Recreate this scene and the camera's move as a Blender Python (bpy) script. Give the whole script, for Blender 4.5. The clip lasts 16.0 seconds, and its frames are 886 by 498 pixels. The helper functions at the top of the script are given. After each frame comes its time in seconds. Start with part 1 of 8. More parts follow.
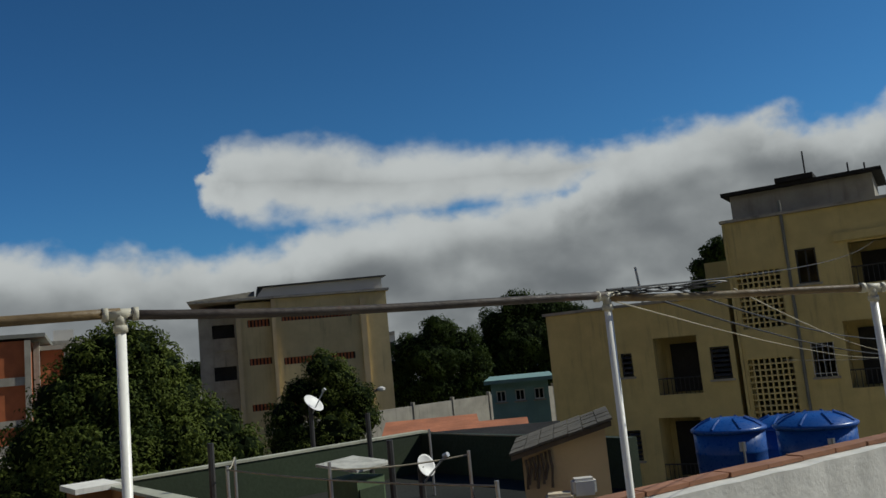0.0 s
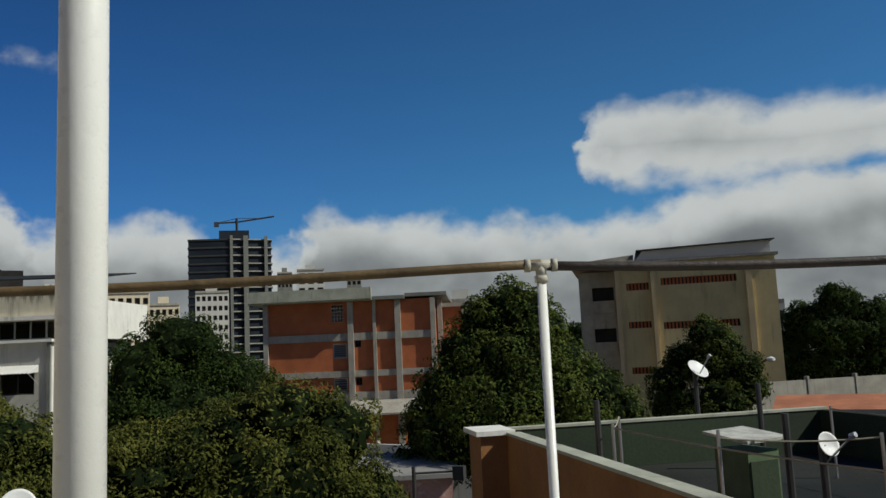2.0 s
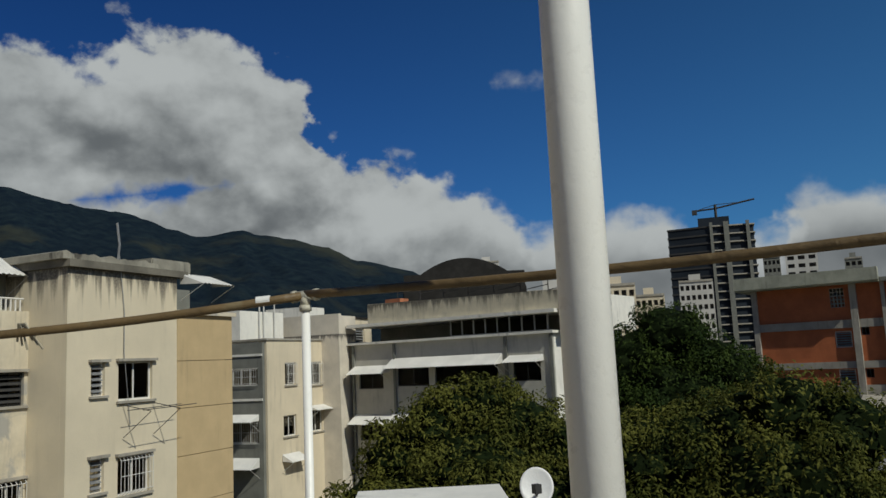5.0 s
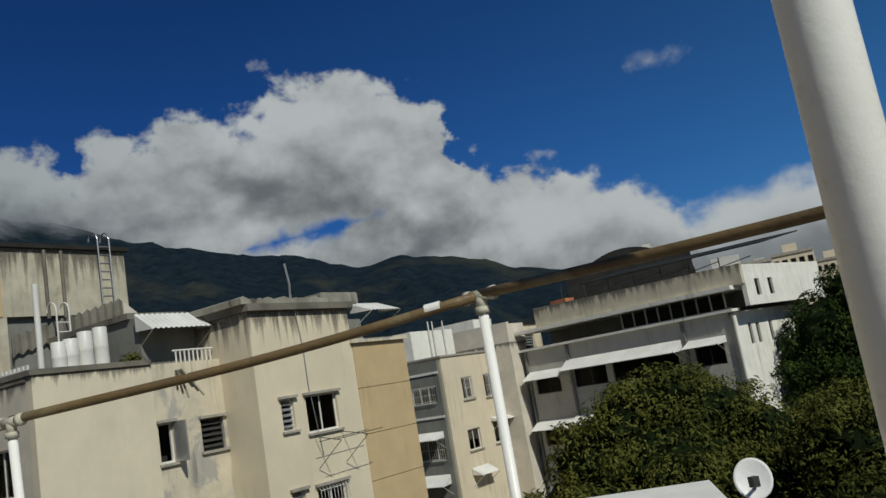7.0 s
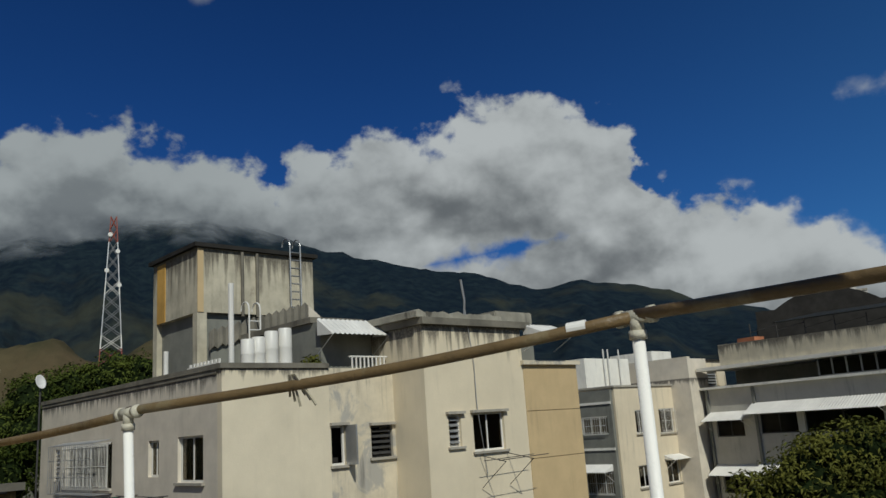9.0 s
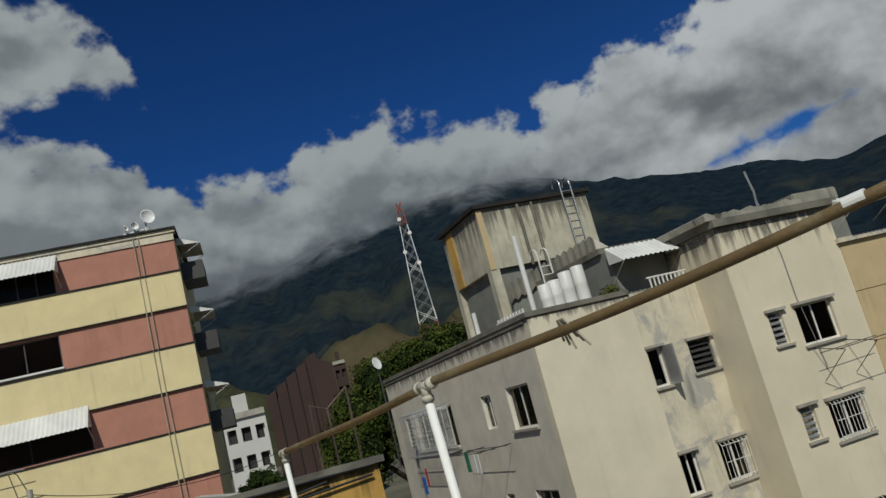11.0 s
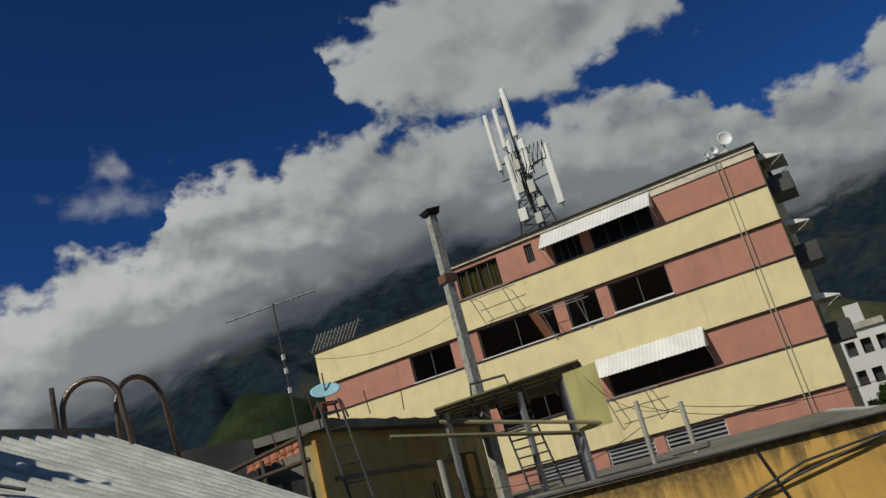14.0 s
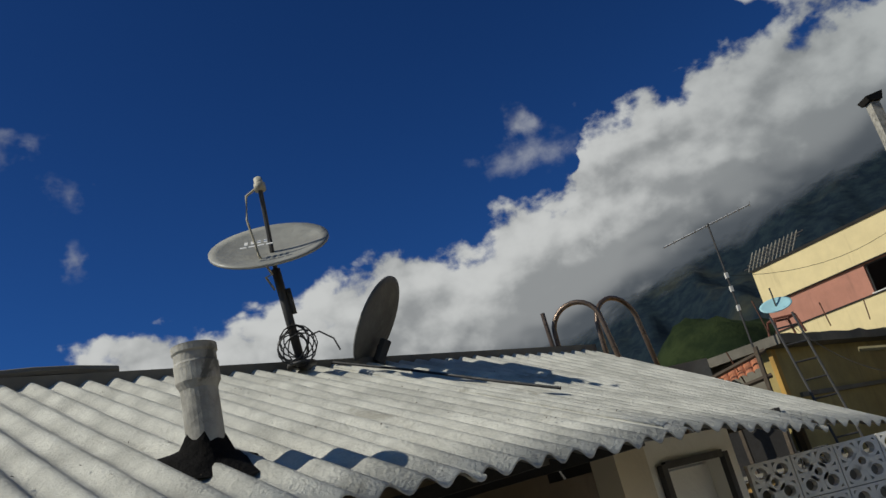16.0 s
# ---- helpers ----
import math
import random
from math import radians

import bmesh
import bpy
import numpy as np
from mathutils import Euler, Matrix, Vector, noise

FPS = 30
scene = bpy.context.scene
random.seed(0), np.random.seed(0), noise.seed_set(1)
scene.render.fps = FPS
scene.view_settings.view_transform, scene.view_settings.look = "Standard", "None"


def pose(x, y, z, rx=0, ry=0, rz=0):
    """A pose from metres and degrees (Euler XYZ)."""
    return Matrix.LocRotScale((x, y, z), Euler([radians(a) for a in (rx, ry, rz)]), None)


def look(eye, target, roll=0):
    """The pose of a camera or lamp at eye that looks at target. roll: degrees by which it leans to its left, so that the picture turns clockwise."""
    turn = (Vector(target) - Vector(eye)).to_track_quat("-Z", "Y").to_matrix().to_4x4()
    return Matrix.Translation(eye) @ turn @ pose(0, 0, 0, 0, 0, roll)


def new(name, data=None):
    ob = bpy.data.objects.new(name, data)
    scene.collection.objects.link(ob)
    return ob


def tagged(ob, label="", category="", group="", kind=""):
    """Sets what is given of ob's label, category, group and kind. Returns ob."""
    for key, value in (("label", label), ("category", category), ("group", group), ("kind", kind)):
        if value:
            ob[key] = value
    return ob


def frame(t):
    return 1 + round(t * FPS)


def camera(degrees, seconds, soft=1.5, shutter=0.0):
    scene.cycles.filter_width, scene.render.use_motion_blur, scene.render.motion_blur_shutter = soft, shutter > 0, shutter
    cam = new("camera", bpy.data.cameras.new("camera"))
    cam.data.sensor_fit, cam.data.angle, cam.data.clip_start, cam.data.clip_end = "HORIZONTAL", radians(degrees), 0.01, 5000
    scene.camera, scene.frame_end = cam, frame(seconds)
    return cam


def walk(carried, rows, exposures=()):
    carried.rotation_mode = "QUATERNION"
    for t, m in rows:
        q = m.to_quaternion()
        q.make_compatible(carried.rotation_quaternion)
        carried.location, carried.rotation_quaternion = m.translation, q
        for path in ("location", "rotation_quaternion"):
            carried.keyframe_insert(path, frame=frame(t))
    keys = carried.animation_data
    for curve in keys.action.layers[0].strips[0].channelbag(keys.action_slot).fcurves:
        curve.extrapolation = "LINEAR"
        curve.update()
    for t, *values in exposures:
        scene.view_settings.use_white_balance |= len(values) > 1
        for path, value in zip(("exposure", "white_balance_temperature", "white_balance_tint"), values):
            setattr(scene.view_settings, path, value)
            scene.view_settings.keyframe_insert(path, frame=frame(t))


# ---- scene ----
cam = camera(57.4, 16.0)
PATH = [
    (0.0, pose(0.452, -0.345, 12.521, 97.72, 5.48, 0.40)),
    (0.5, pose(0.410, -0.355, 12.520, 99.21, 4.60, 3.30)),
    (1.0, pose(0.375, -0.364, 12.515, 98.21, 3.61, 8.17)),
    (1.5, pose(0.362, -0.365, 12.504, 97.61, 4.11, 18.36)),
    (2.0, pose(0.364, -0.349, 12.501, 97.04, 2.60, 26.55)),
    (2.5, pose(0.323, -0.324, 12.504, 96.49, 2.22, 32.31)),
    (3.0, pose(0.244, -0.306, 12.499, 98.14, 2.23, 35.47)),
    (3.5, pose(0.190, -0.313, 12.487, 99.41, 2.93, 39.39)),
    (4.0, pose(0.179, -0.290, 12.480, 99.54, 4.26, 46.54)),
    (4.5, pose(0.177, -0.239, 12.496, 99.30, 2.58, 54.39)),
    (5.0, pose(0.155, -0.200, 12.496, 97.88, 2.67, 59.91)),
    (7.5, pose(-0.299, -0.032, 12.504, 100.81, 8.79, 74.46)),
    (8.0, pose(-0.367, 0.034, 12.506, 101.00, 4.99, 77.92)),
    (10.3, pose(-0.546, 0.078, 12.513, 103.98, 9.72, 95.64)),
    (10.5, pose(-0.550, 0.095, 12.514, 103.89, 10.90, 98.20)),
    (11.0, pose(-0.528, 0.137, 12.516, 101.55, 14.56, 106.55)),
    (11.5, pose(-0.493, 0.147, 12.516, 101.33, 15.24, 113.47)),
    (12.0, pose(-0.452, 0.134, 12.515, 101.51, 17.51, 120.05)),
    (12.5, pose(-0.408, 0.116, 12.517, 102.55, 15.90, 124.43)),
    (13.0, pose(-0.343, 0.098, 12.516, 103.80, 13.86, 129.53)),
    (13.5, pose(-0.251, 0.102, 12.524, 106.21, 14.07, 139.37)),
    (14.0, pose(-0.169, 0.148, 12.533, 106.88, 14.43, 148.75)),
    (14.5, pose(-0.112, 0.194, 12.522, 106.77, 14.13, 155.70)),
    (15.0, pose(-0.046, 0.228, 12.503, 107.91, 13.81, 162.63)),
    (15.5, pose(0.031, 0.251, 12.482, 108.72, 13.15, 171.07)),
    (16.0, pose(0.116, 0.267, 12.462, 109.53, 13.29, 179.81)),
]
EXPOSURE = [(0.0, -0.12, 6300, 5), (2.5, 0.0, 6350, 5), (4.0, -0.12, 6350, 5), (5.0, -0.32, 6300, 5), (8.0, -0.28, 6200, 5), (11.0, -0.32, 6200, 5), (13.5, -0.22, 6400, 7), (15.0, -0.08, 6500, 8), (16.0, 0.03, 6500, 8)]
walk(cam, PATH, EXPOSURE)

# ---------------------------------------------------------------- light and sky
SUN_AZ, SUN_EL = -79.5, 42.0            # azimuth to the left of +y, elevation
EYE, GZ = 12.5, 3.5                     # eye height of the roof terrace, street level


def heading(az):
    a = radians(az)
    return Vector((-math.sin(a), math.cos(a), 0.0))


def polar(az, dist, z):
    p = heading(az) * dist
    return Vector((p.x, p.y, z))


sun_data = bpy.data.lights.new("sun", "SUN")
sun_data.energy, sun_data.angle, sun_data.color = 3.7, radians(0.5), (1.0, 0.955, 0.86)
sun = new("sun", sun_data)
sun.matrix_world = look((0, 0, 60), Vector((0, 0, 60)) - (heading(SUN_AZ) + Vector((0, 0, math.tan(radians(SUN_EL))))))

world = bpy.data.worlds.new("sky")
scene.world = world
world.use_nodes = True


class Nodes:
    """Short hand for wiring shader nodes."""

    def __init__(self, tree):
        self.tree = tree
        tree.nodes.clear()

    def add(self, kind, **inputs):
        n = self.tree.nodes.new(kind)
        for k, v in inputs.items():
            self.plug(n.inputs[int(k[1:]) if k[0] == "i" and k[1:].isdigit() else k.replace("_", " ")], v)
        return n

    def plug(self, socket, v):
        if hasattr(v, "is_linked"):
            self.tree.links.new(v, socket)
        else:
            socket.default_value = v

    def math(self, op, a, b=0.0, c=0.0, clamp=False):
        n = self.add("ShaderNodeMath", i0=a, i1=b, i2=c)
        n.operation, n.use_clamp = op, clamp
        return n.outputs[0]

    def mix(self, f, a, b, mode="MIX"):
        n = self.tree.nodes.new("ShaderNodeMix")
        n.data_type, n.blend_type = "RGBA", mode
        self.plug(n.inputs[0], f)
        self.plug(n.inputs[6], a)
        self.plug(n.inputs[7], b)
        return n.outputs[2]

    def ramp(self, v, lo, hi, to_lo=0.0, to_hi=1.0):
        n = self.add("ShaderNodeMapRange", i0=v, i1=lo, i2=hi, i3=to_lo, i4=to_hi)
        n.interpolation_type = "SMOOTHSTEP"
        return n.outputs[0]

    def noise(self, vec, scale, detail=4.0, rough=0.55, distort=0.0):
        n = self.add("ShaderNodeTexNoise", Vector=vec, Scale=scale, Detail=detail, Roughness=rough, Distortion=distort)
        return n.outputs["Fac"]

    def scaled(self, vec, x, y, z):
        n = self.add("ShaderNodeMapping", Vector=vec)
        n.inputs["Scale"].default_value = (x, y, z)
        return n.outputs[0]


def rgb(r, g, b):
    return (r, g, b, 1.0)


def profile(w, x, knots):
    """A line of straight pieces through (x, value) pairs, as shader nodes."""
    out = None
    for (x0, v0), (x1, v1) in zip(knots, knots[1:]):
        step = w.add("ShaderNodeMapRange", i0=x, i1=float(x0), i2=float(x1), i3=float(v0) if out is None else 0.0, i4=float(v1) if out is None else float(v1 - v0)).outputs[0]
        out = step if out is None else w.math("ADD", out, step)
    return out


def build_sky():
    """A clear sky with banks of cumulus, drawn over the directions of the sky."""
    w = Nodes(world.node_tree)
    sky = w.add("ShaderNodeTexSky")
    sky.sky_type, sky.sun_disc = "NISHITA", False
    sky.sun_elevation, sky.sun_rotation = radians(SUN_EL), radians(-SUN_AZ)
    sky.altitude, sky.air_density, sky.dust_density, sky.ozone_density = 900, 1.0, 0.3, 3.0
    clear = sky.outputs[0]
    way = w.add("ShaderNodeTexCoord").outputs["Generated"]
    split = w.add("ShaderNodeSeparateXYZ", i0=way).outputs
    az = w.math("MULTIPLY", w.math("ARCTAN2", w.math("MULTIPLY", split[0], -1.0), split[1]), 57.2958)
    az = w.math("WRAP", az, 270.0, -90.0)
    el = w.math("MULTIPLY", w.math("ARCSINE", split[2]), 57.2958)
    depth = w.math("MULTIPLY", w.ramp(az, 10.0, 95.0, 1.12, 0.64), w.ramp(el, 8.0, 40.0, 1.08, 0.86))
    clear = w.mix(1.0, clear, w.mix(w.ramp(az, 10.0, 95.0), rgb(0.38, 0.80, 1.08), rgb(0.25, 0.66, 1.36)), "MULTIPLY")
    clear = w.mix(1.0, clear, w.add("ShaderNodeCombineXYZ", i0=depth, i1=depth, i2=depth).outputs[0], "MULTIPLY")
    # skyline of the cumulus: azimuth and elevation in degrees
    tops = [(-45, 12), (-30.4, 13.4), (-28, 12.4), (-26, 13), (-22.5, 14.5), (-18, 14.3), (-13, 13.2), (-8, 11.2), (2.8, 10.5), (8.1, 9.9), (10.9, 9.0), (16.3, 8.4), (22, 8.8), (28, 9.2), (32, 9.8), (35.3, 9.4), (36.9, 7.6), (41.5, 7.3),
            (43, 8.3), (45.7, 9.4), (48, 9.4), (52.4, 8.8), (54, 10.2), (56.3, 10.9), (58.7, 12.8), (63, 13.7), (65.4, 14.4), (67.5, 15.5), (68.4, 17.4), (69, 18.8), (71, 20.3), (73.2, 22.1), (77.7, 23.1), (81.6, 22.4), (82.8, 21),
            (87, 20.7), (91, 20.1), (94.5, 19.2), (95.7, 17.4), (97.6, 18.9), (102.5, 20.3), (106, 20.9), (108.7, 21.7), (111, 20), (112.6, 18.5), (116.2, 19.3), (120.4, 18.6), (122.4, 20.5), (123.8, 22), (127.4, 22.8), (132, 23.4),
            (138, 24.3), (144, 25.2), (149, 25.8), (154.4, 25.5), (156, 24.7), (159, 25.4), (162.5, 24.7), (163.9, 23), (164.6, 20.7), (168.5, 20.9), (171.5, 19.7), (175, 18.6), (179, 19.3), (183, 18.9), (186, 17.6), (200, 17), (203, 15), (207, 12.5), (216, 11)]
    # two banks that float above it, each with its upper and lower edge
    high = [([(-16, 6), (-14.5, 12.8), (-9.8, 14.1), (-3.8, 14.8), (2.4, 14.8), (9, 16), (14.4, 15.9), (16, 15), (16.8, 13.3), (18.2, 8)], [(-16, 19), (-14.5, 12), (-9, 10.2), (8.5, 10.4), (13.9, 10.8), (15.5, 11.6), (16.8, 13.2), (18.2, 18)]),
            ([(119.5, 19), (121.3, 26.2), (123.8, 29), (126.3, 30.8), (131, 33), (140, 34.5), (146, 33), (150.2, 30.9), (151.8, 25)], [(119.5, 33), (121.3, 26.0), (126.5, 26), (129.5, 24.6), (135, 23.6), (144, 25.2), (148.8, 27.8), (150.2, 30.7), (151.8, 37)])]
    wisps = [(167, 23.8, 5.0, 1.6), (166.8, 26.0, 1.5, 2.0), (201, 26.4, 2.0, 1.8), (205.5, 29.5, 2.2, 1.6), (200.5, 22.2, 1.4, 1.2), (53.4, 19.2, 2.6, 0.9), (104.9, 31.0, 2.0, 1.4), (100.5, 30.0, 1.4, 0.9), (7, 29.6, 2.0, 0.8)]
    soft_side = w.ramp(az, 48.0, 66.0)          # flat, soft-edged banks away from the mountains; billows over them
    coarse = w.noise(w.scaled(way, 1, 1, 1.5), 15.0, 3.0, 0.5)
    fine = w.noise(w.scaled(way, 1, 1, 1.3), 22.0, 8.0, 0.53, 0.1)
    swing = w.math("ADD", w.ramp(coarse, 0.2, 0.8, -0.7, 0.7), w.math("MULTIPLY", w.ramp(fine, 0.2, 0.8, -1.6, 1.6), w.math("MULTIPLY_ADD", soft_side, 0.62, 0.38)))
    az_w = w.math("ADD", az, w.ramp(w.noise(way, 20.0, 4.0), 0.2, 0.8, -1.3, 1.3))
    under = w.math("SUBTRACT", profile(w, az_w, tops), el)
    edge = w.math("ADD", under, swing)
    gap = w.math("ADD", el, w.math("MULTIPLY", w.math("SUBTRACT", az, 79.0), 0.13))
    hole = w.math("SUBTRACT", 1.0, w.math("ADD", w.math("ABSOLUTE", w.math("DIVIDE", w.math("SUBTRACT", az_w, 79.3), 6.2)), w.math("ABSOLUTE", w.math("DIVIDE", w.math("SUBTRACT", gap, 12.1), 1.15))))
    for upper, lower in high:
        band = w.math("MINIMUM", w.math("SUBTRACT", profile(w, az_w, upper), el), w.math("SUBTRACT", el, profile(w, az_w, lower)))
        under = w.math("MAXIMUM", under, band)
        edge = w.math("MAXIMUM", edge, w.math("ADD", band, w.math("MULTIPLY", swing, 0.8)))
    dens = w.mix(soft_side, w.ramp(edge, -0.75, 1.25), w.ramp(edge, -0.35, 1.15))
    dens = w.math("MULTIPLY", dens, w.ramp(w.math("ADD", hole, w.ramp(fine, 0.25, 0.75, -0.5, 0.5)), -0.05, 0.85, 1.0, 0.0))
    thin = None
    for a, e, wa, he in wisps:
        dx = w.math("DIVIDE", w.math("SUBTRACT", az_w, float(a)), wa)
        dy = w.math("DIVIDE", w.math("SUBTRACT", el, float(e)), he)
        v = w.math("SUBTRACT", 1.0, w.math("SQRT", w.math("ADD", w.math("MULTIPLY", dx, dx), w.math("MULTIPLY", dy, dy))))
        thin = v if thin is None else w.math("MAXIMUM", thin, v)
    thin = w.math("ADD", thin, w.ramp(fine, 0.25, 0.75, -0.55, 0.35))
    dens = w.math("MAXIMUM", dens, w.ramp(thin, 0.0, 1.2, 0.0, 0.46))
    # billows lit from the sun's side, grey towards the base
    sunward = heading(SUN_AZ) * 0.7 + Vector((0, 0, 1.0))
    near_sun = w.add("ShaderNodeVectorMath", i0=way, i1=tuple(sunward * 0.018)).outputs[0]
    far_sun = w.add("ShaderNodeVectorMath", i0=way, i1=tuple(sunward * 0.035)).outputs[0]
    relief = w.math("SUBTRACT", fine, w.noise(w.scaled(near_sun, 1, 1, 1.3), 22.0, 3.5, 0.50, 0.1))
    lumps = w.noise(w.scaled(way, 1, 1, 1.7), 7.0, 3.0, 0.45, 0.2)
    swell = w.math("SUBTRACT", lumps, w.noise(w.scaled(far_sun, 1, 1, 1.7), 7.0, 2.5, 0.45, 0.2))
    light = w.math("ADD", w.math("MULTIPLY", relief, w.math("MULTIPLY_ADD", soft_side, 0.55, 0.25)), w.math("MULTIPLY", swell, w.math("MULTIPLY_ADD", soft_side, 0.6, 0.9)))
    light = w.math("ADD", light, w.mix(soft_side, w.ramp(under, 0.6, 4.2, 0.97, 0.27), w.ramp(under, 0.3, 9.0, 0.86, 0.42)))
    # the banks over the mountains are thick, and dark at their base
    heavy = w.math("MULTIPLY", w.ramp(az, 82.0, 102.0), w.ramp(az, 205.0, 180.0))
    foot = [(92, 13), (104, 14.2), (119.6, 11.3), (132, 13.5), (143.5, 16.2), (159.5, 12.8), (170, 9.7), (180, 7)]
    base = w.math("MULTIPLY", w.ramp(w.math("SUBTRACT", w.math("SUBTRACT", el, profile(w, az, foot)), w.ramp(swell, -0.2, 0.2, -1.5, 1.5)), -0.5, 4.5, 0.6, 0.0), w.math("MULTIPLY", w.ramp(az, 122.0, 140.0, 0.45, 1.0), heavy))
    light = w.math("SUBTRACT", w.math("SMOOTH_MAX", light, w.math("MULTIPLY", heavy, 0.42), 0.15), base)
    peak = w.mix(w.math("MULTIPLY", heavy, w.ramp(az, 165.0, 140.0, 0.0, 1.0)), rgb(9.1, 9.2, 9.15), rgb(6.6, 6.9, 6.95))
    cloud = w.mix(w.ramp(light, -0.08, 1.08), w.mix(heavy, rgb(2.5, 2.65, 2.8), rgb(1.35, 1.55, 1.8)), peak)
    low = w.ramp(el, 0.0, 8.0, 0.5, 0.0)
    clear = w.mix(low, clear, rgb(4.2, 4.9, 5.6))
    out = w.mix(dens, clear, cloud)
    bg = w.add("ShaderNodeBackground", Color=out, Strength=0.06)
    w.add("ShaderNodeOutputWorld", Surface=bg.outputs[0])


build_sky()


# ---------------------------------------------------------------- materials
def material(name, color, rough=0.8, var=0.25, scale=1.2, grain=18.0, bump=0.25, streak=0.0, streak_color=(0.05, 0.045, 0.04), metal=0.0, second=None, patch=0.0, spec=0.4, drip=None):
    """Paint, plaster, metal or leaf: two scales of change, relief, and rain streaks with a dark colour of their own."""
    m = bpy.data.materials.new(name)
    m.use_nodes = True
    n = Nodes(m.node_tree)
    where = n.add("ShaderNodeNewGeometry").outputs["Position"]
    base = rgb(*color)
    dark = rgb(*(c * (1 - var) for c in color))
    lite = rgb(*(min(1, c * (1 + var * 0.7)) for c in color))
    big = n.noise(where, scale, 4.0, 0.6)
    small = n.noise(where, grain, 5.0, 0.65)
    col = n.mix(n.ramp(big, 0.3, 0.7), dark, lite)
    col = n.mix(n.ramp(small, 0.35, 0.75, 0.0, 0.55), col, base)
    if second:
        col = n.mix(n.ramp(n.noise(where, scale * 0.6, 6.0, 0.65, 0.6), 0.62 - patch, 0.72 - patch), col, rgb(*second))
    if streak:
        runs = n.noise(n.scaled(where, 2.6 if streak < 0.98 else 1.5, 2.6 if streak < 0.98 else 1.5, 0.22 if streak < 0.98 else 0.14), 1.6, 6.0, 0.62)
        clots = n.noise(where, 0.55, 3.0)
        lo = 0.48 if streak < 0.98 else 0.40
        mask = n.math("MULTIPLY", n.ramp(runs, lo, lo + 0.3), n.ramp(clots, 0.35 if streak < 0.98 else 0.2, 0.7 if streak < 0.98 else 0.5))
        col = n.mix(n.math("MULTIPLY", mask, streak, clamp=True), col, rgb(*streak_color))
    if drip:
        # rain stains that run down from the rim at height drip[0], about drip[1] long
        runs = n.noise(n.scaled(where, 1.0, 1.0, 0.05), 4.2, 5.0, 0.62)
        z = n.add("ShaderNodeSeparateXYZ", i0=where).outputs[2]
        fall = n.math("SUBTRACT", drip[0], z)
        reach = n.ramp(runs, 0.32, 0.72, 0.05, drip[1] * 1.4)
        stain = n.math("MULTIPLY", n.ramp(n.math("DIVIDE", fall, reach), 0.1, 1.0, 1.0, 0.0), n.ramp(small, 0.25, 0.6, 0.55, 0.95))
        stain = n.math("MULTIPLY", stain, n.ramp(fall, -0.05, 0.0))
        col = n.mix(n.math("MULTIPLY", stain, 0.92), col, rgb(*streak_color))
    relief = n.add("ShaderNodeBump", Strength=bump, Distance=0.02, Height=n.math("ADD", small, n.math("MULTIPLY", big, 0.5)))
    rough_v = n.ramp(small, 0.3, 0.7, max(0.02, rough - 0.12), min(1.0, rough + 0.1))
    p = n.add("ShaderNodeBsdfPrincipled", Base_Color=col, Roughness=rough_v, Metallic=metal, Normal=relief.outputs[0])
    p.inputs["Specular IOR Level"].default_value = spec
    n.add("ShaderNodeOutputMaterial", Surface=p.outputs[0])
    return m


def leaf_material(name, dark, lite):
    m = bpy.data.materials.new(name)
    m.use_nodes = True
    n = Nodes(m.node_tree)
    geo = n.add("ShaderNodeNewGeometry").outputs
    big = n.noise(geo["Position"], 0.55, 3.0)
    pick = n.math("ADD", n.math("MULTIPLY", geo["Random Per Island"], 0.42), n.ramp(big, 0.3, 0.7, -0.08, 0.42), clamp=True)
    col = n.mix(pick, rgb(*dark), rgb(*lite))
    p = n.add("ShaderNodeBsdfPrincipled", Base_Color=col, Roughness=0.6)
    p.inputs["Specular IOR Level"].default_value = 0.06
    t = n.add("ShaderNodeBsdfTranslucent", Color=col)
    mixed = n.add("ShaderNodeMixShader", i0=0.22, i1=p.outputs[0], i2=t.outputs[0])
    n.add("ShaderNodeOutputMaterial", Surface=mixed.outputs[0])
    return m


def glass_material(name, tint=(0.6, 0.65, 0.68)):
    m = bpy.data.materials.new(name)
    m.use_nodes = True
    n = Nodes(m.node_tree)
    clear = n.add("ShaderNodeBsdfTransparent", Color=rgb(*tint))
    gloss = n.add("ShaderNodeBsdfGlossy", Roughness=0.06)
    f = n.add("ShaderNodeFresnel", IOR=1.3)
    mixed = n.add("ShaderNodeMixShader", i0=n.math("MULTIPLY", f.outputs[0], 0.35), i1=clear.outputs[0], i2=gloss.outputs[0])
    n.add("ShaderNodeOutputMaterial", Surface=mixed.outputs[0])
    return m


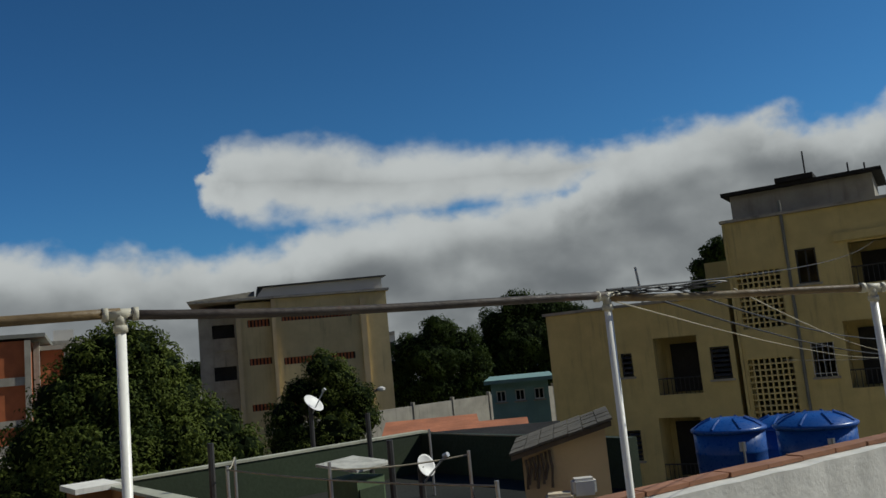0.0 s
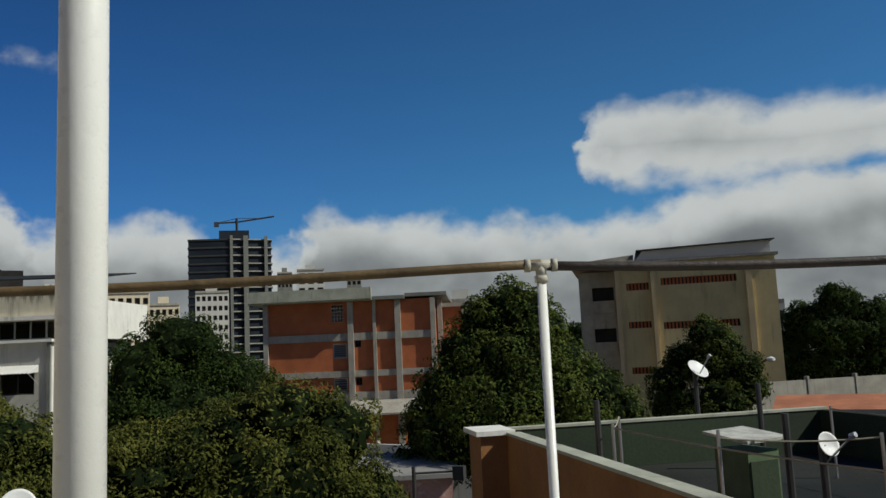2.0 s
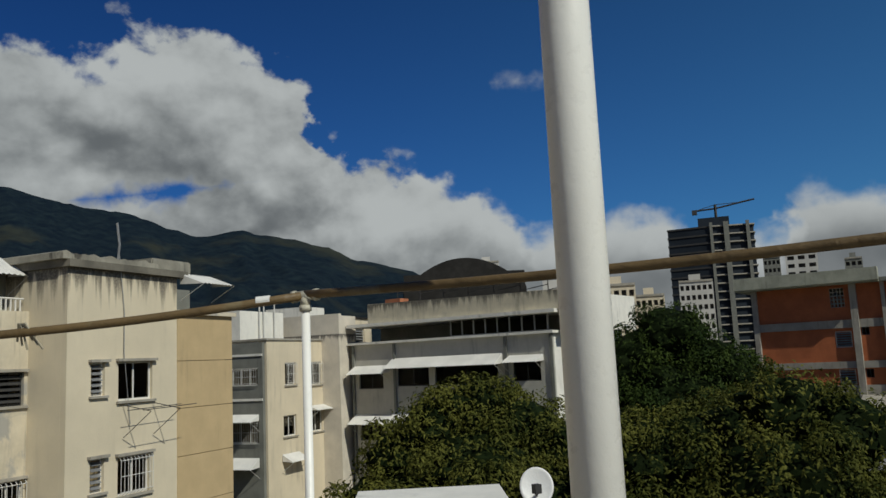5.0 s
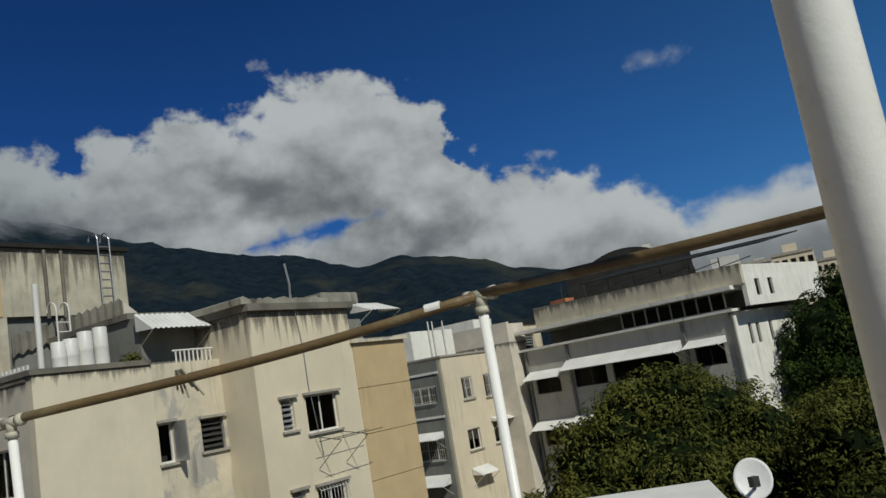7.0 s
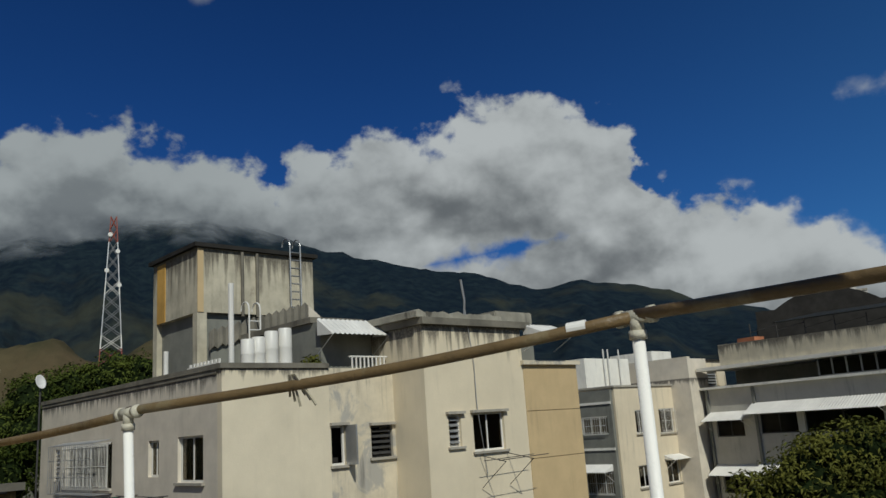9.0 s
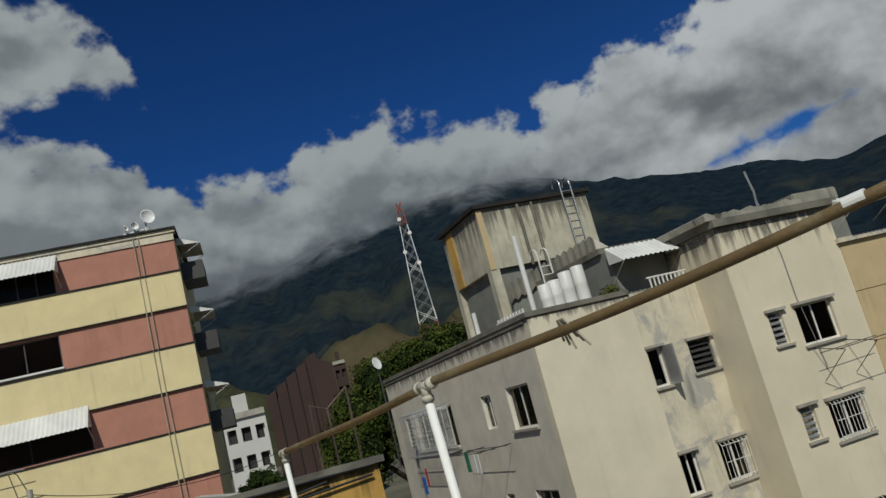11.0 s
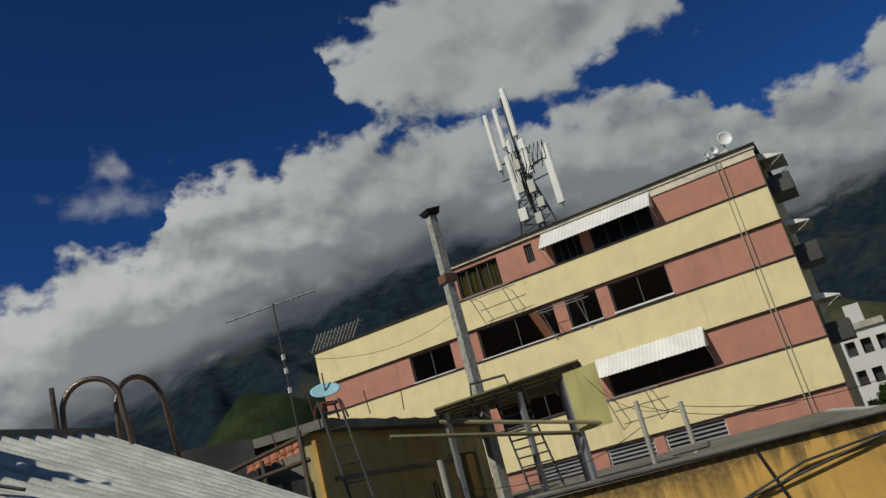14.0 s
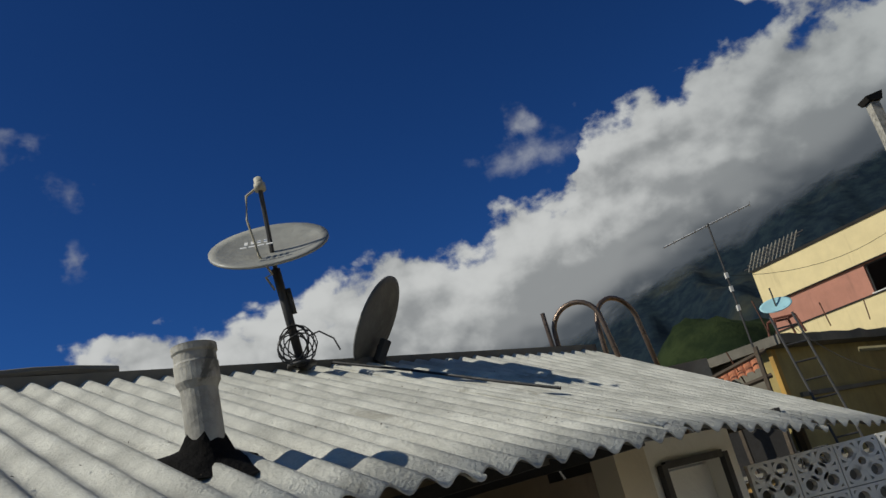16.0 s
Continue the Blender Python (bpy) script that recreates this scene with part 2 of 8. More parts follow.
M = {
    "slate": material("weathered_roof_slate", (0.13, 0.115, 0.085), streak=0.5, var=0.4, grain=22, bump=0.6),
    "rusty_red": material("rusty_red_iron", (0.15, 0.05, 0.03), rough=0.8, var=0.4, grain=40),
    "planks": material("olive_weathered_planks", (0.20, 0.17, 0.085), var=0.3, streak=0.6, grain=26),
    "mould": material("mouldy_yellow_plaster", (0.38, 0.30, 0.115), streak=0.8, var=0.25, streak_color=(0.05, 0.045, 0.03)),
    "yellow": material("faded_yellow_plaster", (0.60, 0.48, 0.20), streak=0.55, var=0.12),
    "beige": material("beige_plaster", (0.60, 0.48, 0.24), streak=0.5, var=0.14, scale=0.5),
    # lit copy of the beige, with sunlight put into the colour
    "beige_lit": material("sunlit_beige_plaster", (0.62, 0.48, 0.26), var=0.12, scale=0.5),
    "brick": material("orange_brick", (0.42, 0.125, 0.045), var=0.18, grain=30, bump=0.4),
    "concrete": material("grey_concrete", (0.36, 0.33, 0.27), streak=0.7, var=0.2),
    "crumbled": material("crumbling_stained_concrete", (0.31, 0.29, 0.23), streak=0.95, var=0.35, grain=22, bump=0.7, second=(0.10, 0.09, 0.07), patch=0.06),
    "fascia": material("mossy_concrete_fascia", (0.42, 0.42, 0.32), streak=0.7, var=0.2),
    "white": material("white_wall_paint", (0.80, 0.77, 0.68), streak=0.55, var=0.1),
    "cream": material("cream_wall_paint", (0.68, 0.585, 0.42), streak=0.45, var=0.08, scale=0.6),
    "cream_tower": material("cream_paint_with_rim_stains", (0.69, 0.60, 0.43), streak=0.15, var=0.08, scale=0.6, drip=(15.56, 1.1)),
    "cream_block": material("cream_paint_with_thin_rim_stains", (0.68, 0.60, 0.44), streak=0.12, var=0.1, scale=0.6, drip=(14.43, 0.35)),
    "cream_dirty": material("weathered_cream_plaster", (0.62, 0.545, 0.40), streak=0.8, var=0.16, second=(0.40, 0.375, 0.32), patch=0.09),
    "hall_parapet": material("stained_cream_parapet", (0.60, 0.54, 0.40), streak=0.6, var=0.15, drip=(15.9, 0.7)),
    "grey_wall": material("grey_painted_plaster", (0.62, 0.56, 0.455), streak=0.15, var=0.12, drip=(14.31, 0.5)),
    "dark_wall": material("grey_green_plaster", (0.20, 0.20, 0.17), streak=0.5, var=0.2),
    "tan": material("tan_panel", (0.55, 0.41, 0.22), streak=0.25, var=0.08),
    "tank": material("rain_streaked_concrete", (0.50, 0.455, 0.34), streak=0.75, var=0.25, streak_color=(0.07, 0.06, 0.045), second=(0.34, 0.30, 0.22), patch=0.04, drip=(19.3, 1.7)),
    "pink": material("salmon_pink_paint", (0.42, 0.19, 0.13), streak=0.4, var=0.12, streak_color=(0.12, 0.07, 0.05)),
    "pale_yellow": material("pale_yellow_paint", (0.70, 0.58, 0.31), streak=0.35, var=0.08, streak_color=(0.25, 0.19, 0.09)),
    "ochre": material("ochre_wall_paint", (0.55, 0.32, 0.075), streak=0.97, var=0.22, streak_color=(0.06, 0.045, 0.02), second=(0.40, 0.25, 0.07), patch=0.0, drip=(12.21, 0.55)),
    "grime": material("black_roof_edge", (0.03, 0.028, 0.025), var=0.3, spec=0.1),
    "slab": material("mouldy_concrete_slab", (0.17, 0.155, 0.12), streak=0.9, var=0.35),
    "pale_grey": material("pale_grey_paint", (0.50, 0.48, 0.41), streak=0.45, var=0.1),
    "brown_orange": material("brown_orange_paint", (0.30, 0.135, 0.045), streak=0.4, var=0.2),
    # near-black that stands in for the shade of rooms and recesses
    "dark": material("interior_shade_black", (0.03, 0.027, 0.024), var=0.3),
    "frame_white": material("white_window_frame", (0.68, 0.66, 0.60), rough=0.5, var=0.1),
    "frame_grey": material("grey_aluminium", (0.42, 0.42, 0.41), rough=0.4, metal=0.6, var=0.12),
    "frame_dark": material("dark_steel", (0.05, 0.048, 0.045), rough=0.6, var=0.25),
    "hoop_steel": material("browned_steel_pipe", (0.16, 0.115, 0.085), rough=0.35, var=0.4, grain=40, metal=0.6),
    "rust": material("rusty_steel", (0.13, 0.06, 0.035), rough=0.75, var=0.4, grain=40),
    "awning": material("white_awning_sheet", (0.70, 0.68, 0.62), rough=0.5, var=0.12),
    "glass": glass_material("window_glass", (0.62, 0.60, 0.55)),
    "blue_tank": material("blue_polyethylene", (0.012, 0.075, 0.30), rough=0.35, var=0.15, bump=0.05),
    "pipe_white": material("white_painted_steel", (0.86, 0.84, 0.76), rough=0.35, var=0.08, grain=30, bump=0.08),
    "pipe_rust": material("weathered_galvanised_pipe", (0.15, 0.10, 0.042), rough=0.55, var=0.4, grain=35, scale=5, second=(0.21, 0.165, 0.085), patch=0.06, bump=0.3),
    "pipe_dark": material("dark_weathered_pipe", (0.055, 0.042, 0.032), rough=0.6, var=0.4, grain=40, scale=6, second=(0.16, 0.06, 0.03), patch=0.02),
    "fitting": material("painted_pipe_fitting", (0.46, 0.43, 0.33), rough=0.55, var=0.35, grain=50, scale=8),
    "zinc": material("weathered_zinc_sheet", (0.50, 0.49, 0.425), rough=0.7, var=0.3, scale=4.5, grain=70, second=(0.33, 0.315, 0.26), patch=0.03, bump=0.45, spec=0.15),
    "cement_pipe": material("grey_cement_pipe", (0.33, 0.315, 0.27), rough=0.85, var=0.45, grain=45, scale=11, second=(0.12, 0.115, 0.095), patch=0.03),
    "tar": material("black_roof_tar", (0.014, 0.013, 0.012), rough=0.95, var=0.4, grain=30, bump=0.6, spec=0.05),
    "dish": material("grey_dish_paint", (0.31, 0.305, 0.265), rough=0.5, var=0.2, scale=4),
    "dish_white": material("white_dish_paint", (0.75, 0.74, 0.70), rough=0.45, var=0.08),
    "dish_back": material("dark_dish_back", (0.10, 0.10, 0.095), rough=0.55, var=0.3, scale=5),
    "dish_blue": material("pale_blue_dish_paint", (0.30, 0.52, 0.56), rough=0.5, var=0.1),
    "cable": material("black_cable", (0.015, 0.015, 0.015), rough=0.6, var=0.2),
    "cable_pale": material("pale_cable", (0.38, 0.34, 0.24), rough=0.6, var=0.2),
    "roof_green": material("green_roof_paint", (0.026, 0.040, 0.018), var=0.35, scale=0.4, second=(0.025, 0.03, 0.02), patch=0.05),
    "roof_dark": material("dark_roof_membrane", (0.03, 0.031, 0.027), var=0.35, scale=0.4, spec=0.1),
    "teal": material("teal_wall_paint", (0.19, 0.31, 0.29), var=0.12, streak=0.3),
    "terracotta": material("terracotta_tile", (0.40, 0.15, 0.07), var=0.3, grain=14),
    "coping_brick": material("weathered_coping_brick", (0.30, 0.14, 0.075), var=0.35, grain=20, second=(0.22, 0.18, 0.13), patch=0.05),
    "booth_green": material("faded_green_paint", (0.10, 0.15, 0.07), var=0.3, streak=0.4),
    "asphalt": material("asphalt", (0.055, 0.053, 0.05), var=0.3, scale=0.15, grain=6),
    "earth": material("dry_ground", (0.15, 0.135, 0.085), var=0.35, scale=0.05, grain=1.5, second=(0.07, 0.085, 0.04), patch=0.08),
    "court": material("grey_court_floor", (0.26, 0.25, 0.23), var=0.2, scale=0.2, grain=3),
    "bark": material("tree_bark", (0.10, 0.075, 0.05), var=0.35, grain=12, bump=0.8),
    "tower_glass": material("dark_curtain_wall", (0.022, 0.028, 0.036), rough=0.5, var=0.3, scale=0.08, spec=0.15),
    "far_white": material("pale_far_facade", (0.55, 0.53, 0.48), var=0.15, scale=0.1),
    "brown": material("brown_brick_block", (0.042, 0.021, 0.015), var=0.15, scale=0.2),
    "mast_red": material("red_mast_paint", (0.24, 0.07, 0.05), var=0.2),
    "olive_sheet": material("yellow_green_fibre_sheet", (0.38, 0.34, 0.13), var=0.2, streak=0.4),
    "breeze": material("white_breeze_block", (0.74, 0.72, 0.66), var=0.12, streak=0.3),
    "plastic_white": material("white_plastic", (0.68, 0.66, 0.60), rough=0.45, var=0.08),
    "parapet": material("chipped_white_plaster", (0.68, 0.66, 0.59), var=0.2, scale=3, grain=26, bump=0.25, second=(0.40, 0.38, 0.34), patch=-0.05),
    "mural": material("faded_mural_paint", (0.42, 0.24, 0.20), var=0.3, second=(0.5, 0.48, 0.44), patch=0.1),
    "cloth_blue": material("blue_cloth", (0.03, 0.12, 0.45), var=0.2),
    "cloth_red": material("red_cloth", (0.35, 0.04, 0.05), var=0.2),
    "cloth_green": material("green_cloth", (0.03, 0.16, 0.09), var=0.2),
    "leaf_mango": leaf_material("mango_leaf", (0.020, 0.034, 0.007), (0.14, 0.17, 0.032)),
    "leaf_dark": leaf_material("dark_leaf", (0.014, 0.028, 0.007), (0.070, 0.100, 0.020)),
    "leaf_olive": leaf_material("olive_leaf", (0.030, 0.040, 0.008), (0.21, 0.205, 0.042)),
    # near-black leaf colour with the crown's inner shade put into it
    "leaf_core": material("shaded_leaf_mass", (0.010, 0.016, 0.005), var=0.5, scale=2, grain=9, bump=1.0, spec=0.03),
}


# ---------------------------------------------------------------- mesh helpers
def obj(name, bm, mat, parent=None, label="", smooth=False):
    me = bpy.data.meshes.new(name)
    bmesh.ops.recalc_face_normals(bm, faces=bm.faces)
    bm.to_mesh(me)
    bm.free()
    for m in mat if isinstance(mat, (list, tuple)) else [mat]:
        me.materials.append(m)
    if smooth:
        me.polygons.foreach_set("use_smooth", [True] * len(me.polygons))
    ob = new(name, me)
    if parent is not None:
        ob.parent = parent
    if label:
        ob["label"] = label
    return ob


part = obj


def thing(name, m, label, category, group="", kind=""):
    ob = new(name)
    ob.matrix_world = m
    ob.empty_display_size = 0.2
    return tagged(ob, label, category, group, kind)


def quad(bm, *pts):
    return bm.faces.new([bm.verts.new(p) for p in pts])


def hexa(bm, c):
    """A six-sided block from eight corners: four below, four above."""
    v = [bm.verts.new(p) for p in c]
    for f in ((0, 1, 2, 3), (4, 5, 6, 7), (0, 1, 5, 4), (1, 2, 6, 5), (2, 3, 7, 6), (3, 0, 4, 7)):
        bm.faces.new([v[i] for i in f])


def flat(x, y, z):
    return Vector((x, y, z))


def block(bm, s0, s1, d0, d1, z0, z1, pt=flat):
    hexa(bm, [pt(*p) for p in ((s0, d0, z0), (s1, d0, z0), (s1, d1, z0), (s0, d1, z0), (s0, d0, z1), (s1, d0, z1), (s1, d1, z1), (s0, d1, z1))])


def tube(bm, pts, r, sides=8, cap=True, taper=1.0):
    """A round bar along a line of points."""
    pts = [Vector(p) for p in pts]
    rings = []
    for i, p in enumerate(pts):
        d = (pts[min(i + 1, len(pts) - 1)] - pts[max(i - 1, 0)]).normalized()
        side = d.cross(Vector((0, 0, 1)))
        if side.length < 0.05:
            side = d.cross(Vector((1, 0, 0)))
        side.normalize()
        up = side.cross(d)
        rr = r * (1 + (taper - 1) * i / max(1, len(pts) - 1))
        rings.append([bm.verts.new(p + (side * math.cos(a) + up * math.sin(a)) * rr) for a in (2 * math.pi * k / sides for k in range(sides))])
    for a, b in zip(rings, rings[1:]):
        for k in range(sides):
            bm.faces.new((a[k], a[(k + 1) % sides], b[(k + 1) % sides], b[k]))
    if cap:
        bm.faces.new(rings[0])
        bm.faces.new(rings[-1])


def lathe(bm, profile, sides=24, m=Matrix()):
    """A turned shape from (radius, height) pairs."""
    rings = [[bm.verts.new(m @ Vector((r * math.cos(2 * math.pi * k / sides), r * math.sin(2 * math.pi * k / sides), z))) for k in range(sides)] for r, z in profile]
    for a, b in zip(rings, rings[1:]):
        for k in range(sides):
            bm.faces.new((a[k], a[(k + 1) % sides], b[(k + 1) % sides], b[k]))
    bm.faces.new(rings[0])
    bm.faces.new(rings[-1])


def arc_sag(a, b, sag, n=10):
    a, b = Vector(a), Vector(b)
    return [a.lerp(b, i / n) - Vector((0, 0, sag * 4 * (i / n) * (1 - i / n))) for i in range(n + 1)]


def front(y=0.0):
    return lambda s, d, z: Vector((s, y + d, z))


def left_side(x=0.0):
    return lambda s, d, z: Vector((x + d, s, z))


def right_side(x=0.0):
    return lambda s, d, z: Vector((x - d, s, z))


def wall(parent, name, pt, s0, s1, z0, z1, holes, mat, th=0.22, label=""):
    """A wall of thickness th with openings (s0, s1, z0, z1) right through it."""
    ss = sorted({s0, s1, *[h[0] for h in holes], *[h[1] for h in holes]})
    zs = sorted({z0, z1, *[h[2] for h in holes], *[h[3] for h in holes]})
    ss = [s for s in ss if s0 <= s <= s1]
    zs = [z for z in zs if z0 <= z <= z1]
    solid = {}
    for i in range(len(ss) - 1):
        for j in range(len(zs) - 1):
            a, b = (ss[i] + ss[i + 1]) / 2, (zs[j] + zs[j + 1]) / 2
            solid[i, j] = not any(h[0] < a < h[1] and h[2] < b < h[3] for h in holes)
    bm = bmesh.new()
    verts = {}

    def v(i, j, k):
        if (i, j, k) not in verts:
            verts[i, j, k] = bm.verts.new(pt(ss[i], th * k, zs[j]))
        return verts[i, j, k]

    for (i, j), full in solid.items():
        if not full:
            continue
        for k in (0, 1):
            bm.faces.new((v(i, j, k), v(i + 1, j, k), v(i + 1, j + 1, k), v(i, j + 1, k)))
        for di, dj, e in ((-1, 0, ((i, j), (i, j + 1))), (1, 0, ((i + 1, j), (i + 1, j + 1))), (0, -1, ((i, j), (i + 1, j))), (0, 1, ((i, j + 1), (i + 1, j + 1)))):
            if not solid.get((i + di, j + dj), False):
                a, b = e
                bm.faces.new((v(*a, 0), v(*b, 0), v(*b, 1), v(*a, 1)))
    return part(name, bm, mat, parent, label)


def window(parent, pt, s0, s1, z0, z1, kind="slide", frame="frame_white", sill=True, depth=0.1, panes=2):
    """A window set into an opening: frame, with panes, slats, bars or an open casement under it."""
    bm = bmesh.new()
    f = min(0.06, (s1 - s0) * 0.12)
    block(bm, s0, s1, depth, depth + 0.06, z0, z0 + f, pt)
    block(bm, s0, s1, depth, depth + 0.06, z1 - f, z1, pt)
    block(bm, s0, s0 + f, depth, depth + 0.06, z0 + f, z1 - f, pt)
    block(bm, s1 - f, s1, depth, depth + 0.06, z0 + f, z1 - f, pt)
    win = part("window", bm, M[frame], parent)
    if kind in ("slide", "bars"):
        for i in range(1, panes):
            bm = bmesh.new()
            s = s0 + (s1 - s0) * i / panes
            block(bm, s - f * 0.4, s + f * 0.4, depth + 0.005, depth + 0.055, z0 + f + 0.002, z1 - f - 0.002, pt)
            part("mullion", bm, M[frame], win)
    if sill:
        bm = bmesh.new()
        block(bm, s0 - 0.08, s1 + 0.08, -0.09, depth, z0 - 0.07, z0 - 0.003, pt)
        part("window_sill", bm, M["concrete"], win)
    if kind in ("slide", "bars"):
        for i in range(panes):
            bm = bmesh.new()
            a, b = s0 + (s1 - s0) * i / panes + f * 0.5, s0 + (s1 - s0) * (i + 1) / panes - f * 0.5
            block(bm, a, b, depth + 0.02, depth + 0.03, z0 + f, z1 - f, pt)
            part("pane", bm, M["glass"], win)
    if kind == "louvre":
        k = max(4, int((z1 - z0) / 0.17))
        for i in range(k):
            bm = bmesh.new()
            z = z0 + f + (z1 - z0 - 2 * f) * (i + 0.5) / k
            hexa(bm, [pt(*p) for p in ((s0 + f, 0.02, z - 0.05), (s1 - f, 0.02, z - 0.05), (s1 - f, 0.13, z + 0.03), (s0 + f, 0.13, z + 0.03), (s0 + f, 0.02, z - 0.035), (s1 - f, 0.02, z - 0.035), (s1 - f, 0.13, z + 0.045), (s0 + f, 0.13, z + 0.045))])
            part("slat", bm, M["frame_grey" if frame != "frame_dark" else "frame_dark"], win)
    if kind == "bars":
        bm = bmesh.new()
        k = max(3, int((s1 - s0) / 0.13))
        for i in range(k + 1):
            s = s0 + (s1 - s0) * i / k
            tube(bm, [pt(s, -0.03, z0), pt(s, -0.14, z0 + 0.1), pt(s, -0.14, z1 - 0.1), pt(s, -0.03, z1)], 0.011, 4)
        for z in (z0 + 0.12, (z0 + z1) / 2, z1 - 0.12):
            tube(bm, [pt(s0, -0.15, z), pt(s1, -0.15, z)], 0.011, 4)
        part("grille", bm, M["frame_white"], win, "white-painted steel window grille")
    if kind == "casement":
        bm = bmesh.new()
        block(bm, s1, s1 + 0.05, -0.5, 0.02, z0, z1, pt)
        part("casement", bm, M["frame_grey"], win)
    return win


def awning(parent, pt, s0, s1, z0, z1, out=0.9, name="awning"):
    """A ribbed sheet awning that slopes outwards, with its end cheeks."""
    bm = bmesh.new()
    k = max(4, int((s1 - s0) / 0.16))
    up, low = [], []
    for i in range(2 * k + 1):
        s = s0 + (s1 - s0) * i / (2 * k)
        h = 0.035 * (i % 2)
        up.append(bm.verts.new(pt(s, -0.03, z1 + h)))
        low.append(bm.verts.new(pt(s, -out, z0 + h)))
    for i in range(2 * k):
        bm.faces.new((up[i], up[i + 1], low[i + 1], low[i]))
    for s in (s0, s1):
        quad(bm, pt(s, -0.03, z1), pt(s, -out, z0), pt(s, -0.03, z0 + 0.05))
    for s in (s0, s1):
        tube(bm, [pt(s, -0.02, z0 - 0.5), pt(s, -out, z0)], 0.014, 4)
    return part(name, bm, M["awning"], parent, "ribbed white sheet-metal awning")


def frame_of(x, y, ang):
    return pose(x, y, 0, 0, 0, ang)

# ---------------------------------------------------------------- ground and distance
def build_ground():
    bm = bmesh.new()
    n, rings = 96, [0.0, 30, 60, 110, 200, 400, 800, 1500, 2600, 4200]
    prev = None
    for r in rings:
        ring = [bm.verts.new(polar(360 * k / n, max(r, 0.01), GZ)) for k in range(n)]
        if prev:
            for k in range(n):
                bm.faces.new((prev[k], prev[(k + 1) % n], ring[(k + 1) % n], ring[k]))
        prev = ring
    tagged(obj("ground", bm, M["earth"]), "dry earth and asphalt of the town between buildings", "ground", kind="structure")


RIDGE = [(40, 2.0), (55, 4.8), (62, 6.6), (65.4, 7.4), (68.6, 8.7), (73.6, 9.6), (76, 9.2), (78, 9.7), (80.8, 10.7), (83.6, 11.0), (86.4, 11.7), (90.5, 12.8), (95, 13.5), (100, 14.1), (104.6, 14.2), (111.5, 13.0), (116, 11.9), (119.6, 11.3), (122, 11.6), (132, 13.5), (143.5, 16.2), (152.7, 14.4), (159.5, 12.8), (165, 11.2), (170, 9.7), (178, 7.4), (200, 5.0), (215, 3.0)]


def ridge_height(az):
    """Elevation in degrees of the mountain skyline seen from the terrace."""
    for (a0, e0), (a1, e1) in zip(RIDGE, RIDGE[1:]):
        if a0 <= az <= a1:
            f = (az - a0) / (a1 - a0)
            veiled = max(0.0, min(1.0, (az - 92) / 8, (186 - az) / 10))
            return e0 + (e1 - e0) * f + 1.7 * veiled + 0.28 * noise.fractal(Vector((az * 0.35, 3.3, 0.0)), 0.8, 2.1, 5)
    return 2.0


def mountain_material(name, dark, lite, dry, amount, veil=False):
    m = bpy.data.materials.new(name)
    m.use_nodes = True
    n = Nodes(m.node_tree)
    where = n.add("ShaderNodeNewGeometry").outputs["Position"]
    big = n.noise(where, 0.0019, 5.0, 0.6)
    fine = n.noise(where, 0.022, 8.0, 0.72)
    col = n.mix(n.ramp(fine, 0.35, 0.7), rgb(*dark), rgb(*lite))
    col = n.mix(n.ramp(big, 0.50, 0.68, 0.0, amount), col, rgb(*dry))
    relief = n.add("ShaderNodeBump", Strength=0.45, Distance=12.0, Height=fine)
    p = n.add("ShaderNodeBsdfPrincipled", Base_Color=col, Roughness=0.95, Normal=relief.outputs[0])
    p.inputs["Specular IOR Level"].default_value = 0.05
    surface = p.outputs[0]
    if veil:
        # the crest fades to transparent, in place of the cloud that lies on it
        s = n.add("ShaderNodeSeparateXYZ", i0=where).outputs
        az = n.math("MULTIPLY", n.math("ARCTAN2", n.math("MULTIPLY", s[0], -1.0), s[1]), 57.2958)
        az = n.math("WRAP", az, 270.0, -90.0)
        flat_way = n.math("SQRT", n.math("ADD", n.math("MULTIPLY", s[0], s[0]), n.math("MULTIPLY", s[1], s[1])))
        el = n.math("MULTIPLY", n.math("ARCTAN2", n.math("SUBTRACT", s[2], EYE), flat_way), 57.2958)
        rise = n.math("ADD", n.math("SUBTRACT", el, profile(n, az, RIDGE)), n.ramp(n.noise(where, 0.004, 7.0, 0.6), 0.25, 0.75, -0.6, 0.6))
        lost = n.math("MULTIPLY", n.ramp(rise, -0.6, 0.8), n.math("MULTIPLY", n.ramp(az, 90.0, 98.0), n.ramp(az, 190.0, 178.0)))
        clear = n.add("ShaderNodeBsdfTransparent")
        surface = n.add("ShaderNodeMixShader", i0=lost, i1=surface, i2=clear.outputs[0]).outputs[0]
    n.add("ShaderNodeOutputMaterial", Surface=surface)
    return m


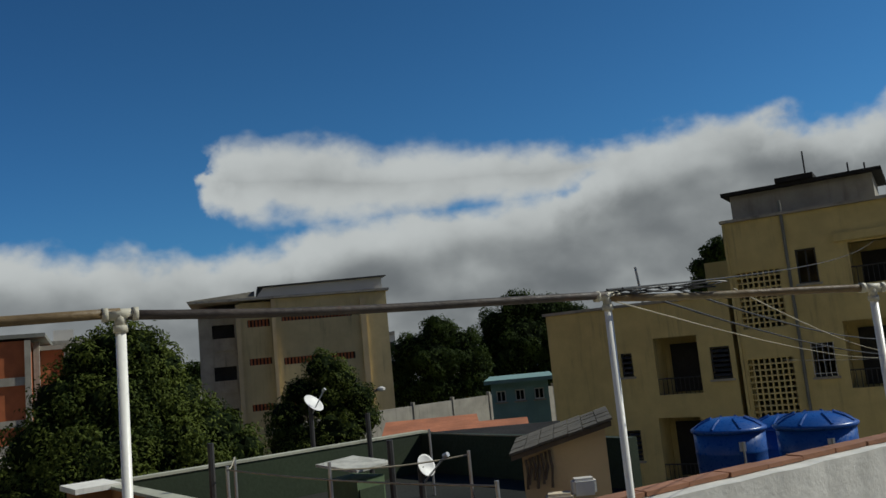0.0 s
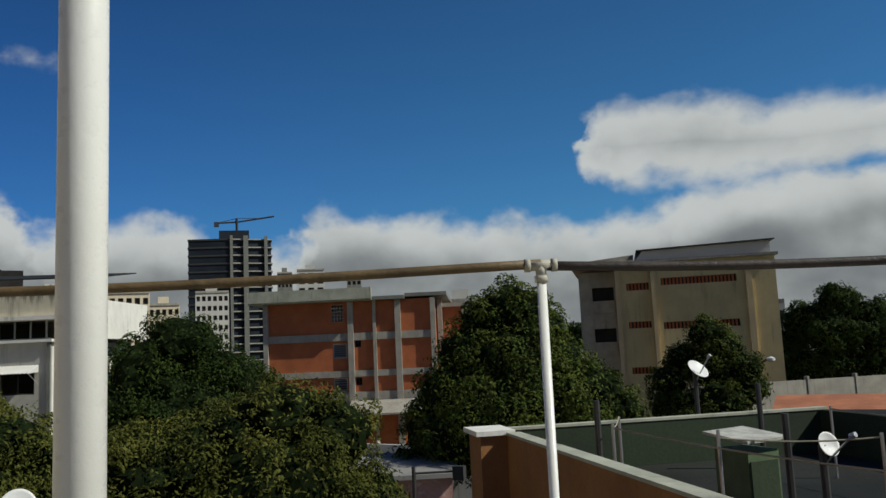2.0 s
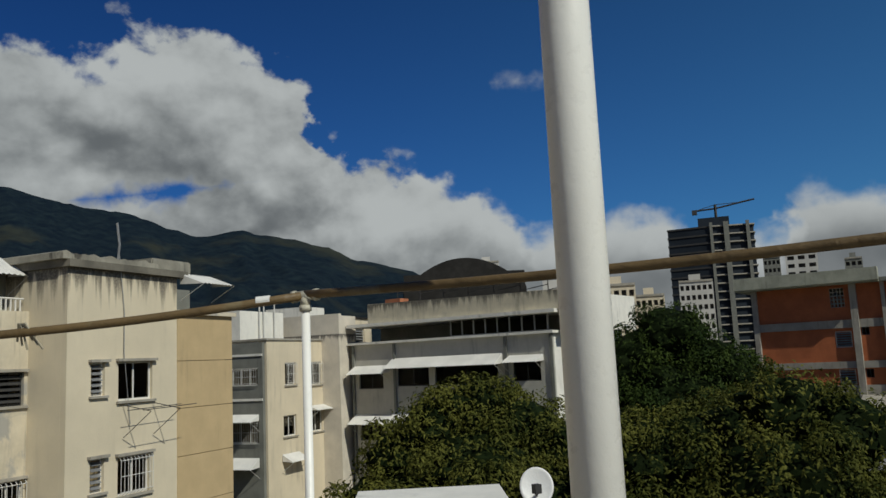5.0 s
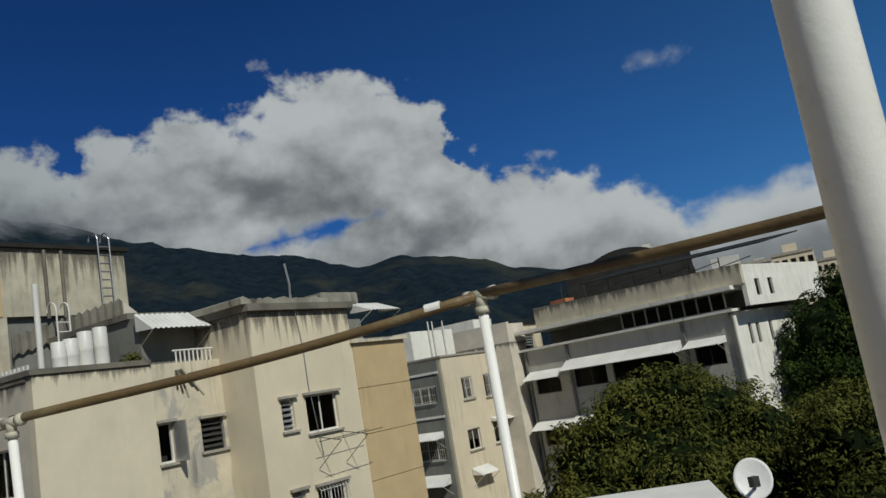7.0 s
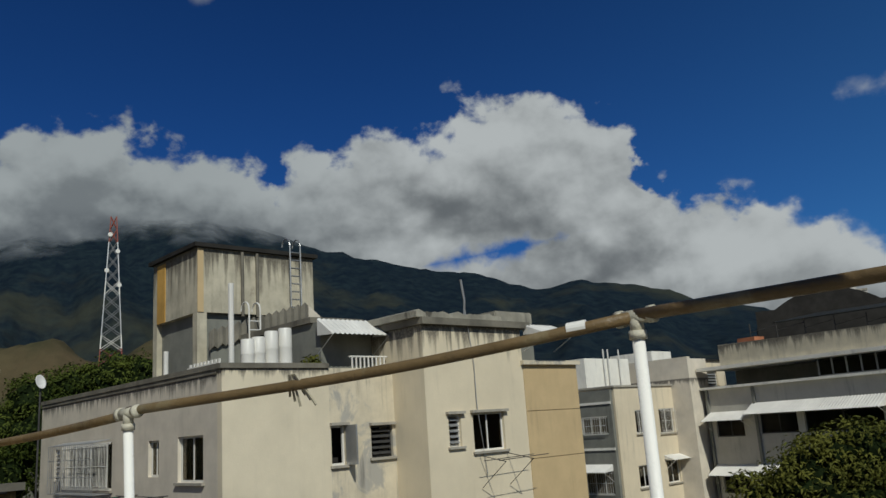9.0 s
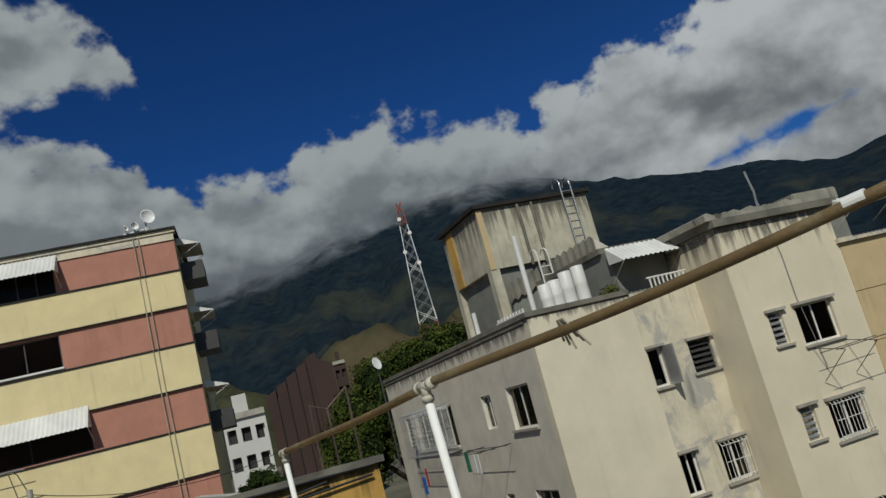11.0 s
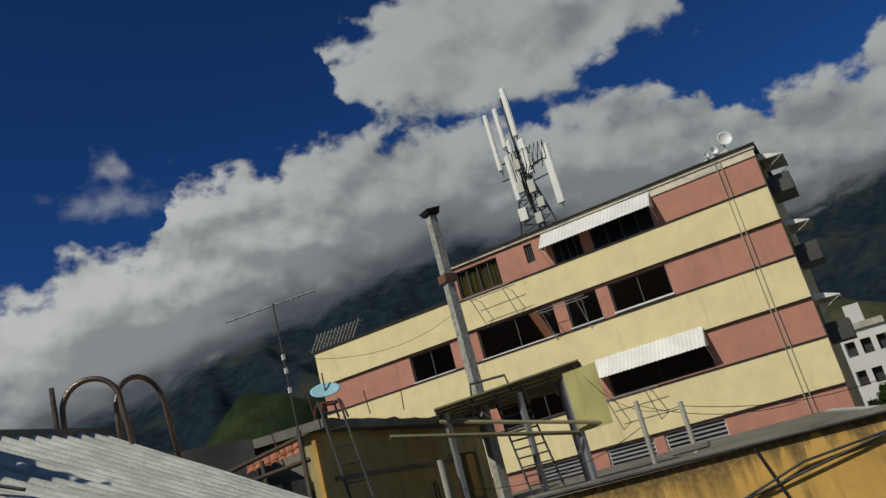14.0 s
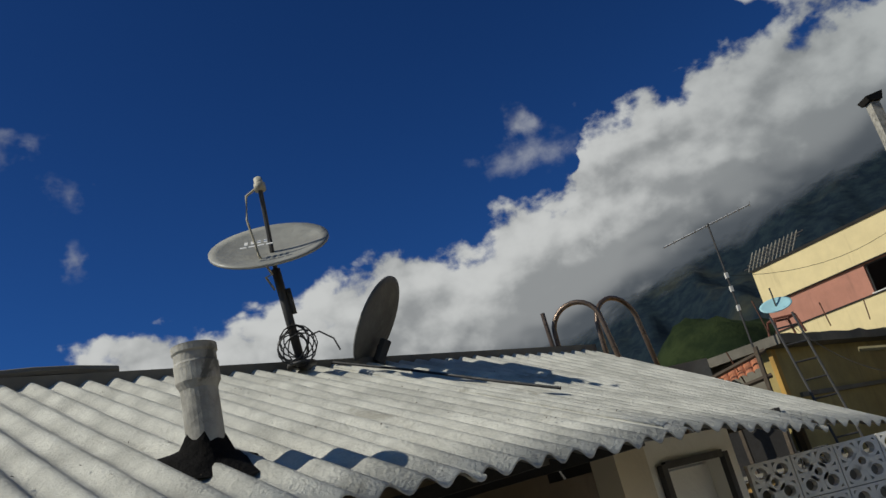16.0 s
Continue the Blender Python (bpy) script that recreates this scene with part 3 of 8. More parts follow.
def build_mountains():
    bm = bmesh.new()
    cols, rows = 420, 44
    prev = None
    for i in range(cols + 1):
        az = 48 + 165 * i / cols
        top = math.tan(radians(ridge_height(az))) * 3600
        fade = min(1.0, (az - 48) / 10, (213 - az) / 12)
        line = []
        for j in range(rows + 1):
            f = j / rows
            d = 1500 + 2100 * f
            k = f ** 1.25
            spur = noise.ridged_multi_fractal(Vector((az * 0.16, f * 1.9, 7.0)), 0.9, 2.1, 6, 1.0, 2.0) - 1.1
            z = GZ + fade * top * k * (1 + 0.16 * spur * (1 - f) * 2.0)
            line.append(bm.verts.new(polar(az + 0.4 * noise.noise(Vector((az * 0.2, f * 5, 2.0))) * (1 - f), d, z)))
        if prev:
            for j in range(rows):
                bm.faces.new((prev[j], prev[j + 1], line[j + 1], line[j]))
        prev = line
    # blue of haze and shade of clouds are put into these forest colours
    tagged(obj("mountain", bm, mountain_material("haze_blue_mountain_forest", (0.006, 0.012, 0.020), (0.016, 0.027, 0.032), (0.058, 0.058, 0.034), 0.5, True), smooth=True), "forested mountain range with brown spurs under clouds", "mountain", kind="structure")


def build_hill(az, dist, width, height, mat, name="hill"):
    bm = bmesh.new()
    n = 40
    grid = []
    for i in range(n + 1):
        row = []
        for j in range(n + 1):
            u, v = 2 * i / n - 1, 2 * j / n - 1
            r = math.hypot(u, v)
            h = height * max(0.0, 1 - r) ** 0.8 * (1 + 0.35 * noise.fractal(Vector((u * 2, v * 2, az)), 0.9, 2.1, 4))
            p = polar(az, dist, GZ - 2 + h) + heading(az - 90) * (u * width) + heading(az) * (v * width)
            row.append(bm.verts.new(p))
        grid.append(row)
    for i in range(n):
        for j in range(n):
            bm.faces.new((grid[i][j], grid[i + 1][j], grid[i + 1][j + 1], grid[i][j + 1]))
    tagged(obj(name, bm, mat, smooth=True), "rounded foothill with scrub and dry grass", "hill", kind="structure")


build_ground()
build_mountains()
green_scrub = mountain_material("green_scrub_slope", (0.012, 0.020, 0.009), (0.030, 0.042, 0.016), (0.045, 0.042, 0.022), 0.4)
brown_scrub = mountain_material("brown_scrub_slope", (0.03, 0.036, 0.018), (0.07, 0.066, 0.034), (0.115, 0.082, 0.046), 0.8)
build_hill(160, 900, 300, 165, green_scrub)
build_hill(110, 1200, 260, 150, brown_scrub)
build_hill(103, 1300, 330, 170, brown_scrub)
build_hill(122, 1150, 250, 120, brown_scrub)


# ---------------------------------------------------------------- yellow apartment building, in shade
def shell(b, x0, x1, y0, y1, z0, z1, mat, front_holes=(), left_holes=(), right_holes=(), roof="slab", fname="wall"):
    """Four walls and a roof; the openings are cut into front, left and right."""
    wall(b, fname, front(y0), x0, x1, z0, z1, front_holes, mat)
    wall(b, fname, left_side(x0), y0 + 0.222, y1, z0, z1, left_holes, mat)
    wall(b, fname, right_side(x1), y0 + 0.222, y1, z0, z1, right_holes, mat)
    wall(b, fname, front(y1 - 0.2), x0 + 0.222, x1 - 0.222, z0, z1, (), mat, 0.2)
    bm = bmesh.new()
    block(bm, x0 + 0.223, x1 - 0.223, y0 + 0.223, y1 - 0.203, z1 - 0.35, z1 - 0.1)
    part("roof", bm, M[roof], b)


def coping(b, x0, x1, y0, y1, z, t=0.12, out=0.08, mat="concrete", name="coping"):
    bm = bmesh.new()
    w = 0.24 + out
    block(bm, x0 - out, x1 + out, y0 - out, y0 - out + w, z + 0.003, z + t)
    block(bm, x0 - out, x1 + out, y1 + out - w, y1 + out, z + 0.003, z + t)
    block(bm, x0 - out, x0 - out + w, y0 - out + w, y1 + out - w, z + 0.003, z + t)
    block(bm, x1 + out - w, x1 + out, y0 - out + w, y1 + out - w, z + 0.003, z + t)
    return part(name, bm, M[mat], b)


def vent_blocks(b, pt, s0, s1, z0, z1, cols, rows, mat):
    """Pierced screen of square vent blocks."""
    du, dv = (s1 - s0) / cols, (z1 - z0) / rows
    holes = [(s0 + du * (i + 0.16), s0 + du * (i + 0.84), z0 + dv * (j + 0.14), z0 + dv * (j + 0.86)) for i in range(cols) for j in range(rows)]
    return wall(b, "vent_screen", lambda s, d, z: pt(s, d + 0.04, z), s0, s1, z0, z1, holes, mat, 0.14, "pierced vent-block screen")


def balcony(b, pt, s0, s1, z0, z1, deep=1.3, rail=True):
    """A recessed balcony: the niche, its dark door and a rail."""
    bm = bmesh.new()
    block(bm, s0 - 0.02, s1 + 0.02, deep, deep + 0.1, z0 - 0.05, z1 + 0.05, pt)
    block(bm, s0 - 0.1, s0 - 0.003, 0.23, deep, z0 - 0.05, z1 + 0.05, pt)
    block(bm, s1 + 0.003, s1 + 0.1, 0.23, deep, z0 - 0.05, z1 + 0.05, pt)
    block(bm, s0 - 0.1, s1 + 0.1, 0.23, deep, z0 - 0.12, z0 - 0.053, pt)
    niche = part("balcony", bm, M["yellow"], b)
    # door sheet in near-black, with the dark of the niche put into its colour
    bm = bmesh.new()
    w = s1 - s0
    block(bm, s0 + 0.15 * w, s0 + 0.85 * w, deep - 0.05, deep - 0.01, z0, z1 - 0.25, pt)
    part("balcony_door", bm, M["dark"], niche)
    if rail:
        bm = bmesh.new()
        tube(bm, [pt(s0, 0.1, z0 + 0.55), pt(s1, 0.1, z0 + 0.55)], 0.025, 6)
        k = int(w / 0.14)
        for i in range(k + 1):
            s = s0 + w * i / k
            tube(bm, [pt(s, 0.1, z0), pt(s, 0.1, z0 + 0.55)], 0.012, 4)
        part("balcony_rail", bm, M["frame_dark"], niche)


def yellow_building():
    b = thing("apartment_building", frame_of(10.21, 26.95, -31), "faded yellow apartment building with vent-block stairwell, in shade", "building")
    mat = M["yellow"]
    # lower wing
    wing = [(-4.2, -3.78, 11.24, 12.07), (-2.95, -1.43, 10.53, 12.5), (-1.05, -0.39, 10.95, 12.04), (-4.34, -3.8, 8.3, 9.36), (-3.1, -1.65, 7.6, 9.74)]
    shell(b, -6.93, -0.225, 0, 8, GZ, 13.72, mat, wing)
    coping(b, -6.93, -0.225, 0, 8, 13.72, 0.1, 0.1)
    for s0, s1, z0, z1 in (wing[0], wing[2], wing[3]):
        window(b, front(), s0, s1, z0, z1, "louvre", "frame_dark")
    balcony(b, front(), *wing[1])
    balcony(b, front(), *wing[4])
    # tall block
    tall = [(0.15, 1.55, 12.5, 14.42), (0.12, 1.55, 9.6, 11.53), (2.08, 2.7, 13.8, 14.93), (3.65, 5.3, 13.6, 14.92), (2.15, 2.8, 10.8, 11.87), (3.15, 5.2, 10.4, 12.48), (2.15, 2.8, 7.6, 9.0), (5.9, 6.6, 13.8, 14.9), (5.9, 6.6, 10.8, 11.9)]
    shell(b, 0, 9, 0, 8.5, GZ, 16.13, mat, tall)
    coping(b, 0, 9, 0, 8.5, 16.13, 0.1, 0.12)
    vent_blocks(b, front(), *tall[0], 8, 10, mat)
    vent_blocks(b, front(), *tall[1], 8, 10, mat)
    for i in (2, 4, 6, 7, 8):
        window(b, front(), *tall[i], "bars" if i == 4 else "slide", "frame_dark")
    for i in (3, 5):
        balcony(b, front(), *tall[i])
    bm = bmesh.new()
    block(bm, 3.3, 5.6, -0.12, -0.003, 15.0, 15.25)
    block(bm, -0.06, 0.02, -0.07, -0.003, GZ, 16.1)
    part("ledge", bm, mat, b)
    bm = bmesh.new()
    tube(bm, [(1.85, -0.06, GZ), (1.85, -0.06, 16.6)], 0.05, 8)
    part("drain_pipe", bm, M["dark_wall"], b)
    # roof house
    bm = bmesh.new()
    block(bm, 0.1, 4.6, 1.2, 4.5, 16.0, 17.2)
    part("roof_house", bm, M["concrete"], b)
    bm = bmesh.new()
    block(bm, -0.15, 4.9, 0.9, 4.8, 17.2, 17.32)
    block(bm, 1.7, 2.9, 0.8, 3.0, 17.33, 17.5)
    part("roof_slab", bm, M["grime"], b)
    bm = bmesh.new()
    block(bm, -1.4, -0.23, 2.5, 6.0, 13.6, 15.1)
    part("stair_house", bm, mat, b)
    for x, y, h in ((2.6, 1.6, 18.4), (3.9, 2.0, 17.8), (4.4, 2.0, 17.7)):
        bm = bmesh.new()
        tube(bm, [(x, y, 17.3), (x, y, h)], 0.03, 5)
        part("roof_pole", bm, M["frame_dark"], b)
    bm = bmesh.new()
    tube(bm, [(-3.4, 1.0, 13.6), (-3.55, 1.0, 15.2)], 0.05, 6)
    part("roof_pole", bm, M["frame_grey"], b)


def beige_building():
    b = thing("school_block", frame_of(-11.06, 55.46, 14), "tall beige block with slit vents and balconies, in shade", "building")
    mat = M["beige"]
    slits = [(0.3, 5.2, 16.13, 16.62), (0.3, 5.2, 13.15, 13.62), (0.3, 5.2, 10.2, 10.68)]
    wall(b, "wall", front(), -0.35, 7.7, GZ, 17.72, slits, mat, 0.3)
    bay = [(-2.0, -0.5, 15.9, 16.4), (-2.0, -0.5, 13.3, 13.75), (-2.0, -0.5, 10.2, 10.65)]
    wall(b, "wall", front(0.35), -2.5, -0.36, GZ, 17.6, bay, mat, 0.25)
    niches = [(-4.4, -2.9, z, z + 1.7) for z in (14.6, 11.7, 8.8, 5.9)]
    wall(b, "wall", front(1.6), -5.3, -2.75, GZ, 17.4, niches, M["concrete"], 0.25)
    for h in slits + bay + niches:
        y = 0.0 if h in slits else 0.35 if h in bay else 1.6
        # near-black sheet behind each opening paints the shade inside it
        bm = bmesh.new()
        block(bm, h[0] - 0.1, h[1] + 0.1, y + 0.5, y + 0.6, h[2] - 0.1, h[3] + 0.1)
        vent = part("vent" if h not in niches else "balcony_shade_sheet", bm, M["dark"], b)
        if h in niches:
            bm = bmesh.new()
            block(bm, h[0], h[1], 1.45, 1.58, h[2] - 0.1, h[2] + 0.75)
            part("balcony_wall", bm, M["concrete"], vent)
        else:
            for i in range(int((h[1] - h[0]) / 0.24)):
                bm = bmesh.new()
                block(bm, h[0] + i * 0.24 + 0.06, h[0] + i * 0.24 + 0.19, y + 0.06, y + 0.14, h[2], h[3])
                part("vent_slat", bm, M["brick"], vent)
    # pilasters and right flank wear the lit beige; their sun is painted
    bm = bmesh.new()
    block(bm, -2.75, -2.45, 0.1, 1.85, GZ, 17.5)
    block(bm, -0.36, -0.1, -0.22, -0.003, GZ, 17.7)
    block(bm, 5.75, 6.15, -0.22, -0.003, GZ, 17.3)
    part("pilaster", bm, M["beige_lit"], b)
    wall(b, "side_wall", right_side(7.7), 0.302, 11, GZ, 17.72, (), M["beige_lit"], 0.3)
    wall(b, "side_wall", left_side(-5.3), 1.852, 11, GZ, 17.4, (), M["concrete"], 0.3)
    wall(b, "back_wall", front(10.7), -5.0, 7.4, GZ, 17.4, (), mat, 0.3)
    bm = bmesh.new()
    block(bm, -5.8, 7.9, -0.3, 11.2, 17.73, 17.9)
    part("roof_slab", bm, M["concrete"], b)
    bm = bmesh.new()
    hexa(bm, [Vector(p) for p in ((-1.3, 0.2, 17.9), (7.5, 0.2, 17.9), (7.5, 8, 17.9), (-1.3, 8, 17.9), (-0.8, 0.2, 18.55), (7.5, 0.2, 18.75), (7.5, 8, 18.9), (-0.8, 8, 18.7))])
    house = part("roof_house", bm, M["far_white"], b)
    bm = bmesh.new()
    hexa(bm, [Vector(p) for p in ((-1.2, -0.1, 18.57), (7.8, -0.1, 18.77), (7.8, 8.4, 18.95), (-1.2, 8.4, 18.72), (-1.2, -0.1, 18.63), (7.8, -0.1, 18.84), (7.8, 8.4, 19.0), (-1.2, 8.4, 18.8))])
    part("sheet_roof", bm, M["frame_dark"], house)
    bm = bmesh.new()
    hexa(bm, [Vector(p) for p in ((-5.9, -0.1, 17.92), (-1.4, -0.1, 17.92), (-1.4, 4, 17.92), (-5.9, 4, 17.92), (-5.6, 0.2, 18.0), (-1.4, 0.2, 18.35), (-1.4, 4, 18.5), (-5.6, 4, 18.1))])
    part("lean_to_roof", bm, M["slab"], b)


def orange_building():
    b = thing("brick_building", frame_of(-37.29, 46.41, 24), "orange brick building with grey concrete frame and flat roof", "building")
    cols = [(-0.05, 0.28), (6.05, 6.45), (7.86, 8.08), (9.45, 9.86), (12.0, 12.35)]
    bands = [(13.4, 13.92), (10.82, 11.26), (8.2, 9.75)]
    holes = [(4.92, 5.9, 12.16, 13.2), (4.92, 5.9, 9.8, 10.75), (6.5, 6.95, 12.9, 13.4), (6.5, 6.95, 10.2, 10.75), (4.85, 5.7, 14.75, 16.0)]
    wall(b, "brick_wall", front(), 0, 12.3, GZ, 16.2, holes, M["brick"], 0.25, "orange brick infill")
    for s0, s1 in cols:
        bm = bmesh.new()
        block(bm, s0, s1, -0.28, -0.003, GZ, 16.2)
        part("column", bm, M["concrete"], b)
    for a, c in zip(cols, cols[1:]):
        for z0, z1 in bands:
            bm = bmesh.new()
            block(bm, a[1] + 0.003, c[0] - 0.003, -0.14, -0.003, z0, z1)
            part("beam", bm, M["concrete"], b)
    window(b, front(), *holes[0], "louvre", "frame_white", False)
    window(b, front(), *holes[1], "louvre", "frame_white", False)
    for i in (2, 3):
        window(b, front(), *holes[i], "slide", "frame_dark", False)
    vent_blocks(b, front(), *holes[4], 4, 5, M["concrete"])
    wall(b, "side_wall", left_side(0), 0.252, 13, GZ, 16.2, (), M["concrete"], 0.25)
    wall(b, "side_wall", right_side(12.3), 0.252, 13, GZ, 16.2, (), M["brick"], 0.25)
    wall(b, "back_wall", front(12.75), 0.252, 12.04, GZ, 16.2, (), M["brick"], 0.25)
    bm = bmesh.new()
    block(bm, -0.95, 7.9, -0.9, 13.5, 16.203, 16.5)
    block(bm, -0.95, 7.9, -1.05, -0.6, 16.3, 17.1)
    block(bm, -0.95, -0.5, -0.6, 13.5, 16.5, 17.1)
    part("roof_fascia", bm, M["fascia"], b)
    bm = bmesh.new()
    block(bm, 7.93, 10.2, -0.7, 13.5, 16.203, 16.45)
    block(bm, 10.2, 13.2, -0.3, 13.5, 16.35, 16.6)
    part("roof_slab", bm, M["dark_wall"], b)
    # rear stair block
    bm = bmesh.new()
    block(bm, 12.6, 14.2, 2.5, 8, GZ, 15.6)
    part("rear_block", bm, M["brick"], b)
    bm = bmesh.new()
    block(bm, 12.4, 12.75, 1.8, 2.4, GZ, 16.2)
    block(bm, 14.2, 14.5, 2.3, 3.0, GZ, 15.9)
    block(bm, 12.5, 14.6, 2.2, 8, 15.6, 15.9)
    part("rear_column", bm, M["concrete"], b)
    # canopy over the playground and the painted wall under it
    bm = bmesh.new()
    hexa(bm, [Vector(p) for p in ((6.2, -3.0, 8.3), (12, -3.0, 8.3), (12, -0.3, 9.0), (6.2, -0.3, 9.0), (6.2, -3.0, 8.42), (12, -3.0, 8.42), (12, -0.3, 9.15), (6.2, -0.3, 9.15))])
    part("canopy", bm, M["concrete"], b)


def white_hall():
    b = thing("office_building", frame_of(-43.8, 19.22, 25), "white and grey low office building with awnings and a ribbon window", "building")
    g = M["pale_grey"]
    lower = [(0.4, 2.2, 11.1, 12.1), (3.2, 5.4, 11.2, 12.2), (5.8, 9.8, 11.2, 12.2), (10.7, 12.3, 11.3, 12.3), (0.4, 2.2, 8.2, 9.3), (3.2, 5.0, 8.2, 9.3)]
    wall(b, "wall", front(), 0, 13.0, GZ, 13.62, lower, g)
    for h in lower:
        window(b, front(), *h, "slide", "frame_dark", False)
    for s in (-0.04, 3.0, 10.28, 12.9):
        bm = bmesh.new()
        block(bm, s, s + 0.16, -0.1, -0.003, GZ, 13.6)
        part("pilaster", bm, M["dark_wall"], b)
    bm = bmesh.new()
    block(bm, -0.3, 13.2, -0.25, 0.6, 13.63, 13.76)
    part("ledge", bm, M["white"], b)
    # ribbon window, set back
    bm = bmesh.new()
    for i in range(9):
        s = 6.6 + i * 0.74
        block(bm, s, s + 0.08, 0.5, 0.58, 13.76, 14.62)
    block(bm, 6.6, 12.8, 0.5, 0.56, 13.76, 13.84)
    win = part("ribbon_window", bm, M["frame_grey"], b)
    for i in range(8):
        bm = bmesh.new()
        s = 6.6 + i * 0.74
        block(bm, s + 0.08, s + 0.74, 0.53, 0.54, 13.84, 14.62)
        part("pane", bm, M["glass"], win)
    # dark wall closes the recess, with its gloom painted in
    wall(b, "dark_backing", front(2.6), 0, 12.8, 13.76, 14.62, (), M["dark_wall"], 0.1)
    bm = bmesh.new()
    block(bm, -0.2, 13.4, -0.35, 4, 14.64, 14.82)
    part("eave_slab", bm, M["white"], b)
    bm = bmesh.new()
    hexa(bm, [Vector(p) for p in ((1.2, 0.0, 14.83), (13.9, 0.0, 14.83), (13.9, 0.25, 14.83), (1.2, 0.25, 14.83), (1.2, 0, 15.95), (13.9, 0, 15.75), (13.9, 0.25, 15.75), (1.2, 0.25, 15.95))])
    part("parapet", bm, M["hall_parapet"], b)
    for s0, s1, z0, z1 in ((0.1, 2.75, 11.95, 12.4), (2.9, 10.15, 12.2, 12.75), (10.5, 12.5, 12.25, 12.6), (0.1, 2.8, 9.15, 9.65), (2.9, 5.2, 9.25, 9.75)):
        awning(b, front(), s0, s1, z0, z1)
    slits = [(1.4, 1.75, 12.0, 13.0), (2.2, 2.55, 12.0, 13.0), (3.6, 3.95, 12.0, 13.0), (1.2, 1.7, 14.2, 15.0), (2.6, 3.1, 14.2, 15.0)]
    wall(b, "side_wall", right_side(13.0), 0.223, 9, GZ, 13.62, slits[:3], M["white"], 0.22)
    wall(b, "side_wall", right_side(13.9), 0.26, 9, 13.77, 15.7, slits[3:], M["white"], 0.22)
    for h in slits:
        window(b, right_side(13.0 if h[2] < 13.5 else 13.9), *h, "slide", "frame_dark", False, panes=1)
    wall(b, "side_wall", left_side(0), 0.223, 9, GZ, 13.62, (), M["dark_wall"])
    wall(b, "back_wall", front(8.8), 0.223, 12.77, GZ, 15.7, (), M["white"], 0.2)
    bm = bmesh.new()
    block(bm, 0.25, 12.75, 0.65, 8.7, 13.3, 13.5)
    block(bm, 0.25, 13.6, 4.01, 8.7, 14.6, 14.82)
    part("roof", bm, M["slab"], b)
    # frames, pipes and clutter on the roof
    bm = bmesh.new()
    for i in range(7):
        s = 1.5 + i * 1.7
        tube(bm, [(s, 2.5, 14.8), (s, 2.5, 17.1 - 0.1 * i)], 0.03, 5)
        tube(bm, [(s, 2.5, 16.6 - 0.1 * i), (s + 1.7, 2.5, 16.8 - 0.1 * i)], 0.025, 5)
    part("roof_frame", bm, M["frame_dark"], b)
    bm = bmesh.new()
    block(bm, 1.9, 3.0, 0.8, 1.6, 14.85, 16.2)
    part("water_box", bm, M["terracotta"], b)
    bm = bmesh.new()
    hexa(bm, [Vector(p) for p in ((3, 2.5, 16.9), (14.5, 1.5, 16.6), (14.5, 6, 17.2), (3, 6.5, 17.5), (3, 2.5, 16.96), (14.5, 1.5, 16.66), (14.5, 6, 17.26), (3, 6.5, 17.56))])
    part("shed_roof", bm, M["roof_dark"], b)


def barrel_roof():
    """The dark arched roof of a covered court behind the office building."""
    base = polar(58.2, 74, 0)
    b = thing("arched_roof", pose(base.x, base.y, 0, 0, 0, 58.2), "dark arched sheet roof of a covered court", "roof")
    bm = bmesh.new()
    n = 24
    pts = [(-5.6 + 11.2 * i / n, 19.0 + 2.7 * (1 - (2 * i / n - 1) ** 2)) for i in range(n + 1)]
    for (x0, z0), (x1, z1) in zip(pts, pts[1:]):
        hexa(bm, [Vector(p) for p in ((x0, 0, z0), (x1, 0, z1), (x1, 14, z1), (x0, 14, z0), (x0, 0, z0 + 0.15), (x1, 0, z1 + 0.15), (x1, 14, z1 + 0.15), (x0, 14, z0 + 0.15))])
    part("roof_sheet", bm, M["grime"], b)
    bm = bmesh.new()
    for (x0, z0) in pts[::4]:
        block(bm, x0 - 0.08, x0 + 0.08, 0.1, 0.3, 17.5, z0)
    block(bm, -5.6, 5.6, 0.35, 0.5, 18.6, 20.5)
    block(bm, -5.6, 5.6, 0.1, 0.3, GZ, 18.6)
    part("roof_truss", bm, M["grime"], b)
    bm = bmesh.new()
    ring = [(x, z) for x, z in pts] + [(5.6, 18.0), (-5.6, 18.0)]
    lo, hi = ([bm.verts.new((x, y, z)) for x, z in ring] for y in (-0.06, -0.01))
    bm.faces.new(lo)
    bm.faces.new(hi)
    for i in range(len(ring)):
        j = (i + 1) % len(ring)
        bm.faces.new((lo[i], lo[j], hi[j], hi[i]))
    part("gable_sheet", bm, M["grime"], b)


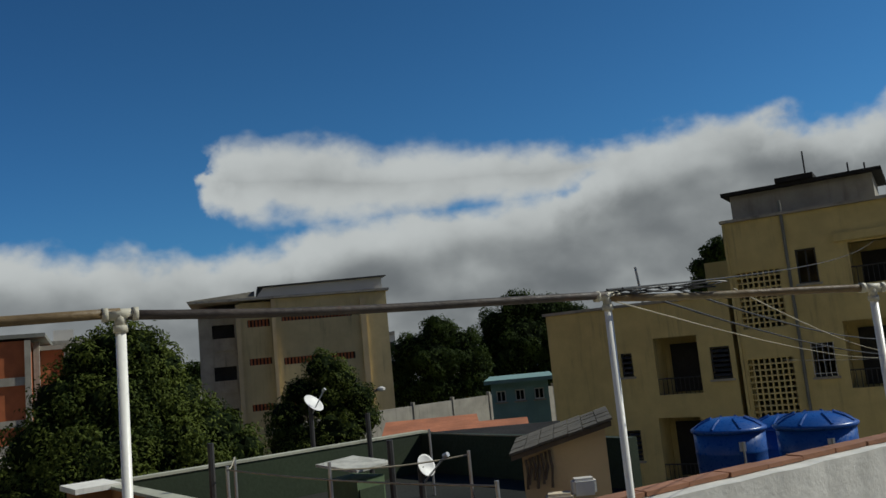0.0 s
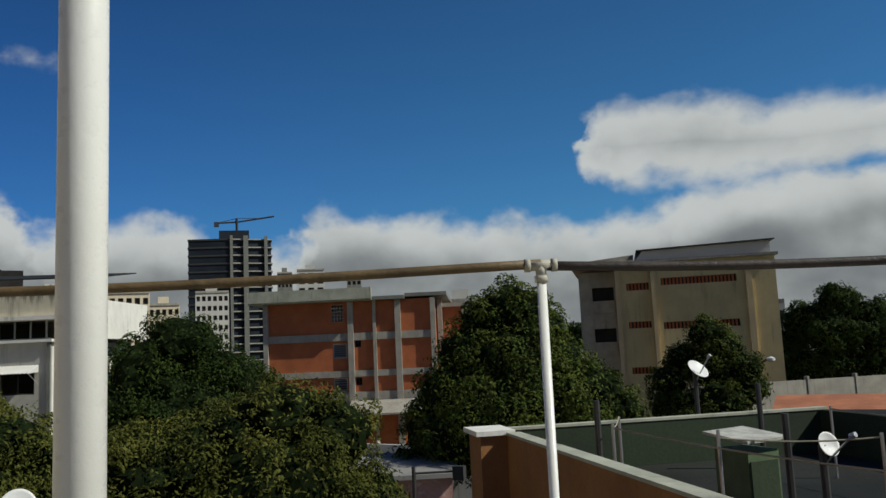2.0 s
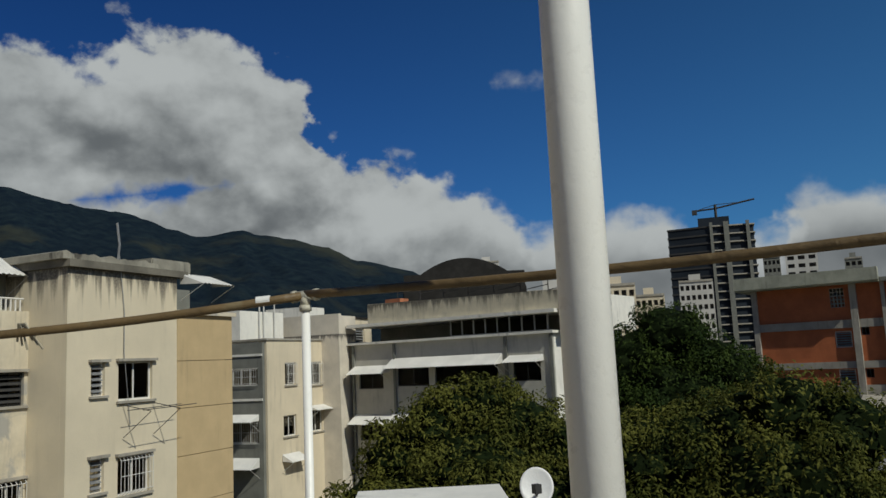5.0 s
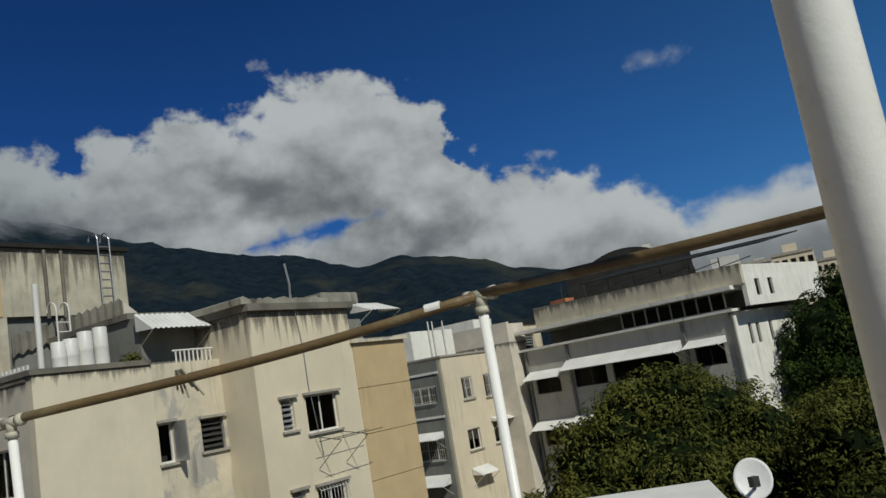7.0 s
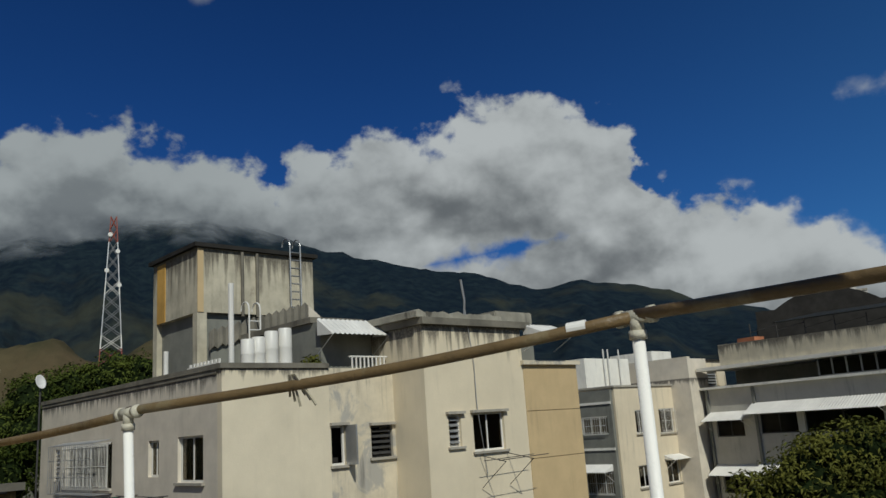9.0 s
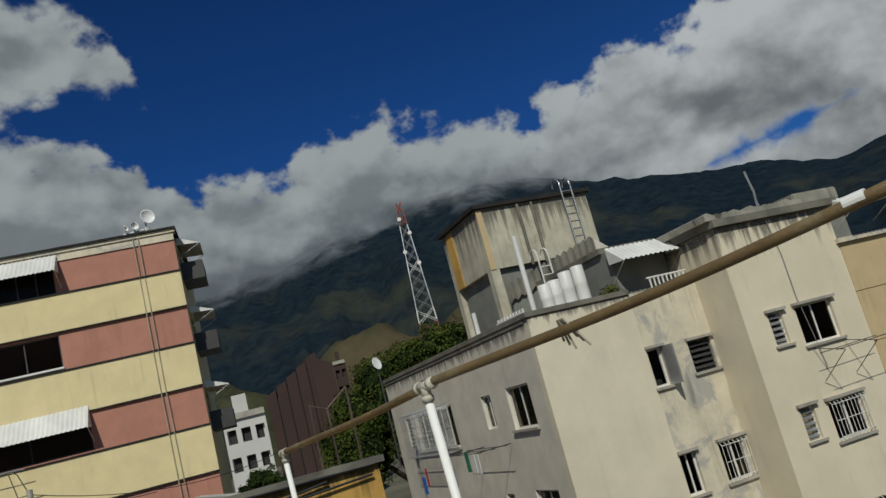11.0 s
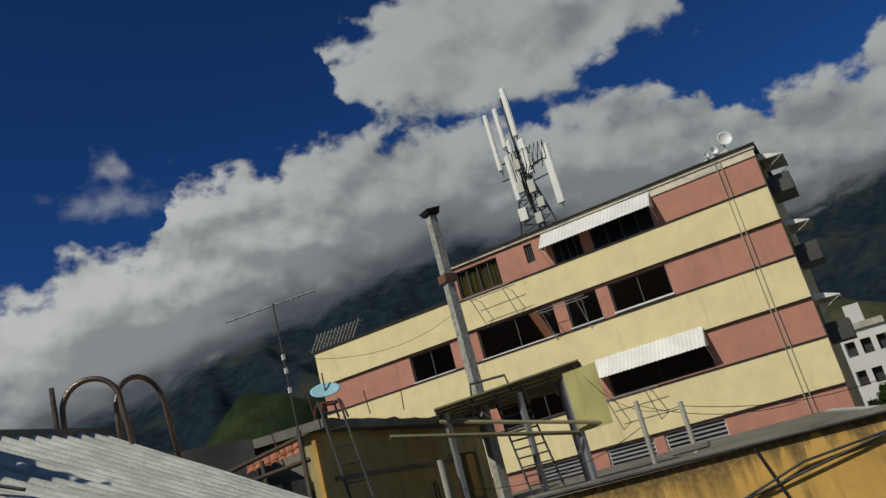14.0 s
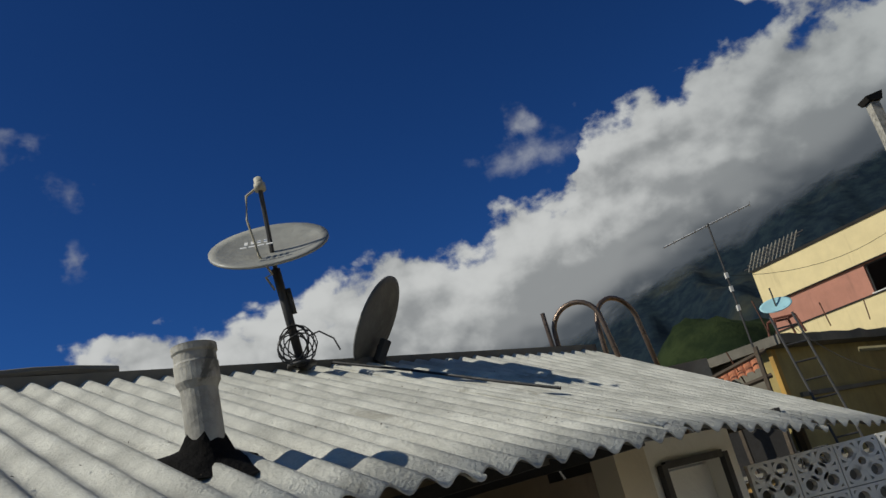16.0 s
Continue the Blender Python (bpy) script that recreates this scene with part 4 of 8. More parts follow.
def grey_block():
    b = thing("apartment_block", frame_of(-41.26, 13.20, 126), "small cream and grey apartment block with window awnings", "building")
    cream = M["cream"]
    holes = [(1.6, 2.6, 11.6, 12.8), (3.8, 5.2, 11.5, 12.8), (1.4, 2.6, 8.9, 10.0), (4.0, 5.2, 8.9, 10.1)]
    lh = [(0.42, 2.1, 11.68, 12.6), (0.4, 2.2, 8.7, 9.9)]
    shell(b, 0, 5.7, 0, 8, GZ, 14.0, cream, holes, (), (), "slab")
    window(b, front(), *holes[0], "bars")
    window(b, front(), *holes[1], "bars")
    window(b, front(), *holes[2], "slide")
    window(b, front(), *holes[3], "slide")
    awning(b, front(), 3.8, 5.4, 10.1, 10.35, 0.7)
    awning(b, front(), 1.2, 2.8, 7.6, 8.0, 0.7)
    coping(b, 0, 5.7, 0, 8, 14.0, 0.1, 0.08)
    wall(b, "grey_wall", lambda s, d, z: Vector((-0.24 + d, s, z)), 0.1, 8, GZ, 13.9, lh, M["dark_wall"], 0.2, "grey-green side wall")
    for h in lh:
        window(b, left_side(-0.24), *h, "bars", "frame_white", False, panes=3)
    awning(b, left_side(-0.24), 0.35, 2.3, 9.85, 10.2, 0.8)
    awning(b, left_side(-0.24), 0.35, 2.3, 7.5, 8.0, 0.8)
    bm = bmesh.new()
    for z in (10.9, 13.2):
        block(bm, -0.3, -0.243, 0.1, 8, z, z + 0.12)
    part("string_course", bm, M["white"], b)
    bm = bmesh.new()
    block(bm, 0.4, 4.4, 2.0, 6.5, 13.9, 15.7)
    part("roof_room", bm, M["white"], b)
    bm = bmesh.new()
    for s in (2.0, 2.4, 3.4):
        tube(bm, [(s, 1.9, 13.9), (s, 1.9, 16.2)], 0.04, 5)
    part("roof_pipe", bm, M["frame_white"], b)
    # taller block next door
    c = thing("apartment_block", frame_of(-43.9, 18.2, 126), "cream apartment block with grey stair tower", "building")
    holes = [(2.3, 3.4, 13.6, 14.7), (2.2, 3.6, 11.5, 12.6), (2.4, 3.6, 9.2, 10.4)]
    shell(c, 0.0, 4.3, 0, 9, GZ, 15.3, cream, holes)
    window(c, front(), *holes[0], "louvre")
    window(c, front(), *holes[1], "slide", "frame_dark")
    window(c, front(), *holes[2], "bars")
    awning(c, front(), 2.1, 3.7, 12.55, 12.8, 0.6)
    bm = bmesh.new()
    block(bm, -0.3, -0.003, -0.4, 9, GZ, 15.5)
    block(bm, -0.003, 1.7, -0.35, -0.003, GZ, 15.4)
    part("stair_wall", bm, M["grey_wall"], c)
    coping(c, 0, 4.3, 0, 9, 15.3, 0.1, 0.1, "grime")
    bm = bmesh.new()
    block(bm, 1.5, 3.6, 3, 6, 15.3, 16.2)
    part("roof_room", bm, M["white"], c)


def cream_tower():
    k = 0.94
    b = thing("apartment_tower", frame_of(-24.22, 2.09, 126), "cream apartment building with tan lower annex and stained parapet", "building")

    def zz(z):
        return EYE + (z - EYE) * k

    holes = [(0.84, 1.34, zz(11.94), zz(12.94)), (1.84, 3.2, zz(11.73), zz(12.95)), (0.84, 1.34, zz(9.1), zz(10.1)), (1.84, 3.1, zz(8.85), zz(10.05)), (0.84, 1.34, 6.4, 7.4), (1.84, 3.1, 6.2, 7.4)]
    shell(b, 0, 4.27, 0, 3.4, GZ, zz(15.75), M["cream_tower"], holes)
    window(b, front(), *holes[0], "louvre")
    window(b, front(), *holes[1], "slide")
    window(b, front(), *holes[2], "louvre")
    window(b, front(), *holes[3], "bars")
    window(b, front(), *holes[4], "louvre")
    window(b, front(), *holes[5], "bars")
    for h in holes[:4]:
        bm = bmesh.new()
        block(bm, h[0] - 0.1, h[1] + 0.1, -0.14, 0.05, h[3] + 0.003, h[3] + 0.08)
        part("lintel", bm, M["concrete"], b)
    bm = bmesh.new()
    block(bm, -0.1, 4.6, -0.18, 3.5, zz(15.76), zz(15.98))
    part("roof_slab", bm, M["slab"], b)
    bm = bmesh.new()
    n = 34
    rim = lambda x: zz(16.16) + 0.10 * noise.noise(Vector((x * 3.1, 8.0, 0))) + 0.05 * noise.noise(Vector((x * 9.0, 2.0, 0)))
    for i in range(n):
        x0, x1 = -0.25 + 3.6 * i / n, -0.25 + 3.6 * (i + 1) / n
        hexa(bm, [Vector(p) for p in ((x0, -0.1, zz(15.98) + 0.002), (x1, -0.1, zz(15.98) + 0.002), (x1, 3.3, zz(15.98) + 0.002), (x0, 3.3, zz(15.98) + 0.002), (x0, -0.1, rim(x0)), (x1, -0.1, rim(x1)), (x1, 3.3, rim(x1)), (x0, 3.3, rim(x0)))])
    bmesh.ops.remove_doubles(bm, verts=bm.verts, dist=0.001)
    part("parapet", bm, M["crumbled"], b, "crumbling stained concrete parapet")
    bm = bmesh.new()
    block(bm, 3.5, 5.3, 0.3, 3.3, zz(15.98) + 0.002, zz(16.42))
    bmesh.ops.bevel(bm, geom=bm.edges[:], offset=0.04, segments=2, affect="EDGES")
    part("roof_box", bm, M["crumbled"], b, "stained pale concrete box")
    bm = bmesh.new()
    tube(bm, [(1.75, -0.02, zz(15.9)), (1.75, -0.1, zz(16.6)), (1.65, -0.1, zz(17.3))], 0.035, 6)
    tube(bm, [(1.8, -0.05, zz(16.3)), (2.0, -0.06, zz(14.5)), (2.0, -0.06, zz(13.2)), (2.25, -0.06, zz(11))], 0.012, 5)
    part("antenna_cable", bm, M["frame_grey"], b)
    # clothes rack under the window
    bm = bmesh.new()
    for s in (2.0, 3.2):
        tube(bm, [(s, -0.05, zz(11.6)), (s, -1.1, zz(11.4))], 0.012, 4)
        tube(bm, [(s, -0.05, zz(10.6)), (s, -1.1, zz(11.4))], 0.012, 4)
    for y in (-0.5, -1.1):
        tube(bm, [(1.7, y, zz(11.45)), (3.9, y, zz(11.5))], 0.012, 4)
    part("drying_rack", bm, M["frame_dark"], b)
    # annex in tan panels
    a0, a1, zt = 4.273, 7.0, zz(14.5)
    for j in range(5):
        z1 = zt - j * 1.5
        bm = bmesh.new()
        block(bm, a0, a1, -0.02, 0.3, max(GZ, z1 - 1.48), z1)
        part("tan_panel", bm, M["tan"], b)
    bm = bmesh.new()
    block(bm, a0, a1, 0.302, 7, GZ, zt)
    part("annex", bm, M["tan"], b)
    bm = bmesh.new()
    block(bm, a0 - 0.1, a1 + 0.1, -0.15, 7.1, zt + 0.003, zt + 0.14)
    part("annex_coping", bm, M["cream_dirty"], b)
    awning(b, front(), 4.4, 5.9, zz(15.5), zz(15.9), 1.0)
    bm = bmesh.new()
    block(bm, 4.3, 6.6, 1.5, 6.0, zt + 0.15, zz(15.6))
    part("annex_room", bm, M["dark_wall"], b)


def near_block():
    b = thing("apartment_block", frame_of(-22.07, -3.34, 126), "cream and grey apartment block with barred windows and rooftop tank house", "building")
    right = [(3.35, 3.85, 11.7, 12.8), (4.75, 5.55, 11.82, 12.74), (3.35, 3.9, 8.7, 9.85), (4.7, 5.6, 8.7, 9.85), (3.35, 3.9, 5.8, 6.9), (4.7, 5.6, 5.8, 6.9)]
    leftw = [(1.05, 2.6, 11.55, 12.77), (3.85, 4.6, 11.7, 12.73), (7.45, 11.9, 11.3, 12.8), (0.95, 2.4, 8.7, 9.82), (3.95, 4.55, 8.7, 9.7), (7.0, 9.8, 8.3, 9.55), (12.1, 12.8, 8.3, 9.35), (12.5, 13.1, 11.5, 12.7)]
    wall(b, "wall", front(), 0, 3.3, GZ, 14.42, (), M["cream_block"], 0.25)
    wall(b, "wall", front(0.03), 3.303, 6.4, GZ, 14.42, right, M["cream_dirty"], 0.25)
    wall(b, "wall", left_side(0), 0.252, 14.8, GZ, 14.3, leftw, M["grey_wall"], 0.25)
    wall(b, "back_wall", front(14.55), 0.252, 6.4, GZ, 14.3, (), M["grey_wall"], 0.25)
    wall(b, "side_wall", right_side(6.4), 0.29, 14.5, GZ, 14.3, (), M["cream_dirty"], 0.2)
    bm = bmesh.new()
    block(bm, 0.253, 6.19, 0.29, 14.5, 13.9, 14.1)
    part("roof", bm, M["slab"], b)
    bm = bmesh.new()
    block(bm, -0.06, 0.3, -0.06, 14.8, 14.423, 14.56)
    block(bm, 0.3, 3.3, -0.06, 0.3, 14.423, 14.56)
    block(bm, -0.03, 0.25, 0.25, 14.8, 14.303, 14.42)
    part("roof_edge", bm, M["slab"], b)
    window(b, front(0.03), *right[0], "casement")
    window(b, front(0.03), *right[1], "louvre", "frame_dark")
    window(b, front(0.03), *right[2], "slide")
    window(b, front(0.03), *right[3], "bars")
    window(b, front(0.03), *right[4], "slide")
    window(b, front(0.03), *right[5], "bars")
    for h in right[:4]:
        bm = bmesh.new()
        block(bm, h[0] - 0.06, h[1] + 0.06, -0.1, 0.05, h[3] + 0.003, h[3] + 0.08)
        part("lintel", bm, M["concrete"], b)
    for i, h in enumerate(leftw):
        window(b, left_side(0), *h, "slide" if i in (0, 1, 3, 5) else "louvre" if i in (4, 6, 7) else "bars", "frame_white", i not in (1, 4, 7), panes=2 if i != 2 else 6)
    # added black box behind the windows, in place of the rooms' shade
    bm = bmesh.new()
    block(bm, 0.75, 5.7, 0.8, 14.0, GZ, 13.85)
    part("room_shade_block", bm, M["dark"], b)
    # window cage with plants
    p = left_side(0)
    for i in range(23):
        s = 7.45 + i * 0.2
        bm = bmesh.new()
        tube(bm, [p(s, -0.02, 11.2), p(s, -0.6, 11.2), p(s, -0.6, 12.8), p(s, -0.02, 12.9)], 0.012, 4)
        part("cage_bar", bm, M["frame_grey"], b)
    for z in (11.2, 11.75, 12.3, 12.8):
        bm = bmesh.new()
        tube(bm, [p(7.45, -0.6, z), p(11.9, -0.6, z)], 0.012, 4)
        part("cage_rail", bm, M["frame_grey"], b)
    bm = bmesh.new()
    for s in (3.1, 5.2):
        tube(bm, [p(s, -0.05, 11.2), p(s, -1.2, 11.2)], 0.015, 4)
    for d in (-0.4, -0.8, -1.2):
        tube(bm, [p(2.6, d, 11.2), p(6.0, d, 11.2)], 0.012, 4)
    part("drying_rack", bm, M["frame_dark"], b)
    for s0, s1, z0, mat in ((4.7, 5.0, 10.6, "cloth_green"), (4.2, 4.5, 10.55, "plastic_white"), (3.9, 4.1, 10.5, "plastic_white"), (9.6, 9.9, 9.9, "cloth_blue"), (9.2, 9.4, 10.2, "cloth_red")):
        bm = bmesh.new()
        block(bm, s0, s1, -0.86, -0.84, z0, z0 + 0.62 if "cloth" in mat or z0 > 10.3 else z0 + 0.5, p)
        part("laundry", bm, M[mat], b, "washing hung out to dry")
    return b


def tank_house():
    b = thing("tank_house", frame_of(-28.86, -5.21, 126), "rain-streaked concrete water-tank house on a roof", "tank house")
    mat = M["tank"]
    bm = bmesh.new()
    block(bm, 0, 4.75, 0, 3.7, 17.0, 19.3)
    part("tank_wall", bm, mat, b)
    bm = bmesh.new()
    block(bm, -0.15, 4.9, -0.15, 3.85, 19.303, 19.45)
    part("tank_cover", bm, M["grime"], b)
    for x, y in ((0.0, 0.0), (4.4, 0.0), (0.0, 3.35), (4.4, 3.35)):
        bm = bmesh.new()
        block(bm, x, x + 0.35, y, y + 0.35, 13.9, 16.997)
        part("tank_leg", bm, mat, b)
    # dark sheets between the legs, painted for the shade of the open recess
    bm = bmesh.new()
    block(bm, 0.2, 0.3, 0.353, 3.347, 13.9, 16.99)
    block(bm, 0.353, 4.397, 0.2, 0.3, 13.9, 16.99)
    part("recess_shade_wall", bm, M["dark_wall"], b)
    for s in (1.7, 2.3):
        bm = bmesh.new()
        tube(bm, [(s, -0.07, 16.9), (s, -0.07, 19.25)], 0.06, 6)
        part("down_pipe", bm, M["slab"], b)
    bm = bmesh.new()
    block(bm, 0.0, 0.22, -0.03, -0.003, 17.0, 19.25)
    part("rust_stained_plaster", bm, M["tan"], b)
    bm = bmesh.new()
    block(bm, -0.03, -0.003, 2.6, 3.3, 17.0, 19.2)
    part("rust_stained_plaster", bm, M["ochre"], b)

    def ladder(x, y, z0, z1, w=0.45, name="ladder", mat="frame_grey"):
        bm = bmesh.new()
        for dx in (0, w):
            arch = [(x + dx, y + 0.28 - 0.28 * math.cos(a), z1 + 0.28 * math.sin(a)) for a in (math.pi * i / 8 for i in range(9))]
            tube(bm, [(x + dx, y, z0), *arch], 0.028, 6)
        k = int((z1 - z0) / 0.3)
        for i in range(k):
            tube(bm, [(x, y, z0 + 0.3 * i + 0.2), (x + w, y, z0 + 0.3 * i + 0.2)], 0.02, 5)
        part(name, bm, M[mat], b)

    ladder(3.6, -0.25, 17.1, 19.7)
    ladder(1.1, -1.6, 15.4, 16.9, 0.42, "ladder", "frame_white")
    # sloping fence of corrugated sheet in front
    for i in range(13):
        s0, s1 = 0.3 * i, 0.3 * (i + 1)
        za, zb = 16.15 + 1.15 * i / 13, 16.15 + 1.15 * (i + 1) / 13
        bm = bmesh.new()
        mid = (s0 + s1) / 2
        for u0, u1, z0, z1, k in ((s0, mid, za, (za + zb) / 2 + 0.12, 0.0), (mid, s1, (za + zb) / 2 + 0.12, zb, 0.05)):
            hexa(bm, [Vector(p) for p in ((u0, -0.9 - k, z0 - 0.6), (u1, -0.95 + k, z1 - 0.6), (u1, -0.9 + k, z1 - 0.6), (u0, -0.85 - k, z0 - 0.6), (u0, -0.9 - k, z0), (u1, -0.95 + k, z1), (u1, -0.9 + k, z1), (u0, -0.85 - k, z0))])
        part("fence_sheet", bm, M["slab"], b)
    bm = bmesh.new()
    hexa(bm, [Vector(p) for p in ((0.1, -0.8, 13.9), (4.0, -0.8, 13.9), (4.0, -0.6, 13.9), (0.1, -0.6, 13.9), (0.1, -0.8, 15.7), (4.0, -0.8, 16.8), (4.0, -0.6, 16.8), (0.1, -0.6, 15.7))])
    part("low_wall", bm, M["dark_wall"], b)
    bm = bmesh.new()
    hexa(bm, [Vector(p) for p in ((4.003, -0.8, 13.9), (5.8, -0.8, 13.9), (5.8, -0.6, 13.9), (4.003, -0.6, 13.9), (4.003, -0.8, 17.3), (5.8, -0.8, 15.9), (5.8, -0.6, 15.9), (4.003, -0.6, 17.3))])
    part("gable_wall", bm, M["grey_wall"], b)


def striped_building():
    b = thing("striped_building", frame_of(-28.36, -17.22, 119), "apartment building in salmon pink and pale yellow bands", "building")
    pink, yel = M["pink"], M["pale_yellow"]
    top = [(-13.95, -11.75, 20.65, 21.95), (-10.35, -9.95, 21.1, 21.95), (-9.1, -7.75, 20.6, 21.7), (-7.3, -4.55, 20.55, 21.75)]
    mid = [(-17.4, -15.12, 17.62, 18.95), (-13.65, -9.82, 17.62, 19.05), (-9.25, -7.8, 17.66, 19.02), (-7.25, -4.72, 17.7, 19.0)]
    low = [(-21.0, -17.5, 14.45, 15.8), (-16.8, -14.2, 14.45, 15.8), (-13.6, -9.2, 14.45, 15.9), (-8.4, -4.15, 14.5, 15.95)]
    base = [(-12.6, -10.6, 11.4, 12.6), (-9.4, -7.4, 11.4, 12.65), (-6.95, -4.5, 11.3, 12.6)]
    wall(b, "wall", front(), -14.2, 0, GZ, 22.1, top + mid[1:] + [(-13.6, -9.2, 14.45, 15.9), low[3]] + base, pink, 0.25)
    wall(b, "wall", front(), -22.6, -14.203, GZ, 20.7, mid[:1] + low[:2] + [(-14.0, -14.0, 12, 12)], pink, 0.25)
    for z0, z1, x0 in ((19.13, 20.52, -14.2), (19.05, 20.68, -22.6), (15.97, 17.58, -22.6), (12.68, 14.38, -22.6), (9.4, 11.2, -22.6)):
        bm = bmesh.new()
        x1 = 0.02 if x0 > -20 or z0 < 19 else -14.205
        block(bm, x0 - 0.02, x1, -0.09, -0.003, z0, z1)
        sp = part("spandrel", bm, yel, b, "pale yellow spandrel band")
        bm = bmesh.new()
        block(bm, x0 - 0.02, x1 + 0.01, -0.13, 0.0, z1 + 0.003, z1 + 0.07)
        block(bm, x0 - 0.02, x1 + 0.01, -0.11, -0.003, z0 - 0.05, z0 - 0.003)
        part("ledge", bm, M["grime"], sp)
    bm = bmesh.new()
    block(bm, -4.4, 0.02, -0.06, -0.003, 21.85, 22.15)
    block(bm, -14.3, 0.1, -0.12, 0.3, 22.153, 22.28)
    part("roof_edge", bm, M["cream_dirty"], b)
    bm = bmesh.new()
    block(bm, -14.35, 0.15, -0.2, 9, 22.283, 22.36)
    block(bm, -22.7, -14.36, -0.1, 9, 20.75, 20.82)
    part("roof_slab", bm, M["grime"], b)
    for h in top:
        window(b, front(), *h, "slide", "frame_dark", False, panes=4)
    for h in mid:
        window(b, front(), *h, "slide", "frame_dark", False, panes=2)
        bm = bmesh.new()
        block(bm, h[0] - 0.03, h[1] + 0.03, -0.115, 0.09, h[2] + 0.003, h[2] + 0.075)
        part("sill_strip", bm, M["frame_white"], b)
    for h in low:
        window(b, front(), *h, "slide", "frame_dark", False, panes=2)
    for h in base:
        window(b, front(), *h, "louvre", "frame_white", False)
    awning(b, front(), -9.4, -4.35, 21.3, 22.12, 0.85)
    awning(b, front(), -8.7, -4.1, 15.3, 16.2, 0.85)
    sides = [(1.2, 3.2, 20.6, 21.8), (1.2, 3.2, 17.6, 18.9), (1.2, 3.2, 14.4, 15.8)]
    wall(b, "side_wall", right_side(0), 0.253, 9, GZ, 22.1, sides, yel, 0.25)
    wall(b, "side_wall", left_side(-22.6), 0.253, 9, GZ, 20.7, (), pink, 0.25)
    wall(b, "back_wall", front(8.75), -22.3, -0.26, GZ, 20.7, (), pink, 0.25)
    for h in sides:
        bm = bmesh.new()
        block(bm, h[0], h[1], -0.9, -0.003, h[2] - 0.2, h[2] + 0.55, right_side(0))
        part("balcony", bm, M["frame_dark"], b)
        awning(b, right_side(0), h[0] - 0.1, h[1] + 0.1, h[3] + 0.05, h[3] + 0.4, 0.95)
    # curtains in the top window, hanging cables
    bm = bmesh.new()
    for i in range(12):
        s = -13.85 + i * 0.17
        tube(bm, [(s, 0.3 + 0.05 * (i % 2), 20.7), (s, 0.3 + 0.05 * (i % 2), 21.9)], 0.09, 6)
    part("curtain", bm, M["olive_sheet"], b, "faded folded curtain")
    bm = bmesh.new()
    tube(bm, [(-1.5, -0.1, 22.2), (-1.5, -0.12, 16), (-1.45, -0.12, 11)], 0.02, 5)
    tube(bm, [(-1.3, -0.1, 22.2), (-1.32, -0.12, 16), (-1.25, -0.12, 11)], 0.02, 5)
    part("facade_cable", bm, M["cable_pale"], b)
    for s0, z0 in ((-10.0, 18.6), (-8.4, 14.3), (-13.0, 20.2)):
        for s in (s0, s0 + 1.6):
            bm = bmesh.new()
            tube(bm, [(s, -0.05, z0), (s, -1.2, z0 + 0.1), (s, -0.05, z0 - 1.2)], 0.02, 4)
            part("rack_bracket", bm, M["frame_grey"], b)
        for y in (-0.6, -1.2):
            bm = bmesh.new()
            tube(bm, [(s0 - 0.3, y, z0 + 0.1), (s0 + 2.0, y, z0 + 0.1)], 0.02, 4)
            part("rack_rod", bm, M["frame_grey"], b)


yellow_building()
beige_building()
orange_building()
white_hall()
barrel_roof()
grey_block()
cream_tower()
near_block()
tank_house()
striped_building()

# ---------------------------------------------------------------- roof terrace of the camera
FLOOR = 10.9


def terrace():
    b = thing("own_building", Matrix(), "flat roof terrace with a low plastered parapet", "building", kind="structure")
    bm = bmesh.new()
    ring = [(-4.4, -2.0), (-2.7, -0.35), (-2.0, 0.75), (-0.5, 1.85), (0.8, 2.42), (0.2, 2.62), (4.2, 4.95), (7.0, 2.0), (5.0, -5.0), (-0.5, -7.5), (-2.6, -4.4)]
    low = [bm.verts.new((x, y, GZ)) for x, y in ring]
    top = [bm.verts.new((x, y, FLOOR)) for x, y in ring]
    bm.faces.new(low)
    bm.faces.new(top)
    for i in range(len(ring)):
        j = (i + 1) % len(ring)
        bm.faces.new((low[i], low[j], top[j], top[i]))
    part("roof_floor", bm, M["concrete"], b)
    for (x0, y0), (x1, y1) in zip(ring[:4], ring[1:5]):
        a = Vector((x0, y0, 0))
        d = Vector((x1 - x0, y1 - y0, 0))
        bm = bmesh.new()
        side = Vector((d.y, -d.x, 0)).normalized() * 0.14
        hexa(bm, [Vector((p.x, p.y, z)) for z in (FLOOR + 0.002, FLOOR + 0.42) for p in (a, a + d * 0.995, a + d * 0.995 + side, a + side)])
        part("low_parapet", bm, M["parapet"], b)


